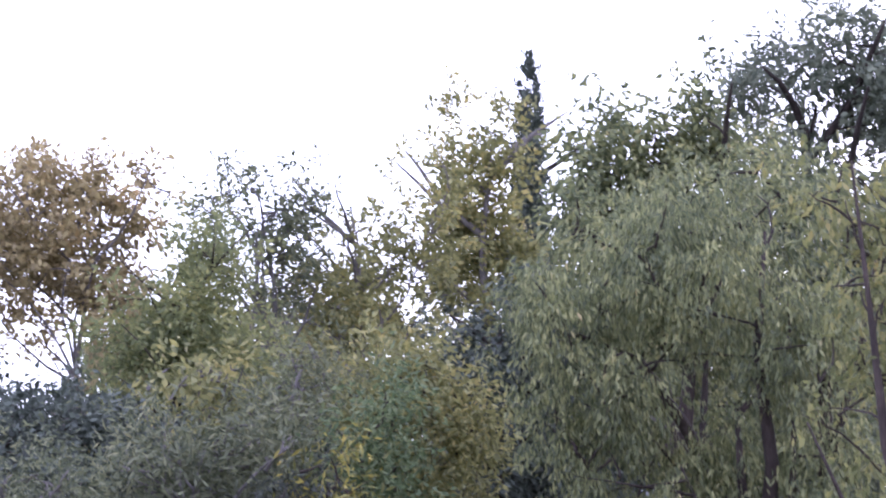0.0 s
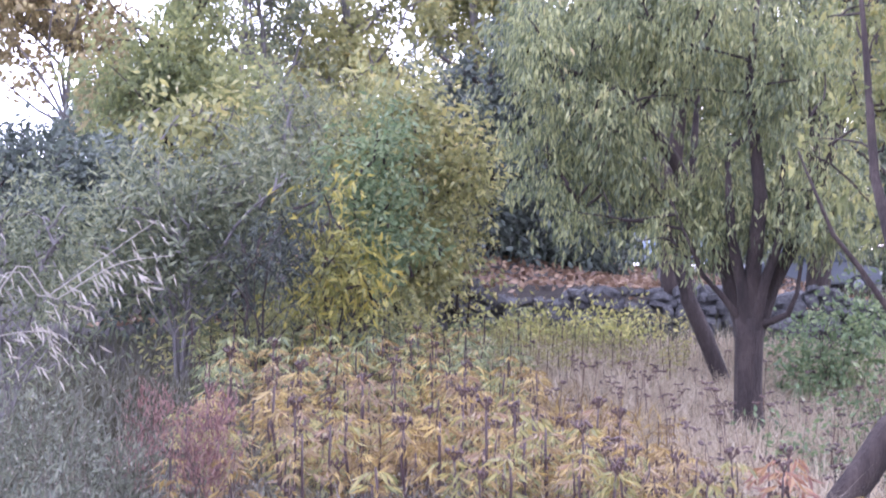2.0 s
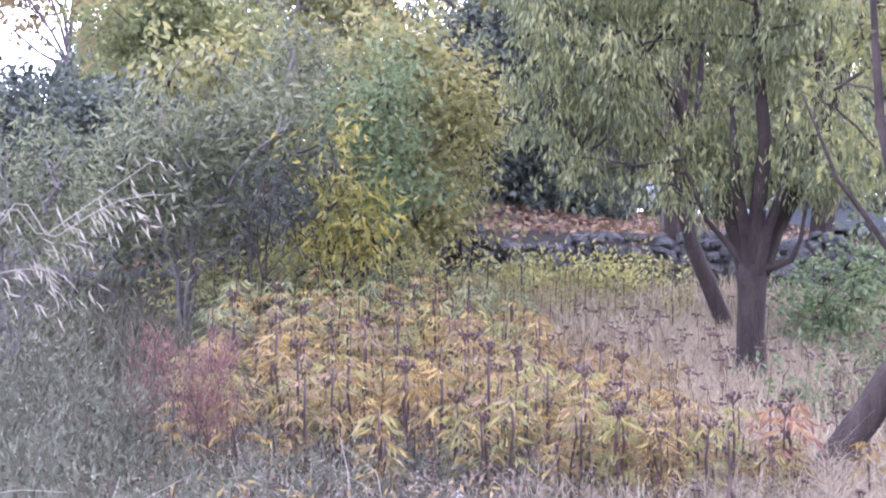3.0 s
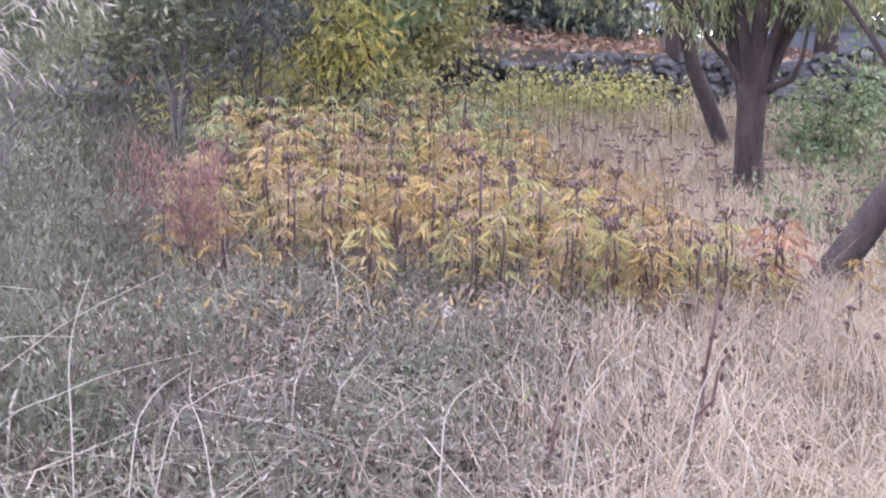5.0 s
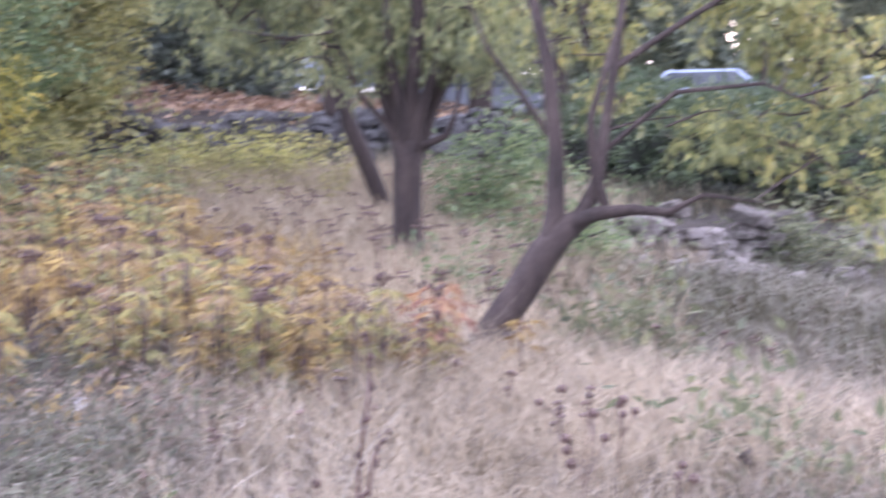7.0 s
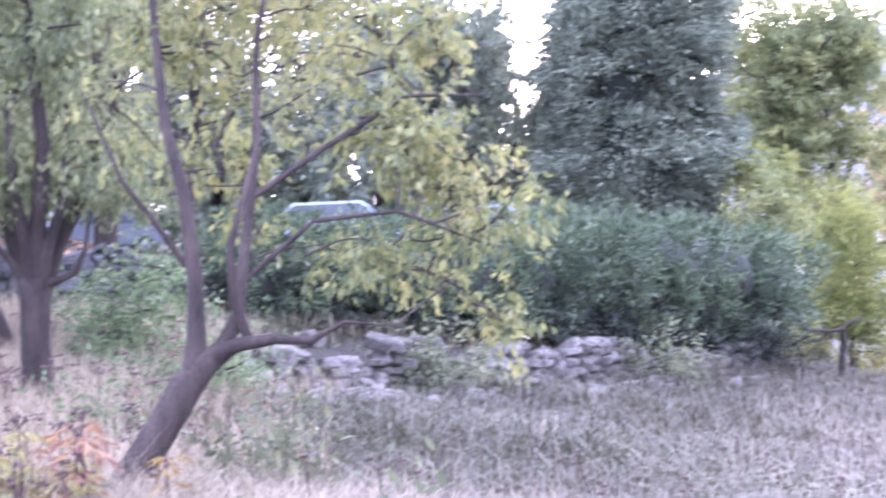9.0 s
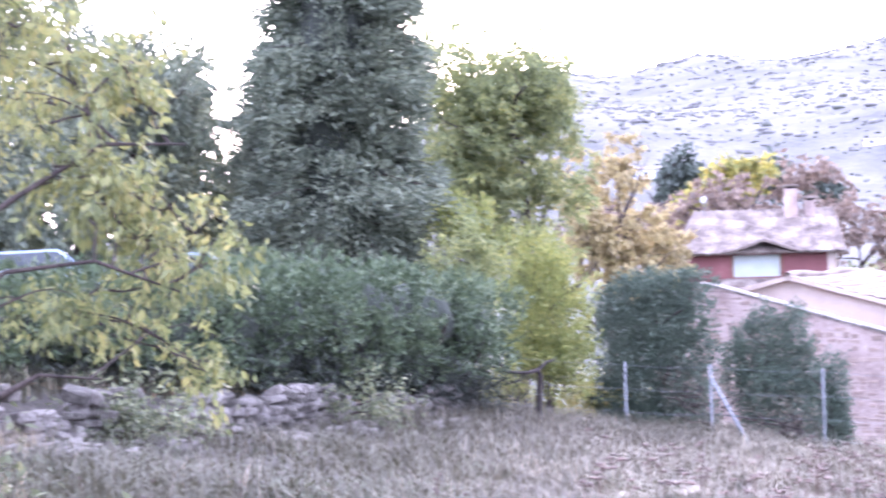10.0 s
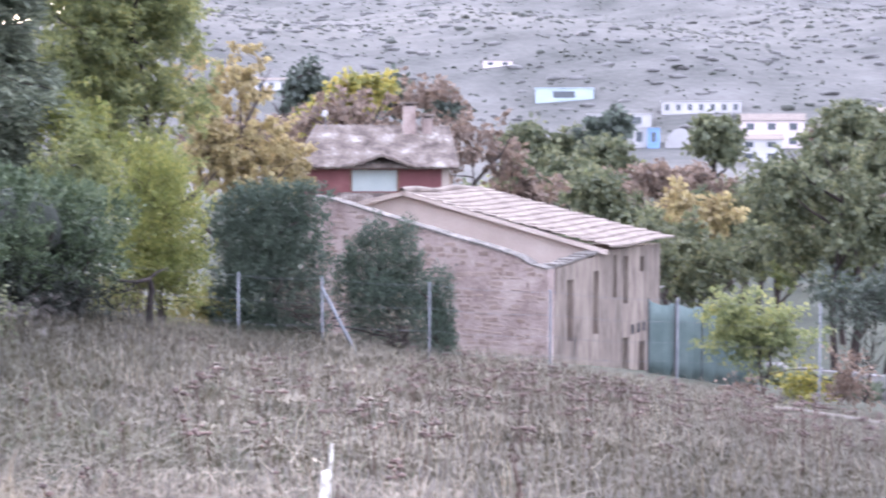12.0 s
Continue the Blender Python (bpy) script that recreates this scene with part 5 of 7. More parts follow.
S("evergreen_shrub", 9.0, 60, "dark wood edge beyond the road", "shrub", [(6.0, 1.0, 3.0, 2.0), (11.5, 1.0, 3.0, 2.2), (9, 3, 3, 1.6)], 6000, 0.3, 0.13, "leaf_cedar", 0.1, seed=65, stems=4, twigs=20)
S("evergreen_shrub", 18.5, 60, "dark wood edge beyond the parked cars", "shrub", [(16.5, 1.2, 3.0, 2.2), (21.0, 1.2, 3.0, 2.4), (19, 3, 3, 1.8)], 6000, 0.3, 0.13, "leaf_cedar", 0.1, seed=66, stems=4, twigs=20)
S("evergreen_shrub", 27.0, 60, "grey-green wood edge behind the hedge", "shrub", [(25.0, 1.4, 3.0, 2.4), (29.0, 1.4, 3.0, 2.6)], 5000, 0.3, 0.13, "leaf_cedar", 0.1, seed=67, stems=4, twigs=20)
for k, (az, d, lab, leaf, crown) in enumerate((
        (14.5, 54, "dense grey-green tree beyond the parked cars", "leaf_cedar", [(14.0, 4.5, 2.6, 3.0), (15.5, 8.0, 2.4, 2.6), (13.0, 1.8, 2.4, 1.8)]),
        (19.5, 56, "dense dark green tree beyond the parked cars", "leaf_valley", [(19.0, 4.0, 2.8, 3.2), (20.5, 7.5, 2.4, 2.8), (21.5, 1.6, 2.4, 1.8)]),
        (24.0, 55, "dense grey-green tree behind the long hedge", "leaf_cedar", [(24.0, 4.0, 2.8, 3.2), (23.5, 7.5, 2.2, 2.6), (26.0, 1.8, 2.4, 2.0)]),
        (28.2, 57, "dense dark green tree behind the long hedge", "leaf_valley", [(28.0, 3.6, 2.6, 3.0), (28.6, 6.4, 1.6, 1.8), (29.6, 1.2, 2.0, 2.0)]))):
    S("tree", az, d, lab, "tree", crown, 15000, 0.26, 0.11, leaf, 0.2, seed=130 + k, twigs=30)
S("evergreen_shrub", 1.8, 27, "low dark brushwood at the foot of the trees", "shrub", [(2.6, 0.6, 2.0, 1.2), (5.0, 0.4, 2.0, 0.9), (0.8, 1.6, 1.2, 1.2)], 6000, 0.13, 0.05, "leaf_dark", 0.05, seed=48, stems=3, twigs=30)

n = 26000
az = np.radians(rng.uniform(-24, 33, n))
d = rng.uniform(78, 86, n)
x, y = d * np.sin(az), d * np.cos(az)
lump = 3.6 + 1.4 * np.sin(np.degrees(az) * 0.9) + 0.8 * np.sin(np.degrees(az) * 2.3 + 1)
C = np.column_stack([x, y, height(x, y) + lump * 1.6 * rng.random(n) ** 0.8])
tagged(part("far_woods", leaf_data(C, rng.normal(size=(n, 3)), 0.7, 0.34), "leaf_valley"), "grey-green wood closing the view beyond the road", "woods", kind="stuff")

# -- shrubs along the walls and in the meadow
S("shrub", 14.6, 16.5, "fresh green bush against the terrace wall", "shrub", [(14.6, -3.2, 1.2, 1.0), (15.4, -2.2, 0.9, 0.9), (13.9, -4.0, 0.9, 0.7)], 2600, 0.08, 0.035, "leaf_green", 0.02, seed=51, stems=4, twigs=30, droop=0.2)
S("shrub", 16.8, 14.5, "low green weeds on the slope", "shrub", [(16.5, -5.2, 1.4, 0.6), (18.5, -5.6, 1.2, 0.5)], 1700, 0.06, 0.03, "leaf_green", 0.012, seed=52, stems=4, twigs=20, droop=0.1)
S("shrub", 20.2, 9.6, "green leafy weeds beside the bent tree", "shrub", [(20.0, -8.2, 1.6, 0.9), (19.3, -9.2, 1.0, 0.7), (21.4, -8.8, 1.0, 0.6)], 900, 0.085, 0.036, "leaf_valley", 0.01, seed=53, stems=5, twigs=30, droop=0.3)
S("shrub", 25.0, 6.6, "pale green weeds in the dry grass", "shrub", [(24.5, -12.4, 1.3, 1.0), (26.2, -13.4, 1.0, 0.8)], 420, 0.08, 0.032, "leaf_valley", 0.008, seed=54, stems=4, twigs=16, droop=0.3)
S("shrub", 14.6, 12.0, "small green sprouts near the bent trunk", "shrub", [(14.4, -6.8, 0.6, 0.4), (15.2, -7.2, 0.5, 0.4)], 350, 0.06, 0.03, "leaf_green", 0.008, seed=55, stems=3, twigs=10, droop=0.2)
S("shrub", 26.0, 18.4, "grey-green scrub growing over the fallen wall", "shrub", [(25.6, -5.2, 1.1, 0.8), (27.2, -5.5, 1.0, 0.6), (24.2, -5.8, 0.7, 0.4)], 2200, 0.09, 0.035, "leaf_olive", 0.02, seed=56, stems=4, twigs=20)
S("shrub", 5.0, 19.0, "yellow-green weeds below the terrace wall", "shrub", [(4.6, -3.2, 1.8, 0.4), (7.2, -3.2, 1.6, 0.4), (2.2, -3.2, 1.2, 0.35)], 3400, 0.07, 0.025, "leaf_green2", 0.012, seed=57, stems=6, twigs=40, droop=0.1, upright=0.3)
S("shrub", -1.6, 17.5, "olive and yellow weeds at the back of the meadow", "shrub", [(-1.4, -2.6, 1.8, 0.8), (-5.5, -2.8, 2.2, 1.0), (-3.6, -3.2, 2.0, 0.7), (-8.5, -3.0, 2.0, 0.9)], 6500, 0.08, 0.03, "leaf_straw", 0.012, seed=58, stems=6, twigs=50, droop=0.2)
S("red_weed", -8.9, 8.0, "rust-red dried bushy weed with feathery upright stems", "weed", [(-8.9, -6.4, 0.9, 1.2), (-8.8, -8.4, 0.8, 1.3), (-8.6, -10.2, 0.5, 1.0), (-9.8, -7.4, 0.7, 1.4)], 1700, 0.045, 0.007, "leaf_red", 0.01, seed=59, stems=9, twigs=110, twig_r=0.002, droop=-0.3, upright=1.3, per=12, spread=0.1)
S("red_weed", -11.0, 8.8, "rust-red dried weed with thin stems", "weed", [(-11.0, -6.2, 0.8, 1.1), (-11.6, -7.6, 0.8, 1.2)], 800, 0.045, 0.007, "leaf_red", 0.01, seed=60, stems=7, twigs=70, twig_r=0.002, droop=-0.3, upright=1.3, per=12, spread=0.1)

S("shrub", 40.4, 36.5, "rough brown and green weeds behind the fence", "shrub", [(39.8, -5.0, 1.2, 0.6), (42.0, -5.4, 1.2, 0.6), (43.4, -5.6, 0.8, 0.5)], 2600, 0.12, 0.05, "leaf_straw", 0.015, seed=68, stems=5, twigs=20)
S("dry_shrub", 46.9, 34.8, "tall brown dried weeds behind the fence", "weed", [(46.0, -5.6, 1.0, 0.7), (47.6, -5.6, 1.0, 0.8), (49.6, -6.4, 1.2, 0.5)], 1100, 0.09, 0.016, "grass_dry", 0.015, seed=69, stems=9, twigs=90, upright=0.8, droop=0, per=10)
S("shrub", 33.0, 23.6, "brown-green scrub at the foot of the wall", "shrub", [(32.4, -5.4, 1.0, 0.4), (34.4, -5.3, 1.1, 0.4), (30.8, -5.5, 0.8, 0.4)], 1500, 0.08, 0.03, "leaf_olive", 0.02, seed=96, stems=4, twigs=20)
# added near-black twigs: the hollow's shade is put into their colour
S("evergreen_shrub", -6.8, 15.4, "dark shaded undergrowth in a hollow of the thicket", "shrub", [(-6.3, 1.6, 0.5, 0.6), (-7.0, -0.2, 0.6, 0.6), (-6.0, 0.0, 0.4, 0.6)], 650, 0.12, 0.02, "inner_shade", 0.03, seed=97, stems=3, twigs=30, lumpy=4)
# -- gnarled bare branch at the end of the hedge
gb = spot(40.7, 31.0, -0.03)


def bough(*pts):
    return [Vector((d * math.sin(radians(az)), d * math.cos(radians(az)), at_el(d, el))) - Vector(gb) for az, el, d in pts]


V, F = [], []
tube(V, F, [Vector((0, 0, -0.1))] + bough((40.72, -5.3, 31.0), (40.8, -4.7, 31.0), (40.75, -4.3, 30.9), (40.3, -4.4, 30.7), (39.6, -4.35, 30.5), (39.0, -4.1, 30.3), (38.7, -3.75, 30.2), (38.85, -3.3, 30.2), (39.15, -2.75, 30.2)), [0.09, 0.075, 0.065, 0.05, 0.035, 0.03, 0.026, 0.022, 0.016, 0.008], 7)
tube(V, F, bough((40.75, -4.3, 30.9), (41.0, -4.05, 31.0), (41.4, -3.9, 31.2)), [0.045, 0.03, 0.01], 6)
tube(V, F, bough((39.6, -4.35, 30.5), (39.3, -4.0, 30.4), (38.6, -3.95, 30.2), (37.9, -3.8, 30.0)), [0.028, 0.022, 0.016, 0.006], 6)
tube(V, F, bough((40.3, -4.4, 30.7), (40.0, -4.7, 30.6), (39.4, -4.8, 30.4)), [0.03, 0.018, 0.006], 6)
dead = thing("dead_stump", gb, "bare gnarled dead branch beside the hedge", "branch")
part("branch", (V, F, True), "bark", dead)

# ---------------------------------------------------------------- valley: trees, gardens, village, hill scrub
VT = [
    (48.6, 105, "rust-brown autumn tree behind the red house", "leaf_rust", [(48.2, 1.4, 1.6, 1.3), (50.4, 1.6, 1.6, 1.3), (46.8, 0.8, 1.2, 1.2)]),
    (48.9, 118, "golden-yellow tree behind the red house", "leaf_yellow", [(48.8, 2.4, 1.1, 0.9), (47.2, 1.8, 1.0, 0.8)]),
    (52.6, 98, "rust-brown autumn tree beside the red house", "leaf_rust", [(52.6, 0.2, 1.4, 1.4), (54.0, -0.9, 1.4, 1.2), (55.4, -1.6, 1.2, 0.9)]),
    (55.5, 170, "olive-green tree in the valley", "leaf_valley", [(55.2, -0.4, 1.3, 0.8), (56.6, -0.8, 1.2, 0.7)]),
    (57.0, 130, "grey-green tree in the valley", "leaf_valley", [(57.2, -1.4, 1.2, 0.9), (58.6, -1.8, 1.0, 0.8)]),
    (58.8, 210, "green tree below the village", "leaf_valley", [(58.2, -0.2, 0.9, 0.6), (57.4, 0.2, 0.8, 0.6)]),
    (60.2, 140, "rust-brown tree in the valley", "leaf_rust", [(59.6, -0.9, 1.2, 0.8), (61.0, -1.2, 1.0, 0.8)]),
    (61.0, 110, "orange-leaved tree in the valley", "leaf_orange", [(60.3, -1.5, 0.5, 0.4), (61.2, -2.4, 1.1, 0.8)]),
    (62.5, 125, "olive-green tree in the valley", "leaf_valley", [(62.0, -1.5, 1.4, 1.0), (63.8, -1.2, 1.3, 1.0)]),
    (59.8, 95, "dark green tree in the valley", "leaf_valley", [(60.2, -2.9, 1.3, 0.7), (62.6, -3.0, 1.3, 0.7)]),
    (66.0, 72, "large green walnut tree beyond the gardens", "leaf_valley", [(65.6, -0.8, 2.2, 1.4), (67.4, -0.2, 1.8, 1.4), (64.4, -2.6, 1.2, 1.2), (66.6, -2.9, 2.6, 1.3)]),
    (58.0, 330, "dark green tree beside the village", "leaf_dark", [(57.6, 0.9, 0.8, 0.65)]),
    (61.6, 330, "green tree beside the village houses", "leaf_valley", [(61.6, 0.9, 1.0, 0.75)]),
    (66.5, 300, "grey-green tree beside the village", "leaf_valley", [(66.5, 1.2, 1.4, 0.8)]),
    (54.6, 340, "green tree in front of the village", "leaf_valley", [(54.6, 0.7, 0.9, 0.5), (56.0, 0.5, 0.7, 0.4)]),
    (45.6, 360, "dark pine clump under the hill", "leaf_dark", [(46.3, 2.6, 0.5, 0.8), (47.2, 2.3, 0.5, 0.6)]),
    (43.5, 250, "orange-brown tree in the valley", "leaf_rust", [(43.8, 0.8, 1.6, 0.7), (46.2, 1.0, 1.4, 0.6)]),
    (50.4, 300, "dark pine clump under the hill", "leaf_dark", [(49.6, 2.6, 0.4, 0.5), (51.5, 2.0, 0.5, 0.4)]),
    (58.4, 150, "brown autumn tree among the valley gardens", "leaf_rust", [(57.6, -1.6, 1.4, 0.9), (59.6, -2.2, 1.3, 0.8), (62.6, -2.4, 1.5, 0.7)]),
    (66.8, 80, "dense green tree beyond the gardens", "leaf_valley", [(66.0, -1.4, 1.8, 1.8), (67.2, 0.2, 1.4, 1.0), (65.2, -2.4, 1.2, 1.4)]),
]
for k, (az, d, lab, leaf, crown) in enumerate(VT):
    S("valley_tree", az, d, lab, "tree", crown, 3600 if d > 90 else 9000, 0.0032 * d, 0.0018 * d, leaf, 0.0022 * d, seed=70 + k, twigs=14, twig_r=0.03, spread=0.004 * d, per=14, shell=0.3)

q = random.Random(404)
WOODS = (("muted green tree in the valley orchard", "leaf_valley"), ("rust-brown tree in the valley orchard", "leaf_rust"), ("yellowing green tree in the valley orchard", "leaf_poplar"), ("brown and green tree in the valley orchard", "leaf_olive"))
for k in range(30):
    az = 52.5 + 15.5 * (k + q.random()) / 30
    d = q.choice((82, 96, 112, 135, 165, 200))
    top = -2.6 + 2.6 * (d - 82) / 118 + q.uniform(-0.35, 0.35)
    lab, leaf = WOODS[(k * 7 + k // 3) % 4]
    S("valley_tree", az, d, lab, "tree", [(az, top - 0.9, 1.0, 0.9), (az + q.uniform(-0.8, 0.8), top - 1.5, 1.0, 0.8), (az + q.uniform(-0.5, 0.5), top - 0.5, 0.6, 0.5)], 2600, 0.0026 * d, 0.0015 * d, leaf, 0.0018 * d, seed=150 + k, twigs=10, twig_r=0.03, spread=0.0035 * d, per=14, shell=0.3)

# rows of low vegetables in the gardens
for k in range(9):
    d = 52 + k * 3.0
    n = 1500
    az = np.radians(rng.uniform(61.6 if k < 7 else 59.0, 67.5, n))
    dd = d + rng.normal(size=n) * 0.35
    xy = np.column_stack([dd * np.sin(az), dd * np.cos(az)])
    C = np.column_stack([xy, height(xy[:, 0], xy[:, 1]) + 0.45 * rng.random(n) ** 1.5])
    D = rng.normal(size=(n, 3))
    D[:, 2] = np.abs(D[:, 2]) + 0.4
    leaf = ("leaf_cedar", "leaf_valley", "leaf_clipped")[k % 3]
    tagged(part("garden_row", leaf_data(C, D, 0.34, 0.14), leaf), "low row of grey-green vegetables in the garden", "plants", kind="stuff")

S("garden_bush", 63.4, 44, "light green bush in the garden below", "shrub", [(63.2, -5.9, 1.4, 1.0), (64.2, -6.4, 1.4, 0.9), (62.4, -6.4, 0.9, 0.7)], 4200, 0.13, 0.07, "leaf_poplar", 0.04, seed=91, stems=4, twigs=20)
S("garden_bush", 64.8, 39, "yellow autumn bush by the fence", "shrub", [(64.7, -8.1, 0.4, 0.25), (65.3, -8.0, 0.35, 0.25)], 600, 0.12, 0.07, "leaf_yellow", 0.03, seed=92, stems=4, twigs=12)
S("garden_bush", 62.8, 38.5, "orange autumn bush by the fence", "shrub", [(62.6, -8.3, 0.6, 0.25), (66.6, -7.8, 0.6, 0.3)], 900, 0.12, 0.06, "leaf_rust", 0.03, seed=93, stems=4, twigs=12)
S("garden_bush", 67.0, 50, "dark green clipped hedge beside the garden beds", "shrub", [(66.0, -4.9, 1.2, 0.9), (67.6, -5.0, 1.4, 1.0), (69.4, -5, 1.4, 1.0)], 5000, 0.14, 0.06, "leaf_dark", 0.05, seed=94, stems=4, twigs=12)

# green shade net on thin posts
nb = spot(61.0, 47)
net = thing("shade_net", nb, "green shade netting hung on thin posts", "net")
pa, pb = spot(59.2, 48), spot(63.2, 47)
V, F = [], []
for k in range(25):
    s = k / 24
    x, y = pa[0] + (pb[0] - pa[0]) * s - nb[0], pa[1] + (pb[1] - pa[1]) * s - nb[1]
    w = 0.12 * math.sin(k * 1.3)
    for m in range(5):
        V.append((x + w * 0.4, y + w, m / 4 * 2.4 - 0.1 - (0.12 * math.sin(k * 0.52) ** 2 if m == 4 else 0) + pa[2] + (pb[2] - pa[2]) * s - nb[2]))
for k in range(24):
    for m in range(4):
        F.append((k * 5 + m, k * 5 + m + 1, k * 5 + m + 6, k * 5 + m + 5))
ob = part("netting", (V, F, True), "net", net)
sol = ob.modifiers.new("thick", "SOLIDIFY")
sol.thickness = 0.02
for k in range(5):
    s = k / 4
    x, y = pa[0] + (pb[0] - pa[0]) * s - nb[0], pa[1] + (pb[1] - pa[1]) * s - nb[1]
    V, F = [], []
    tube(V, F, [(x, y, -0.4 + pa[2] + (pb[2] - pa[2]) * s - nb[2]), (x, y, 2.35 + pa[2] + (pb[2] - pa[2]) * s - nb[2])], [0.03, 0.03], 6)
    part("pole", (V, F, True), "dark", net)

def ground_dist(az, el, start=60.0):
    """How far off the ground first rises to that elevation."""
    d = start
    while d < 1500 and ground_z(*plan(az, d)[:2]) < at_el(d, el):
        d += 2.0
    return d


# small red garden machine under a white sheet
mb = spot(60.4, ground_dist(60.4, -4.95, 60))
mach = thing("garden_machine", (mb[0], mb[1], mb[2] + 0.2), "red garden machine under a white sheet", "machine", turn=-30)
mach.scale = (2.0, 2.0, 2.0)
part("body", box_mesh(-0.45, -0.35, 0.0, 0.5, 0.35, 0.5, 0.12), "red_wall", mach)
part("sheet", prism([(-0.95, -0.4, 0.3), (-0.6, -0.4, 0.5), (0.2, -0.4, 0.58), (0.75, -0.4, 0.95), (0.75, -0.4, 1.03), (0.15, -0.4, 0.68), (-0.65, -0.4, 0.6), (-1.0, -0.4, 0.38)], (0, 0.8, 0)), "white", mach)
for sx in (-0.4, 0.4):
    V, F = [], []
    tube(V, F, [(sx, -0.42, 0.0), (sx, -0.3, 0.0)], [0.22, 0.22], 14)
    part("wheel", (V, F, True), "rubber", mach)


def low_wall(az0, d0, az1, d1, h, label, mat="stone"):
    a, b = plan(az0, d0), plan(az1, d1)
    z = min(ground_z(a.x, a.y), ground_z(b.x, b.y))
    ln = (b - a).length
    root = thing("garden_wall", (a.x, a.y, z), label, "wall", turn=math.degrees(math.atan2(b.y - a.y, b.x - a.x)))
    q = random.Random(int(az0 * 10))
    s = 0.0
    while s < ln:
        l = q.uniform(0.5, 0.9)
        part("block", box_mesh(s, -0.15, -0.3, min(s + l * 0.98, ln), 0.15, h * q.uniform(0.94, 1.03), 0.02), mat, root)
        s += l


low_wall(59.6, 62, 64.2, 66, 1.0, "low grey garden wall of blocks")
low_wall(63.5, 55, 68, 53, 0.9, "low grey garden wall of blocks")
low_wall(63.8, 35.2, 68.0, 33.5, 0.25, "low pale kerb along the fence", "pale_stone")


def village_house(x0, x1, y_top, y_base, d, label, wall="white", roof="tile", storeys=2, bays=3, pitched=True, deep=9.0):
    """x0, x1: bearings; y_top, y_base: elevations."""
    d = ground_dist((x0 + x1) / 2, y_base, 250.0)
    a, b = plan(x0, d), plan(x1, d)
    L = (b - a).length
    deep = L * 0.6
    z0, z1 = at_el(d, y_base), at_el(d, y_top)
    root = thing("village_house", (a.x, a.y, z0), label, "building", turn=math.degrees(math.atan2(b.y - a.y, b.x - a.x)))
    H = z1 - z0
    wallH = H * (0.8 if pitched else 0.97)
    part("wall", box_mesh(0, 0, -1.5, L, deep, wallH), wall, root)
    if pitched:
        part("roof", prism([(-0.4, -0.5, wallH), (-0.4, deep + 0.5, wallH), (-0.4, deep / 2, H)], (L + 0.8, 0, 0)), roof, root)
    else:
        part("roof", box_mesh(-0.3, -0.3, wallH, L + 0.3, deep + 0.3, H), roof, root)
    for st in range(storeys):
        for k in range(bays):
            w = L / bays
            hh = wallH / storeys
            win = part("window", box_mesh(w * (k + 0.3), -0.06, hh * (st + 0.32), w * (k + 0.68), 0.05, hh * (st + 0.78)), "glass", root)
            part("sill", box_mesh(w * (k + 0.26), -0.16, hh * (st + 0.27), w * (k + 0.72), 0.04, hh * (st + 0.315)), wall, win)
    return root


village_house(54.95, 57.1, 2.75, 2.2, 480, "long pale blue-grey shed on the slope", "blue_shed", "blue_shed", 1, 1, False)
village_house(56.9, 59.25, 1.8, 1.25, 430, "white workshop with a flat roof", "white", "white", 1, 2, False)
village_house(57.9, 59.1, 1.32, 0.5, 415, "lower white wing of the workshop", "white", "white", 1, 2, False)
village_house(59.1, 59.55, 1.3, 0.5, 414, "small blue lean-to shed", "blue_paint", "white", 1, 1, False)
village_house(59.6, 62.5, 2.25, 1.75, 470, "long low white building with dark openings", "white", "white", 1, 7, False)
village_house(62.45, 64.75, 1.8, 0.5, 410, "pale pink three-storey house with tile roof", "pink", "tile", 2, 3)
village_house(62.4, 64.0, 1.05, 0.0, 395, "white house wing with a balcony", "white", "tile", 2, 2)
village_house(64.9, 66.3, 1.35, 0.6, 440, "brown-red low house with tile roof", "red_wall", "tile", 1, 3)
village_house(44.5, 45.8, 3.1, 2.55, 460, "pale village house with tile roof", "white", "tile", 1, 3)
village_house(45.9, 47.9, 2.65, 2.35, 455, "long pale village wall and shed", "pink", "tile", 1, 4)
village_house(53.0, 54.1, 3.75, 3.5, 560, "pale terrace hut on the hill", "pink", "tile", 1, 2, False)
village_house(67.2, 69.0, 2.0, 1.2, 450, "tan village house with tile roof", "plaster", "tile", 2, 3)

# rounded store behind the workshop
td = ground_dist(60.3, 0.5, 250.0)
tb = plan(60.3, td)
dome = thing("polytunnel", (tb.x, tb.y, at_el(td, 0.5)), "pale rounded agricultural tunnel", "building", turn=-60)
V, F = [], []
for k in range(2):
    for m in range(13):
        a = math.pi * m / 12
        V.append((math.cos(a) * 4.2, k * 9, math.sin(a) * 5.6))
for m in range(12):
    F.append((m, m + 1, m + 14, m + 13))
F += [tuple(range(13)), tuple(range(25, 12, -1))]
part("shell", (V, F, False), "white", dome)

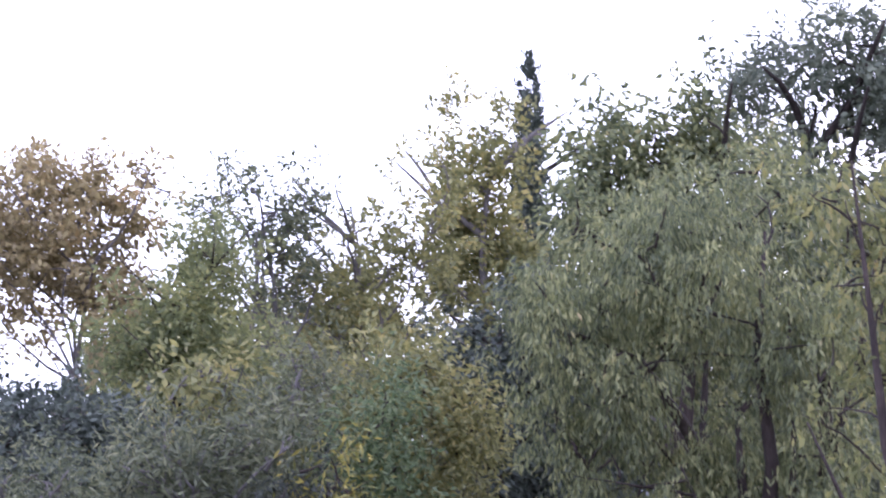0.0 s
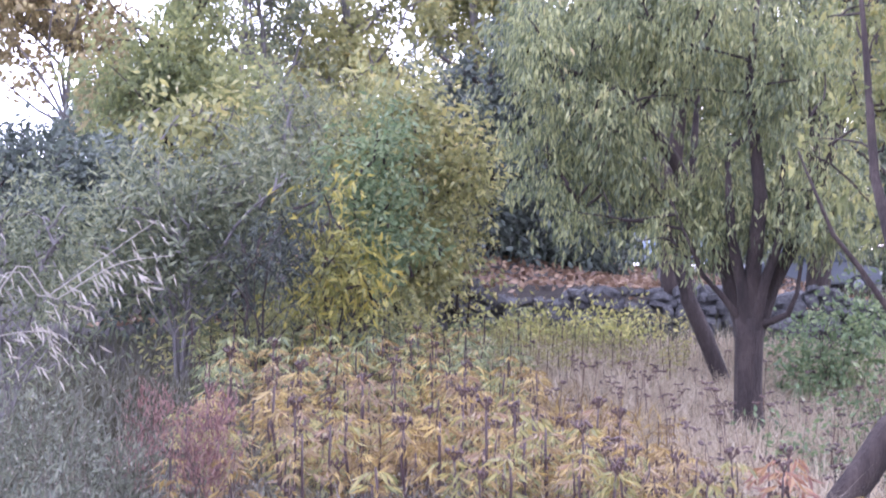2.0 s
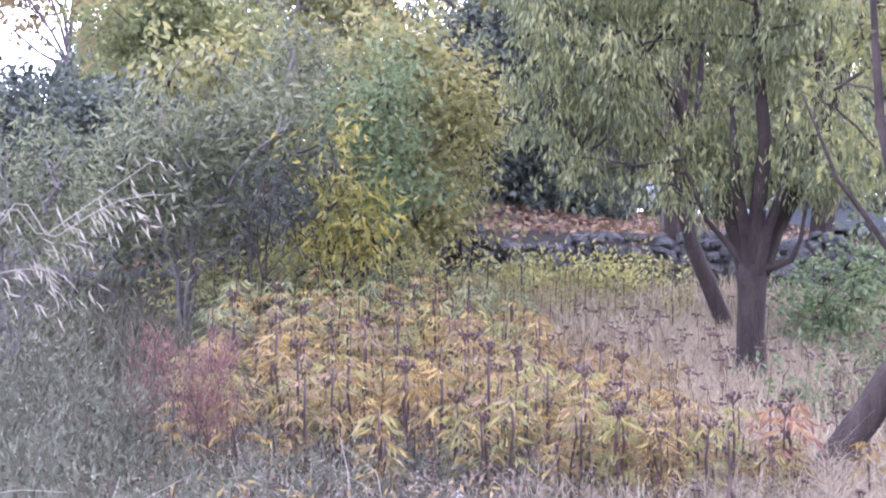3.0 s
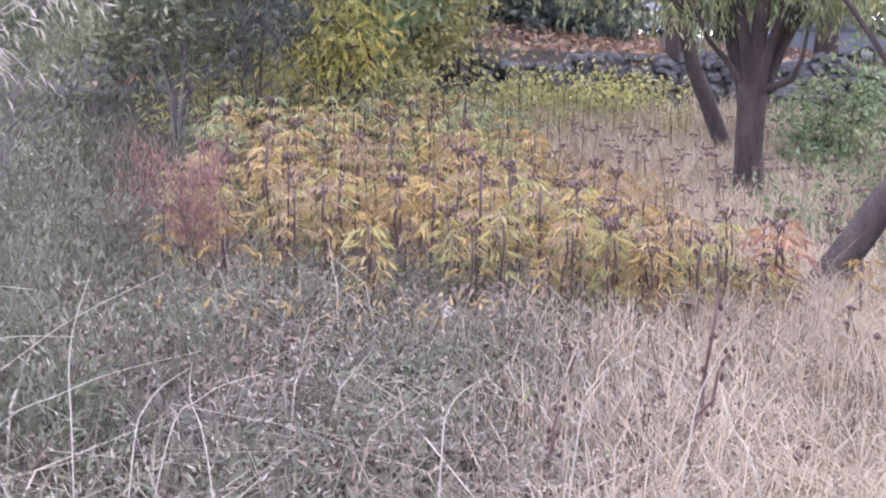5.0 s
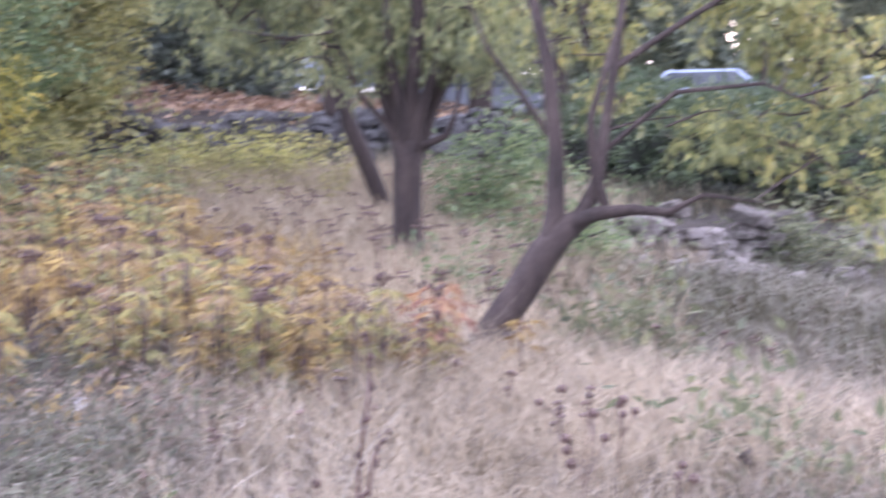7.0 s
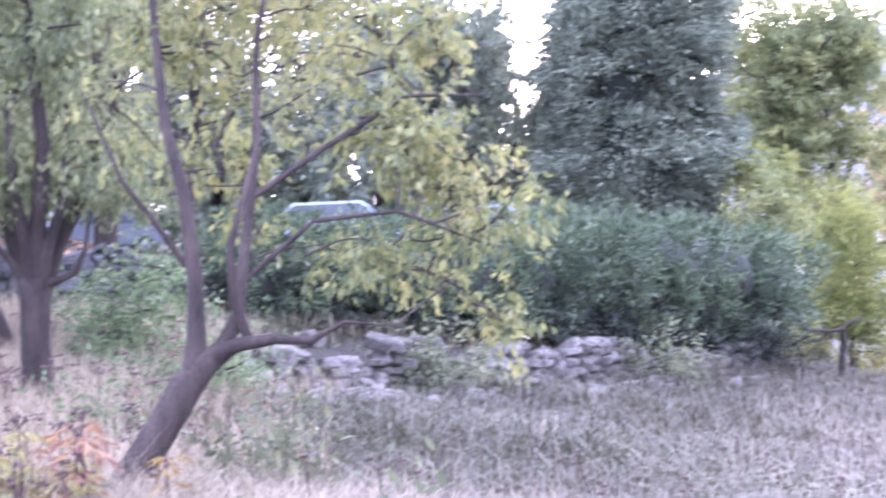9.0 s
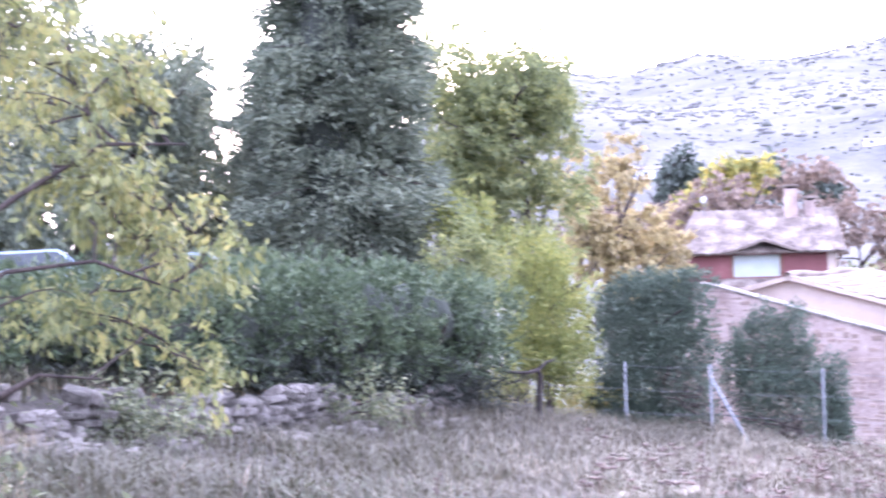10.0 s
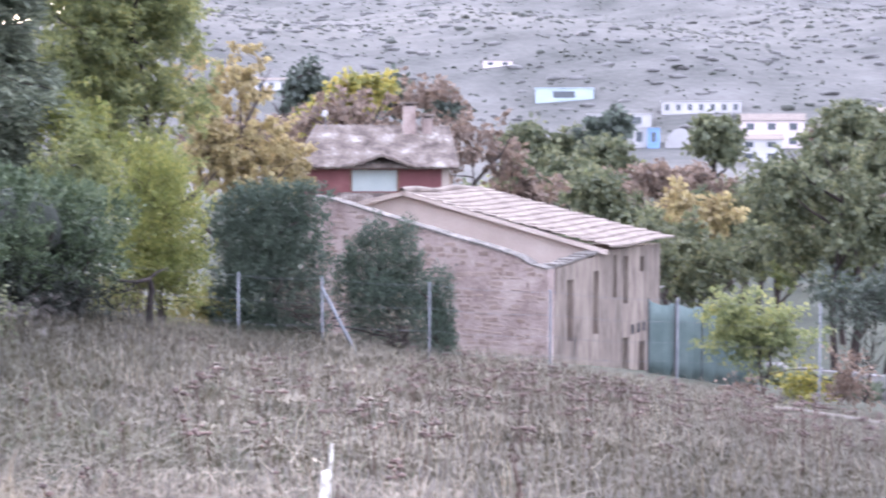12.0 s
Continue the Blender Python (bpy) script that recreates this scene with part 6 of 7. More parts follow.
# scrub dotted over the hill
bm = bmesh.new()
bmesh.ops.create_icosphere(bm, subdivisions=1, radius=1)
iv = np.array([v.co[:] for v in bm.verts])
itri = np.array([[v.index for v in f.verts] for f in bm.faces])
bm.free()
n = 5000
az = np.radians(rng.uniform(36, 74, n))
d = rng.uniform(430, 1500, n)
x, y = d * np.sin(az), d * np.cos(az)
size = rng.uniform(0.3, 0.8, n) * (0.7 + d / 1500) * np.where(rng.random(n) < 0.05, 2.2, 1.0)
V = iv[None] * (1 + 0.35 * rng.normal(size=(n, len(iv), 1))) * size[:, None, None] * np.array([1.2, 1.2, 0.8])
V = V + np.stack([x, y, height(x, y) + size * 0.25], 1)[:, None]
F = itri[None] + (np.arange(n) * len(iv))[:, None, None]
tagged(part("hill_scrub", (V.reshape(-1, 3), np.ascontiguousarray(F.reshape(-1, 3))), "scrub"), "dark scrub dotted over the stony hillside", "scrub", kind="stuff")
n = 1600
az = np.radians(rng.uniform(36, 74, n))
d = rng.uniform(430, 1500, n)
x, y = d * np.sin(az), d * np.cos(az)
size = rng.uniform(0.5, 2.2, n) * (0.7 + d / 1500)
V = iv[None] * (1 + 0.3 * rng.normal(size=(n, len(iv), 1))) * size[:, None, None] * np.array([1.4, 1.4, 0.5])
V = V + np.stack([x, y, height(x, y)], 1)[:, None]
F = itri[None] + (np.arange(n) * len(iv))[:, None, None]
tagged(part("hill_rocks", (V.reshape(-1, 3), np.ascontiguousarray(F.reshape(-1, 3))), "hill_rock"), "pale rock outcrops on the hillside", "rocks", kind="stuff")


# ---------------------------------------------------------------- foreground stalks
def ray_point(az, el, d):
    a = radians(az)
    return Vector((d * math.sin(a) - 0.04, d * math.cos(a) - 0.26, at_el(d, el) + 0.06))


def oat(pts, label, husks, seed):
    """Arching wild-oat stalk with hanging pale husks along its last part."""
    q = random.Random(seed)
    pts = [ray_point(*p) for p in pts]
    foot = pts[0] + (pts[0] - pts[1]) * 1.8 if husks <= 12 else Vector((pts[0].x - 0.45, pts[0].y - 0.05, 0))
    foot.z = ground_z(foot.x, foot.y) - 0.02
    root = thing("oat_stalk", foot, label, "grass", group="wild oat stalks")
    path = [foot] + pts
    fine = []
    ext = [path[0]] + path + [path[-1]]
    for k in range(len(path) - 1):
        p0, p1, p2, p3 = ext[k:k + 4]
        for m in range(6):
            u = m / 6
            fine.append(0.5 * (2 * p1 + (p2 - p0) * u + (2 * p0 - 5 * p1 + 4 * p2 - p3) * u * u + (3 * p1 - p0 - 3 * p2 + p3) * u ** 3))
    fine.append(path[-1])
    V, F = [], []
    m = len(fine)
    tube(V, F, [p - foot for p in fine], [0.002 - 0.0013 * k / m for k in range(m)], 5)
    part("stem", (V, F, True), "oat", root)
    C, D = [], []
    for k in range(husks):
        s = 0.45 + 0.55 * k / husks
        p = fine[min(int(s * (m - 1)), m - 1)] - foot
        for e in range(1 + k % 2):
            off = Vector((q.uniform(-0.035, 0.035), q.uniform(-0.035, 0.035), q.uniform(-0.055, 0.015)))
            C.append(p + off)
            D.append(Vector((q.uniform(0.1, 0.7), q.uniform(-0.3, 0.3), q.uniform(-1.0, -0.1))))
    if husks:
        tagged(part("husk", leaf_data(np.array(C), np.array(D), 0.027, 0.0042), "oat", root), kind="stuff")
    return root


oat([(-17.5, -3.2, 2.6), (-14.5, -0.9, 2.6), (-12.0, 0.9, 2.6), (-10.6, 1.9, 2.6)], "tall wild oat stalk with pale hanging husks", 26, 1)
oat([(-17.2, -3.0, 2.5), (-14.2, -1.0, 2.5), (-12.0, 0.3, 2.5), (-10.0, 0.6, 2.5)], "tall wild oat stalk with pale hanging husks", 26, 2)
oat([(-18.0, -3.6, 2.4), (-16.5, -2.4, 2.4), (-14.4, -2.2, 2.4), (-13.4, -3.0, 2.4)], "bent wild oat stalk with pale husks", 24, 3)
oat([(-18.5, -0.4, 2.4), (-17.0, 0.2, 2.4), (-16.4, 1.6, 2.4)], "tall wild oat stalk with pale hanging husks", 14, 4)
for k, (a0, e0, a1, e1) in enumerate(((-17.5, -16.5, -9.3, -9.8), (-16.5, -17.0, -8.0, -12.6), (-17.5, -14.0, -12.5, -12.0), (-18.0, -12.0, -13.8, -10.3), (-10.5, -17.5, -8.4, -13.2), (-9.4, -17.0, -5.6, -13.4),
                                       (-12.5, -17.0, -11.9, -9.8), (-7.5, -17.5, -8.3, -13.0), (6.0, -16.5, 8.2, -12.4), (10.0, -17.0, 12.6, -10.5), (1.0, -17.5, 2.4, -13.6), (13.0, -18, 11.2, -13.5))):
    mid = ((a0 + a1) / 2 - 0.4, (e0 + e1) / 2 + 0.9)
    oat([(a0, e0, 3.0), (*mid, 3.2), (a1, e1, 3.4)], "long pale bent dry grass stalk", 10 if k % 3 == 2 else 0, 20 + k)

# ---------------------------------------------------------------- grasses
def blades(name, xy, h, w, lean, mat, label, category="grass", bow=0.35):
    """Grass as one sheet of bent blades standing on the ground."""
    n = len(xy)
    z = height(xy[:, 0], xy[:, 1])
    P0 = np.column_stack([xy, z - 0.02])
    a = rng.random(n) * 2 * np.pi
    h = h * (0.55 + 0.75 * rng.random(n))
    k = lean * (0.4 + rng.random(n))
    dx, dy = np.cos(a), np.sin(a)
    side = np.column_stack([-dy, dx, np.zeros(n)]) * (w * (0.6 + 0.8 * rng.random(n)))[:, None]
    mid = P0 + np.column_stack([dx * h * k * 0.35, dy * h * k * 0.35, h * 0.6])
    tip = P0 + np.column_stack([dx * h * k * (0.9 + bow), dy * h * k * (0.9 + bow), h * (1 - 0.25 * k)])
    V = np.stack([P0 - side, P0 + side, mid + side * 0.8, tip, mid - side * 0.8], 1).reshape(-1, 3)
    o = np.arange(n)[:, None] * 5
    quads = (o + np.array([[0, 1, 2, 4]])).tolist()
    tris = (o + np.array([[4, 2, 3]])).tolist()
    ob = part(name, (V, quads + tris), mat)
    return tagged(ob, label, category, kind="stuff")


def scatter(n, az0, az1, d0, d1, power=1.0):
    az = np.radians(az0 + (az1 - az0) * rng.random(n))
    d = np.sqrt(d0 ** 2 + (d1 ** 2 - d0 ** 2) * rng.random(n) ** power)
    return np.column_stack([d * np.sin(az), d * np.cos(az)])


def patchy(xy, scale, keep, seed=0.0):
    v = np.array([noise.noise((x * scale, y * scale, seed)) for x, y in xy])
    return xy[v > keep]


def feathered(xy, az0, az1, fade, seed=0.0):
    """Thin a patch out towards its two sides with a ragged edge."""
    az = np.degrees(np.arctan2(xy[:, 0], xy[:, 1]))
    v = np.array([noise.noise((x * 0.45, y * 0.45, seed)) for x, y in xy])
    edge = np.minimum(az - az0, az1 - az) / fade
    return xy[rng.random(len(xy)) < np.clip(edge + 0.9 * v - 0.15, 0, 1)]


blades("meadow_grass", scatter(9000, 62, 350, 1.0, 6.0), 0.35, 0.003, 0.9, "grass_dry", "grey-brown dry meadow grass")
blades("meadow_grass", scatter(36000, -22, 75, 2.6, 9.5), 0.4, 0.003, 0.8, "grass_dry", "grey-brown dry meadow grass")
blades("pale_grass", patchy(feathered(scatter(15000, 0, 39, 3.2, 8.5), 0, 39, 7), 0.35, -0.1), 0.45, 0.003, 0.6, "straw", "pale straw-coloured dry grass")
blades("pale_grass", feathered(scatter(8000, 6, 27, 3.6, 9.5), 6, 27, 6, 12), 0.42, 0.003, 0.8, "straw", "pale straw-coloured dry grass")
blades("olive_weeds", patchy(feathered(scatter(9500, -26, 8, 2.8, 11), -26, 8, 7, 2), 0.5, 0.0, 4), 0.42, 0.004, 0.7, "grass_green", "low olive-green weeds and grass", "weeds")
blades("pale_grass", patchy(feathered(scatter(28000, 0, 23, 8.8, 19), 0, 23, 5, 3), 0.3, -0.5, 2), 0.38, 0.005, 0.5, "straw", "pale standing straw round the trees")
def off_wall(xy, reach=1.5):
    """Leaves the foot of the lower wall clear of tall grass."""
    s, d, ln = behind(xy[:, 0], xy[:, 1], WALL_B)
    return xy[~((s > -0.5) & (s < 9.0 + 1.5 * np.sin(xy[:, 0] * 5)) & (d < 0.6) & (d > -reach * (0.6 + 0.4 * np.sin(s * 1.3))))]


blades("field_grass", off_wall(scatter(72000, 15, 80, 7.5, 40, 0.85)), 0.42, 0.006, 1.1, "grass_field", "grey-brown dry grass of the sloping field")
blades("pale_grass", off_wall(patchy(scatter(16000, 18, 80, 9, 36), 0.35, 0.12, 3)), 0.45, 0.006, 0.5, "grass_pale", "tufts of pale straw in the field")
blades("terrace_grass", scatter(12000, -20, 18, 15, 21), 0.2, 0.008, 0.6, "grass_green", "rough grass below the terrace wall")


blades("olive_weeds", feathered(scatter(10000, -25, -1, 7, 16), -25, -1, 8, 5), 0.45, 0.006, 0.7, "grass_green", "rough grey-green weeds at the edge of the thicket", "weeds")
blades("brown_weeds", scatter(7500, -14, 8, 6.8, 13), 0.32, 0.006, 0.9, "grass_field", "brown withered undergrowth among the elders", "weeds")
xy = patchy(scatter(2600, -20, 12, 3.4, 9), 0.6, -0.05, 9)
C = np.column_stack([xy, height(xy[:, 0], xy[:, 1]) + 0.15 + 0.3 * rng.random(len(xy))])
tagged(part("seed_fluff", leaf_data(C, rng.normal(size=(len(xy), 3)), 0.016, 0.009), "oat"), "pale specks of seed fluff among the dry grass", "seeds", kind="stuff")


u = rng.random(1500)
off = rng.uniform(0.15, 1.3, 1500)
wx, wy = WALL_B[1][0] - WALL_B[0][0], WALL_B[1][1] - WALL_B[0][1]
wn_ = math.hypot(wx, wy)
xy = np.column_stack([WALL_B[0][0] + wx * u + off * wy / wn_, WALL_B[0][1] + wy * u - off * wx / wn_])
blades("wall_grass", patchy(xy, 0.7, -0.2, 8), 0.22, 0.007, 0.6, "grass_field", "dry grass growing against the lower wall")
blades("slope_weeds", off_wall(patchy(feathered(scatter(13000, 8, 50, 10, 24), 8, 50, 14, 4), 0.35, -0.1, 6)), 0.4, 0.008, 0.7, "grass_green", "grey-green weeds on the slope below the wall", "weeds")
n = 4500
xy = np.column_stack([rng.uniform(7, 21, n), rng.uniform(18, 29, n)])
s_, d_, _ = behind(xy[:, 0], xy[:, 1], WALL_B)
xy = xy[(d_ > 0.4) & (d_ < 8)]
n = len(xy)
C = np.column_stack([xy, height(xy[:, 0], xy[:, 1]) + 0.03 * rng.random(n)])
D = rng.normal(size=(n, 3))
D[:, 2] *= 0.35
tagged(part("fallen_leaves", leaf_data(C, D, 0.12, 0.08), "leaf_litter"), "brown fallen leaves on the terrace under the hedge", "leaves", kind="stuff")

blades("weed_tangle", feathered(scatter(8000, -10, 10, 9.5, 14.5), -10, 10, 6, 7), 0.5, 0.008, 1.0, "leaf_elder4", "yellow-brown weeds growing behind the elders", "weeds")
blades("olive_weeds", patchy(feathered(scatter(12000, -26, 14, 2.6, 7.5), -26, 14, 14, 8), 0.7, -0.05, 11), 0.42, 0.004, 0.9, "grass_green", "olive-brown weeds in the dry meadow", "weeds")
blades("slope_weeds", patchy(feathered(scatter(11000, 18, 46, 5.5, 15), 18, 46, 10, 13), 0.4, -0.15, 14), 0.38, 0.006, 0.9, "grass_green", "grey-green weeds low on the slope", "weeds")
blades("pale_stalks", scatter(1500, -22, 65, 3.0, 9), 0.6, 0.0022, 1.0, "grass_pale", "long pale bleached grass stalks")


# low leafy undergrowth between the grass blades
def undergrowth(n, az0, az1, d0, d1, top, length, width, mat, label, seed, keep=-0.1):
    xy = patchy(feathered(scatter(n, az0, az1, d0, d1), az0, az1, 5, seed), 0.8, keep, seed + 3.0)
    m = len(xy)
    C = np.column_stack([xy, height(xy[:, 0], xy[:, 1]) + top * rng.random(m) ** 0.8])
    D = rng.normal(size=(m, 3))
    D[:, 2] += 0.5
    tagged(part("undergrowth", leaf_data(C, D, length * (0.6 + 0.8 * rng.random(m)), width), mat), label, "weeds", kind="stuff")


undergrowth(16000, -22, 6, 3.0, 8.2, 0.42, 0.055, 0.011, "weed_grey", "grey-green leafy undergrowth in the dry meadow", 21)
undergrowth(9000, -20, 9, 3.0, 8.0, 0.4, 0.045, 0.012, "leaf_rust", "withered brown leaves among the meadow grass", 22, 0.05)
undergrowth(2600, -20, 12, 3.0, 7.5, 0.34, 0.06, 0.016, "leaf_green", "fresh green shoots among the meadow grass", 23, 0.3)
undergrowth(1500, -12, 6, 3.2, 7.5, 0.4, 0.07, 0.018, "leaf_elder", "yellow leaves low in the meadow grass", 24, 0.32)
undergrowth(5000, -22, 14, 3.0, 7.0, 0.45, 0.03, 0.007, "oat", "pale husks caught in the meadow grass", 25, 0.0)
undergrowth(9000, 16, 52, 6.5, 18, 0.34, 0.07, 0.016, "weed_grey", "grey-green leafy weeds on the slope", 26, 0.1)
blades("bent_straw", scatter(150, -20, 20, 2.9, 5.2), 0.55, 0.0042, 1.7, "grass_pale", "thick bent straw stalks lying in the grass")

# thistles with dark round heads
for az, d, h, heads in ((18.6, 5.6, 0.62, 6), (19.6, 6.2, 0.55, 4), (17.4, 6.6, 0.5, 3), (8.6, 5.6, 0.34, 1), (21.8, 5.4, 0.5, 3), (14.2, 5.0, 0.36, 2)):
    base = spot(az, d, -0.02)
    root = thing("thistle", base, "dry thistle with dark round seed heads", "plant", group="thistles")
    q = random.Random(int(az * 10))
    V, F = [], []
    tube(V, F, curve_pts((0, 0, 0), (0.03, 0.02, h), 0.04, 6, int(az)), [0.005, 0.005, 0.004, 0.004, 0.003, 0.002], 5)
    spots = [Vector((0.03, 0.02, h))]
    for k in range(heads - 1):
        b0 = Vector((0.02, 0.01, h * q.uniform(0.5, 0.85)))
        a = q.uniform(0, 6.28)
        e = b0 + Vector((math.cos(a) * 0.09, math.sin(a) * 0.09, q.uniform(0.05, 0.14)))
        tube(V, F, [b0, b0.lerp(e, 0.5) + Vector((0, 0, -0.01)), e], [0.003, 0.003, 0.002], 4)
        spots.append(e)
    part("stem", (V, F, True), "seed", root)
    for e in spots:
        V, F = [], []
        r0 = q.uniform(0.014, 0.02)
        tube(V, F, [e + Vector((0, 0, r0 * f)) for f in (-1.0, -0.6, 0.1, 0.7, 1.1)], [r0 * f for f in (0.3, 0.9, 1.0, 0.7, 0.25)], 8)
        for k in range(14):
            a, u = k * 2.4, -0.8 + 1.7 * k / 14
            o = Vector((math.cos(a), math.sin(a), u * 0.8)).normalized()
            tube(V, F, [e + o * r0 * 0.8, e + o * r0 * 1.5], [0.002, 0.0005], 3)
        part("seed_head", (V, F), "seed", root)

# clump of white thistledown
down = thing("thistledown", spot(0.4, 6.4, -0.02), "white tuft of thistledown on a dry stem", "plant")
V, F = [], []
tube(V, F, curve_pts((0, 0, 0), (0, 0, 0.44), 0.05, 5, 3), [0.004, 0.004, 0.003, 0.003, 0.002], 5)
part("stem", (V, F, True), "seed", down)
C = np.array((0, 0, 0.45)) + rng.normal(size=(45, 3)) * 0.012
tagged(part("tuft", leaf_data(C, rng.normal(size=(45, 3)), 0.02, 0.004), "white", down), kind="stuff")

# tall bushy weeds with white fluff at the edge of the thicket
q = random.Random(88)
for k in range(26):
    az, d = q.uniform(-19.5, -9.8), q.uniform(4.6, 9.6)
    h = (0.55 + 0.45 * min(1.0, (d - 4.6) / 4.0)) * q.uniform(0.7, 1.1) * (1.1 if az < -13 else 0.72)
    base = spot(az, d, -0.02)
    root = thing("bushy_weed", base, "grey-green bushy weed with dry stems and pale fluff", "weed", group="weeds at the thicket edge")
    C, D, FC = [], [], []
    for m in range(9):
        a, r0 = q.uniform(0, 6.28), q.uniform(0.05, 0.32)
        tip = Vector((math.cos(a) * r0, math.sin(a) * r0, h * q.uniform(0.65, 1.05)))
        pts = curve_pts((math.cos(a) * 0.04, math.sin(a) * 0.04, -0.03), tip, 0.08, 7, k * 20 + m)
        V, F = [], []
        tube(V, F, pts, [0.004, 0.004, 0.0035, 0.003, 0.003, 0.002, 0.0015], 4)
        part("stem", (V, F), "grass_dry", root)
        for p in pts[1:]:
            for _ in range(12):
                off = Vector((q.gauss(0, 0.05), q.gauss(0, 0.05), q.gauss(0, 0.06)))
                C.append(p + off)
                D.append(off * 8 + Vector((q.uniform(-0.5, 0.5), q.uniform(-0.5, 0.5), 0.5)))
            if q.random() < 0.35:
                FC.append(p + Vector((q.gauss(0, 0.06), q.gauss(0, 0.06), q.gauss(0, 0.03))))
    part("foliage", leaf_data(np.array(C), np.array(D), 0.05, 0.011), "weed_grey", root)
    tagged(part("fluff", leaf_data(np.array(FC), rng.normal(size=(len(FC), 3)), 0.016, 0.013), "oat", root, "pale seed fluff"), kind="stuff")

# ---------------------------------------------------------------- dwarf elder patch
def elder_mesh(seed, h, leaf_len):
    """Upright stem with whorls of long drooping leaflets; returns stem, leaf and seed-head data."""
    q = random.Random(seed)
    V, F = [], []
    top = Vector((q.uniform(-0.08, 0.08), q.uniform(-0.08, 0.08), h))
    tube(V, F, curve_pts((0, 0, -0.05), top, 0.03, 5, seed), [0.01, 0.0095, 0.009, 0.008, 0.006], 5)
    C, D, Ls = [], [], []
    for k in range(4):
        s = (0.56, 0.7, 0.85, 0.96)[k]
        if k == 0 and q.random() < 0.5:
            continue
        p = top * s
        a0 = q.uniform(0, 3.14)
        for side in range(2 if k < 3 else 3):
            a = a0 + side * (3.14 if k < 3 else 2.09) + q.uniform(-0.3, 0.3)
            ax, sd = Vector((math.cos(a), math.sin(a), 0)), Vector((-math.sin(a), math.cos(a), 0))
            reach = leaf_len * q.uniform(1.0, 1.5) * (1.2 - 0.35 * s)
            for m in range(7):
                u = 0.3 + 0.7 * (m // 2) / 3
                C.append(p + ax * reach * u + Vector((0, 0, reach * (0.45 * u - 0.6 * u * u))))
                sw = 0 if m == 6 else (1 if m % 2 else -1)
                D.append(ax * q.uniform(0.5, 0.9) + sd * sw * q.uniform(0.5, 0.9) + Vector((0, 0, -q.uniform(0.3, 1.0))))
                Ls.append(leaf_len * q.uniform(0.75, 1.15))
    leaf = leaf_data(np.array(C), np.array(D), np.array(Ls), np.array(Ls) * 0.18, 0.5)
    SV, SF = [], []
    for k in range(9):
        a = k * 0.7 + q.uniform(0, 0.3)
        r = q.uniform(0.01, 0.055)
        e = top + Vector((math.cos(a) * r, math.sin(a) * r, q.uniform(0.02, 0.05)))
        tube(SV, SF, [top - Vector((0, 0, 0.02)), e], [0.003, 0.003], 4)
        tube(SV, SF, [e - Vector((0, 0, 0.012)), e, e + Vector((0, 0, 0.012))], [0.004, 0.011, 0.004], 5)
    return (V, F, True), leaf, (SV, SF, False)


def elder_kinds(hues, h0, h1, L):
    out = []
    for k in range(8):
        stem, leaf, seed = elder_mesh(100 + k + int(h0 * 50), h0 + (h1 - h0) * k / 7, L)
        ms = [mesh_from("stem", *stem), mesh_from("leaves", *leaf), mesh_from("seed_head", *seed)]
        for me, mat in zip(ms, ("elder_stem", hues[k % len(hues)], "seed")):
            me.materials.append(M[mat])
        out.append(ms)
    return out


def elder_plant(ms, x, y, scale, label, with_seed, r):
    root = thing("elder_plant", (x, y, ground_z(x, y)), label, "plant", group="dwarf elder patch", turn=r.uniform(0, 360))
    root.scale = (scale, scale, scale)
    part("stem", ms[0], "elder_stem", root)
    part("leaves", ms[1], "leaf_elder", root)
    if with_seed:
        part("seed_head", ms[2], "seed", root)
    return root


near_kinds = elder_kinds(("leaf_elder", "leaf_elder4", "leaf_elder2", "leaf_elder2", "leaf_elder4", "leaf_elder2", "leaf_elder3", "leaf_elder"), 0.5, 0.84, 0.095)
r = random.Random(11)
made = 0
while made < 285:
    az = -10.5 + 24.0 * r.random() ** 0.9
    if az > 7 and r.random() < 0.45 or az < -7 and r.random() < 0.4:
        continue
    lo = 7.9 if az < -5 else 7.35 if az < 9 else 7.9
    hi = 14.0 - 0.72 * az if az > 0 else 15.0 - 0.6 * max(0, -az - 4)
    hi = max(hi, lo + 0.6)
    d = lo + (hi - lo) * r.random()
    x, y = d * math.sin(radians(az)), d * math.cos(radians(az))
    elder_plant(near_kinds[r.randrange(8)], x, y, r.uniform(0.75, 1.15) * (1.0 if az < 2 else 1.0 - 0.035 * (az - 2)), "dwarf elder with yellow drooping leaves and a dark stem", r.random() < 0.4, r)
    made += 1

# the back of the patch, too far to tell plant from plant
back_kinds = [elder_mesh(300 + k, 0.62 + 0.05 * k, 0.105) for k in range(6)]


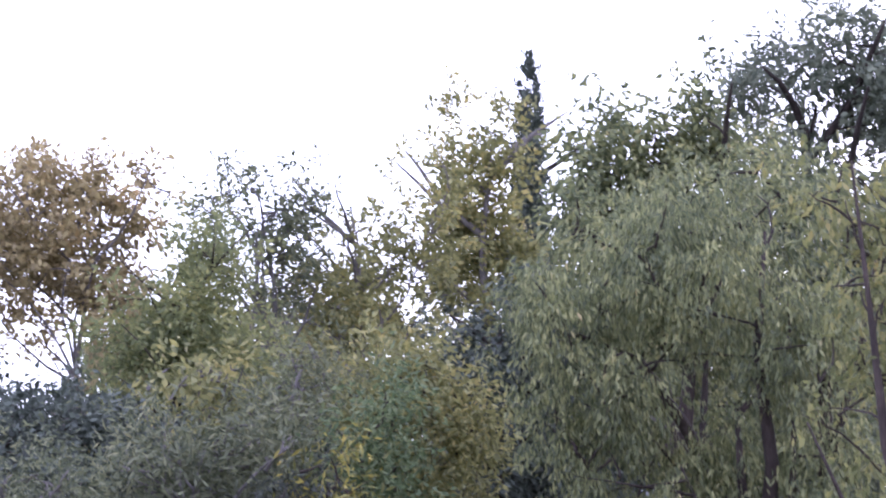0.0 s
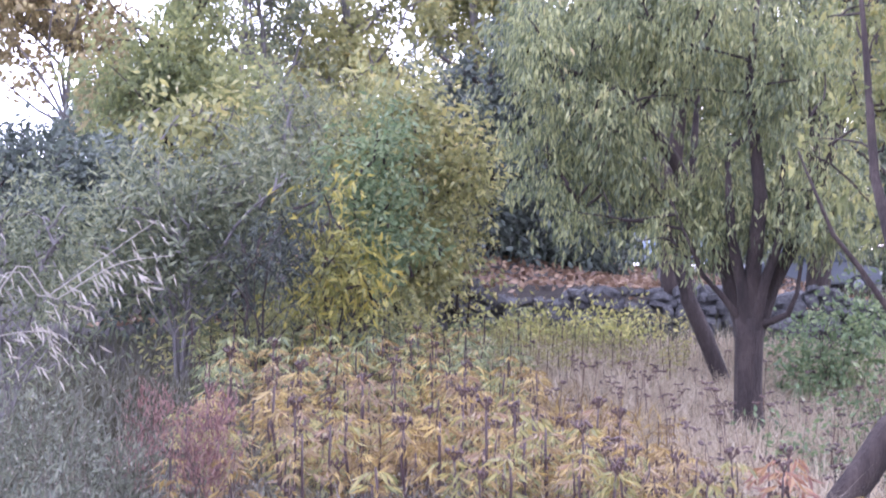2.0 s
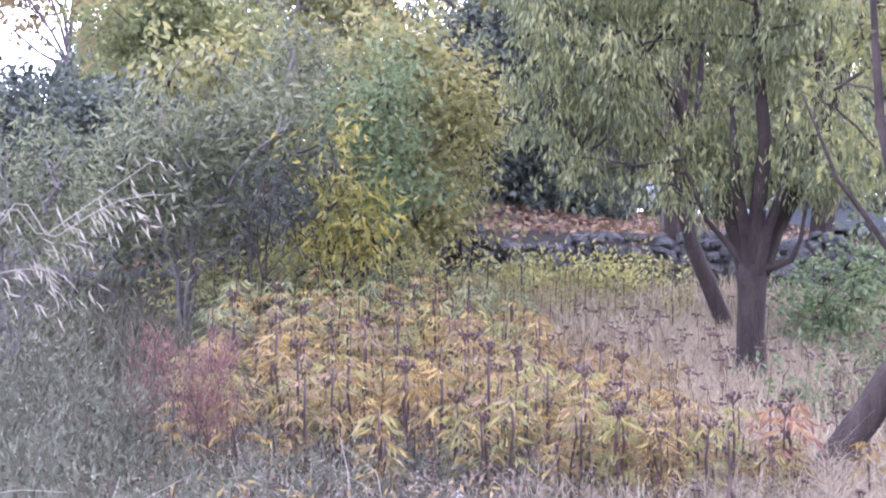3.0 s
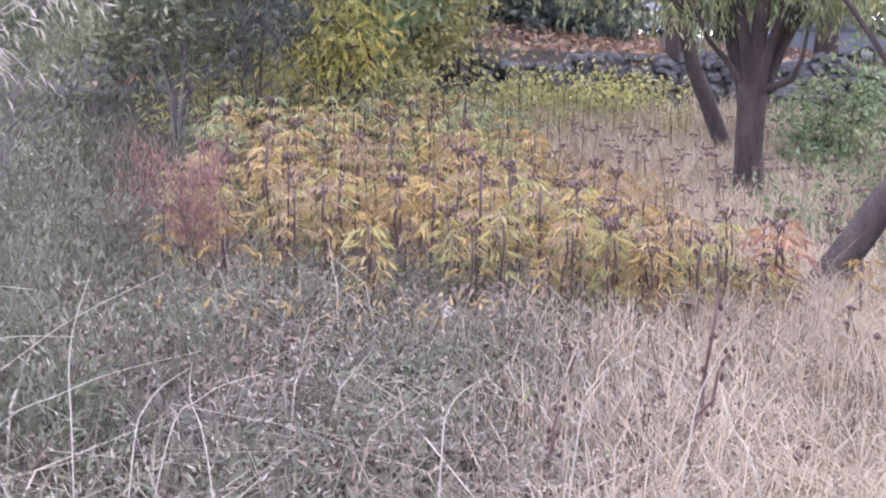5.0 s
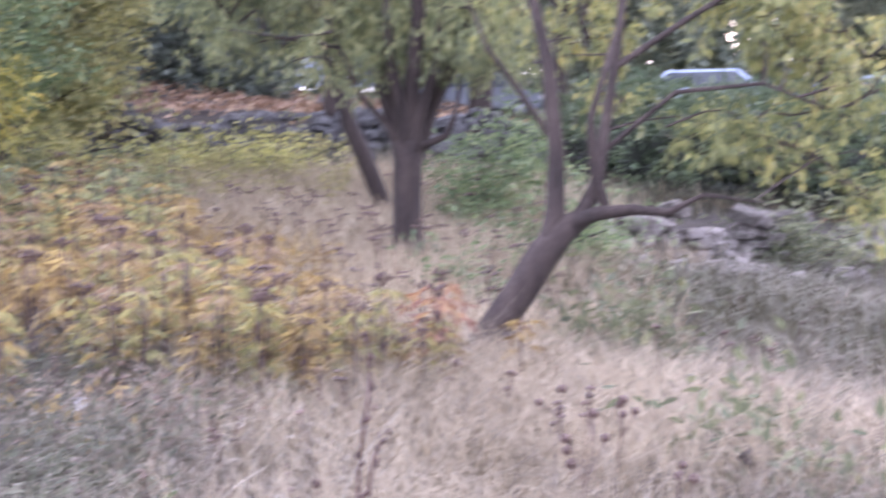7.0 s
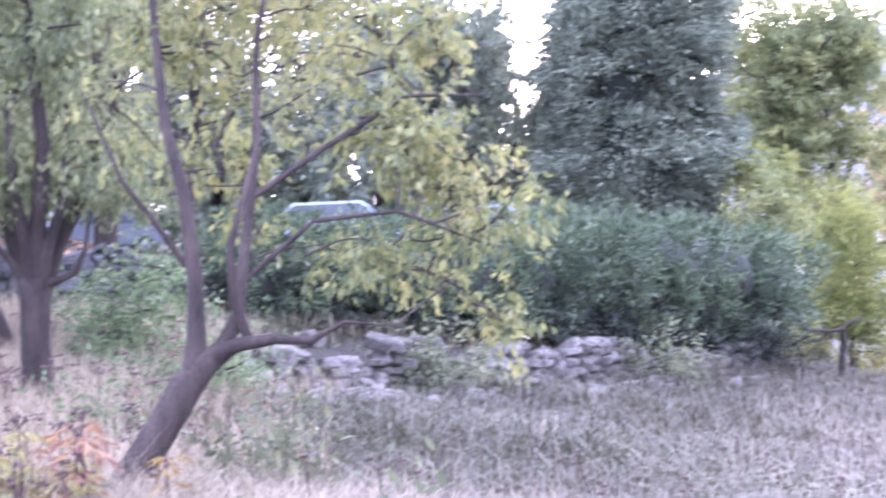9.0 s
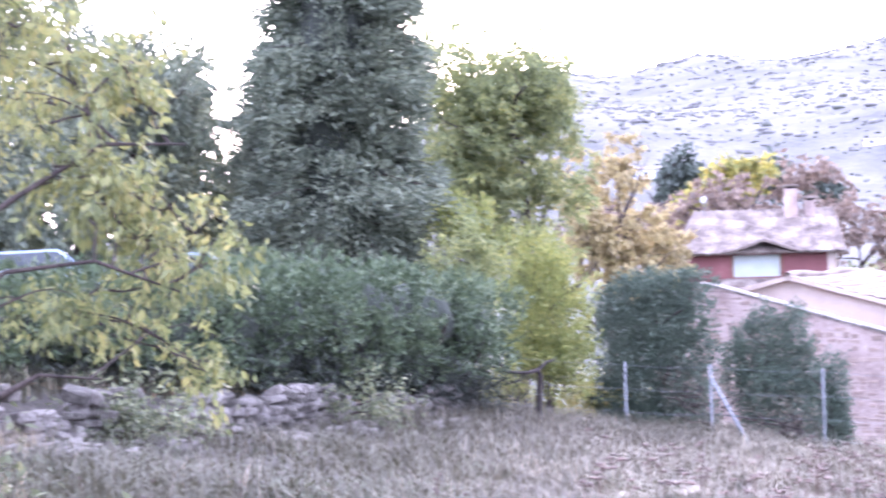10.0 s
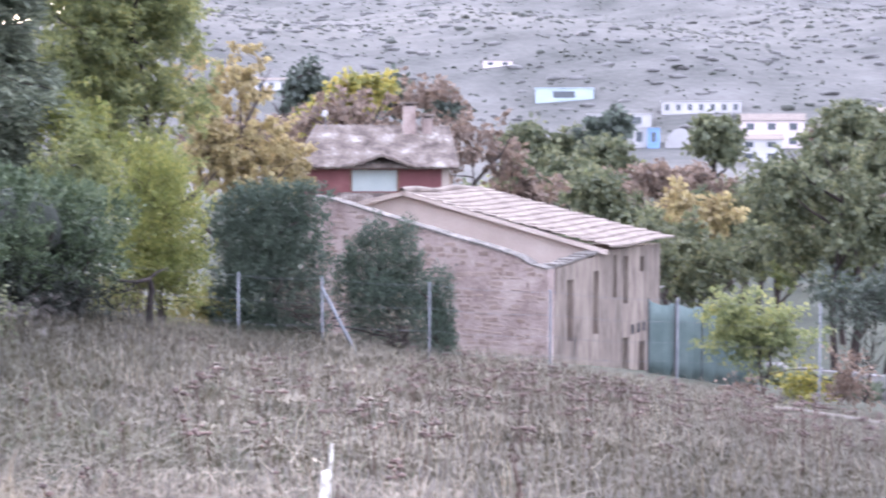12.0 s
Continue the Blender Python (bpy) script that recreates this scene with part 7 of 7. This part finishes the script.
def elder_thicket(n, az0, az1, d0, d1, leaf, label, scale, seed):
    q = random.Random(seed)
    SV, SF, LV = [], [], []
    for _ in range(n):
        a, d = radians(q.uniform(az0, az1)), d0 + (d1 - d0) * q.random()
        x, y = d * math.sin(a), d * math.cos(a)
        m = Matrix.Translation((x, y, ground_z(x, y))) @ Matrix.Rotation(q.uniform(0, 6.28), 4, "Z") @ Matrix.Scale(scale * q.uniform(0.7, 1.15), 4)
        (V, F, _s), (lv, _lf), _h = back_kinds[q.randrange(6)]
        R = np.array(m)
        o = len(SV)
        SV += [tuple(R[:3, :3] @ np.array(v) + R[:3, 3]) for v in V]
        SF += [tuple(o + i for i in f) for f in F]
        LV.append(lv @ R[:3, :3].T + R[:3, 3])
    LV = np.vstack(LV)
    root = thing("elder_thicket", (0, 0, 0), label, "plants", kind="stuff")
    tagged(part("stems", (SV, SF), "elder_stem", root), kind="stuff")
    tagged(part("leaves", (LV, np.arange(len(LV)).reshape(-1, 4)), leaf, root), kind="stuff")


elder_thicket(120, -9.5, 3.5, 12.5, 17.0, "leaf_almond", "green-yellow dwarf elders filling the back of the patch", 0.95, 1)
elder_thicket(70, -8.0, 4.0, 11.5, 15.5, "leaf_elder4", "brown-yellow dwarf elders filling the back of the patch", 0.9, 2)
elder_thicket(110, 2.0, 9.3, 16.4, 20.0, "leaf_elder2", "yellow-green elders with dark stems below the wall", 0.6, 3)
elder_thicket(60, -5.5, 3.5, 16.5, 20.0, "leaf_elder2", "green elders with dark stems below the wall", 0.5, 4)

elder_thicket(110, -9.0, 9.0, 8.0, 12.5, "leaf_elder4", "low brown-yellow elder shoots under the taller plants", 0.68, 5)

red_kinds = elder_kinds(("leaf_rosy",), 0.6, 0.75, 0.11)
for az, d, k in ((12.9, 8.1, 2), (13.4, 8.4, 4), (12.2, 8.5, 0)):
    x, y = d * math.sin(radians(az)), d * math.cos(radians(az))
    elder_plant(red_kinds[k], x, y, 1.0, "dwarf elder with leaves turned red", True, r)
for az, d, k in ((16.1, 8.4, 1), (9.6, 7.6, 3), (11.2, 7.9, 5)):
    x, y = d * math.sin(radians(az)), d * math.cos(radians(az))
    elder_plant(near_kinds[k], x, y, 0.95, "dwarf elder with yellow drooping leaves and a dark stem", k != 1, r)

# bleached stick and a few yellow sprouts in the field
bx, by, bz = spot(47.0, 4.6)
tall = at_el(4.6, -11.0) - bz
stick = thing("bleached_stick", (bx, by, bz), "pale bleached broken stick in the grass", "stick")
V, F = [], []
tube(V, F, [(-0.04, 0.03, -0.05), (-0.02, 0.02, 0.3 * tall), (0.005, 0.0, 0.65 * tall), (0.015, -0.005, 0.8 * tall), (0.035, -0.02, 0.93 * tall), (0.04, -0.022, 0.99 * tall), (0.042, -0.024, tall)], [0.019, 0.018, 0.016, 0.019, 0.015, 0.016, 0.006], 8)
tube(V, F, [(0.035, -0.02, 0.93 * tall), (0.05, -0.03, tall + 0.03), (0.052, -0.03, tall + 0.08)], [0.007, 0.005, 0.003], 5)
part("stick", (V, F, True), "bleached", stick)
for az, d, k in ((41.0, 5.2, 0), (42.4, 5.4, 3), (43.2, 5.1, 1)):
    x, y = d * math.sin(radians(az)), d * math.cos(radians(az))
    elder_plant(near_kinds[k], x, y, 0.55, "small dwarf elder with yellow leaves and dark heads", True, r)

# tall dark dead stalks standing in the grass
for az, d, h, ln in ((10.55, 5.2, 0.95, 0.02), (9.6, 5.0, 0.6, 0.12), (4.1, 4.6, 0.5, 0.05), (54.3, 7.0, 0.75, 0.02), (47.6, 6.4, 0.5, 0.1), (48.2, 5.6, 0.4, 0.05)):
    bx, by, bz = spot(az, d)
    stalk = thing("dead_stalk", (bx, by, bz), "tall dark dead flower stalk in the grass", "plant", group="dead stalks")
    V, F = [], []
    pts = curve_pts((0, 0, -0.03), (ln * 1.5, ln, h), 0.03, 9, int(az * 7))
    tube(V, F, pts, [0.008, 0.008, 0.008, 0.008, 0.007, 0.007, 0.007, 0.006, 0.004], 5)
    q = random.Random(int(az * 10))
    for p in pts[3:]:
        for k in range(3):
            e = p + Vector((q.uniform(-0.02, 0.02), q.uniform(-0.02, 0.02), q.uniform(-0.05, 0.05)))
            tube(V, F, [e - Vector((0, 0, 0.012)), e, e + Vector((0, 0, 0.012))], [0.003, 0.009, 0.003], 4)
    part("stalk", (V, F, False), "seed", stalk)

# ---------------------------------------------------------------- dried seed-head weeds
def seed_weeds(name, xy, h, mat, label, head=0.045, heads=(1, 4)):
    """Thin dead stems carrying a few flat seed heads."""
    V, F = [], []
    q = random.Random(len(label))
    for x, y in xy:
        z = ground_z(x, y)
        hh = h * q.uniform(0.7, 1.15)
        t = Vector((x + q.uniform(-0.12, 0.12), y + q.uniform(-0.12, 0.12), z + hh))
        tube(V, F, [(x, y, z - 0.03), ((x + t.x) / 2 + 0.02, (y + t.y) / 2, z + hh * 0.55), t], [0.003, 0.003, 0.002], 3)
        for k in range(q.randrange(*heads)):
            a = q.uniform(0, 6.28)
            e = t + Vector((math.cos(a) * head * 1.6, math.sin(a) * head * 1.6, q.uniform(-0.1, 0.04))) * (k > 0)
            tube(V, F, [t - Vector((0, 0, 0.12)), e], [0.002, 0.002], 3)
            for m in range(5 if head > 0.02 else 1):
                c = e + Vector((q.uniform(-1, 1) * head, q.uniform(-1, 1) * head, q.uniform(-0.25, 0.25) * head)) * (head > 0.02)
                r0 = (head * q.uniform(0.28, 0.5)) if head > 0.02 else head
                hz = Vector((0, 0, r0 * q.uniform(0.35, 0.6)))
                tube(V, F, [c - hz, c, c + hz], [r0 * 0.4, r0, r0 * 0.5], 5)
    return tagged(part(name, (V, F), mat), label, "weeds", kind="stuff")


seed_weeds("seed_weeds", patchy(scatter(420, 50, 74, 11, 25), 0.3, -0.2, 5), 0.8, "seed", "dead weeds with dark red-brown seed heads")
seed_weeds("seed_weeds", scatter(60, 42, 52, 8, 20), 0.7, "seed", "scattered dead weeds with flat brown seed heads")
seed_weeds("seed_weeds", scatter(80, 3, 18, 8.6, 16), 0.62, "seed", "dark dried seed heads among the straw", 0.04)
seed_weeds("seed_weeds", scatter(110, -19, 8, 3.8, 8), 0.36, "seed", "small dark branching dead weeds in the grass", 0.012, (3, 7))
seed_weeds("seed_weeds", scatter(50, 8, 46, 4.5, 12), 0.5, "seed", "scattered dark thistle heads in the grass", 0.018, (1, 5))

# ---------------------------------------------------------------- fallen leaves on the upper terrace
n = 9000
xy = np.column_stack([rng.uniform(-5, 8, n), rng.uniform(21.8, 33, n)])
C = np.column_stack([xy, height(xy[:, 0], xy[:, 1]) + 0.02 + 0.05 * rng.random(n)])
D = rng.normal(size=(n, 3))
D[:, 2] *= 0.35
tagged(part("fallen_leaves", leaf_data(C, D, 0.13, 0.09), "leaf_litter"), "brown fallen leaves covering the upper terrace", "leaves", kind="stuff")

stone_wall("wall_upper", WALL_A, 0.78, "grey dry-stone terrace wall", "dark_stone", 31, (0.1, 0.27), True)
stone_wall("wall_lower", WALL_B, 0.6, "pale dry-stone terrace wall with fallen stones", "wall_rubble", 32, (0.12, 0.34))

# fallen stones below the lower wall
r = random.Random(77)
kinds = [stone_mesh("stone", 60 + k) for k in range(4)]
for k in kinds:
    k.materials.append(M["pale_stone"])
for k in range(46):
    u = r.random() ** 1.3
    x = WALL_B[0][0] + (WALL_B[1][0] - WALL_B[0][0]) * u + r.uniform(0.05, 0.8)
    y = WALL_B[0][1] + (WALL_B[1][1] - WALL_B[0][1]) * u - r.uniform(0.2, 1.0)
    o = new("fallen_stone", r.choice(kinds))
    w = r.uniform(0.14, 0.34)
    o.matrix_basis = Matrix.LocRotScale((x, y, ground_z(x, y) + w * 0.2), Euler((r.uniform(-0.3, 0.3), r.uniform(-0.3, 0.3), r.uniform(0, 6))), (w, w * r.uniform(0.6, 1.0), w * r.uniform(0.4, 0.7)))
    tagged(o, "pale loose stone fallen from the terrace wall", "stone", "fallen stones")
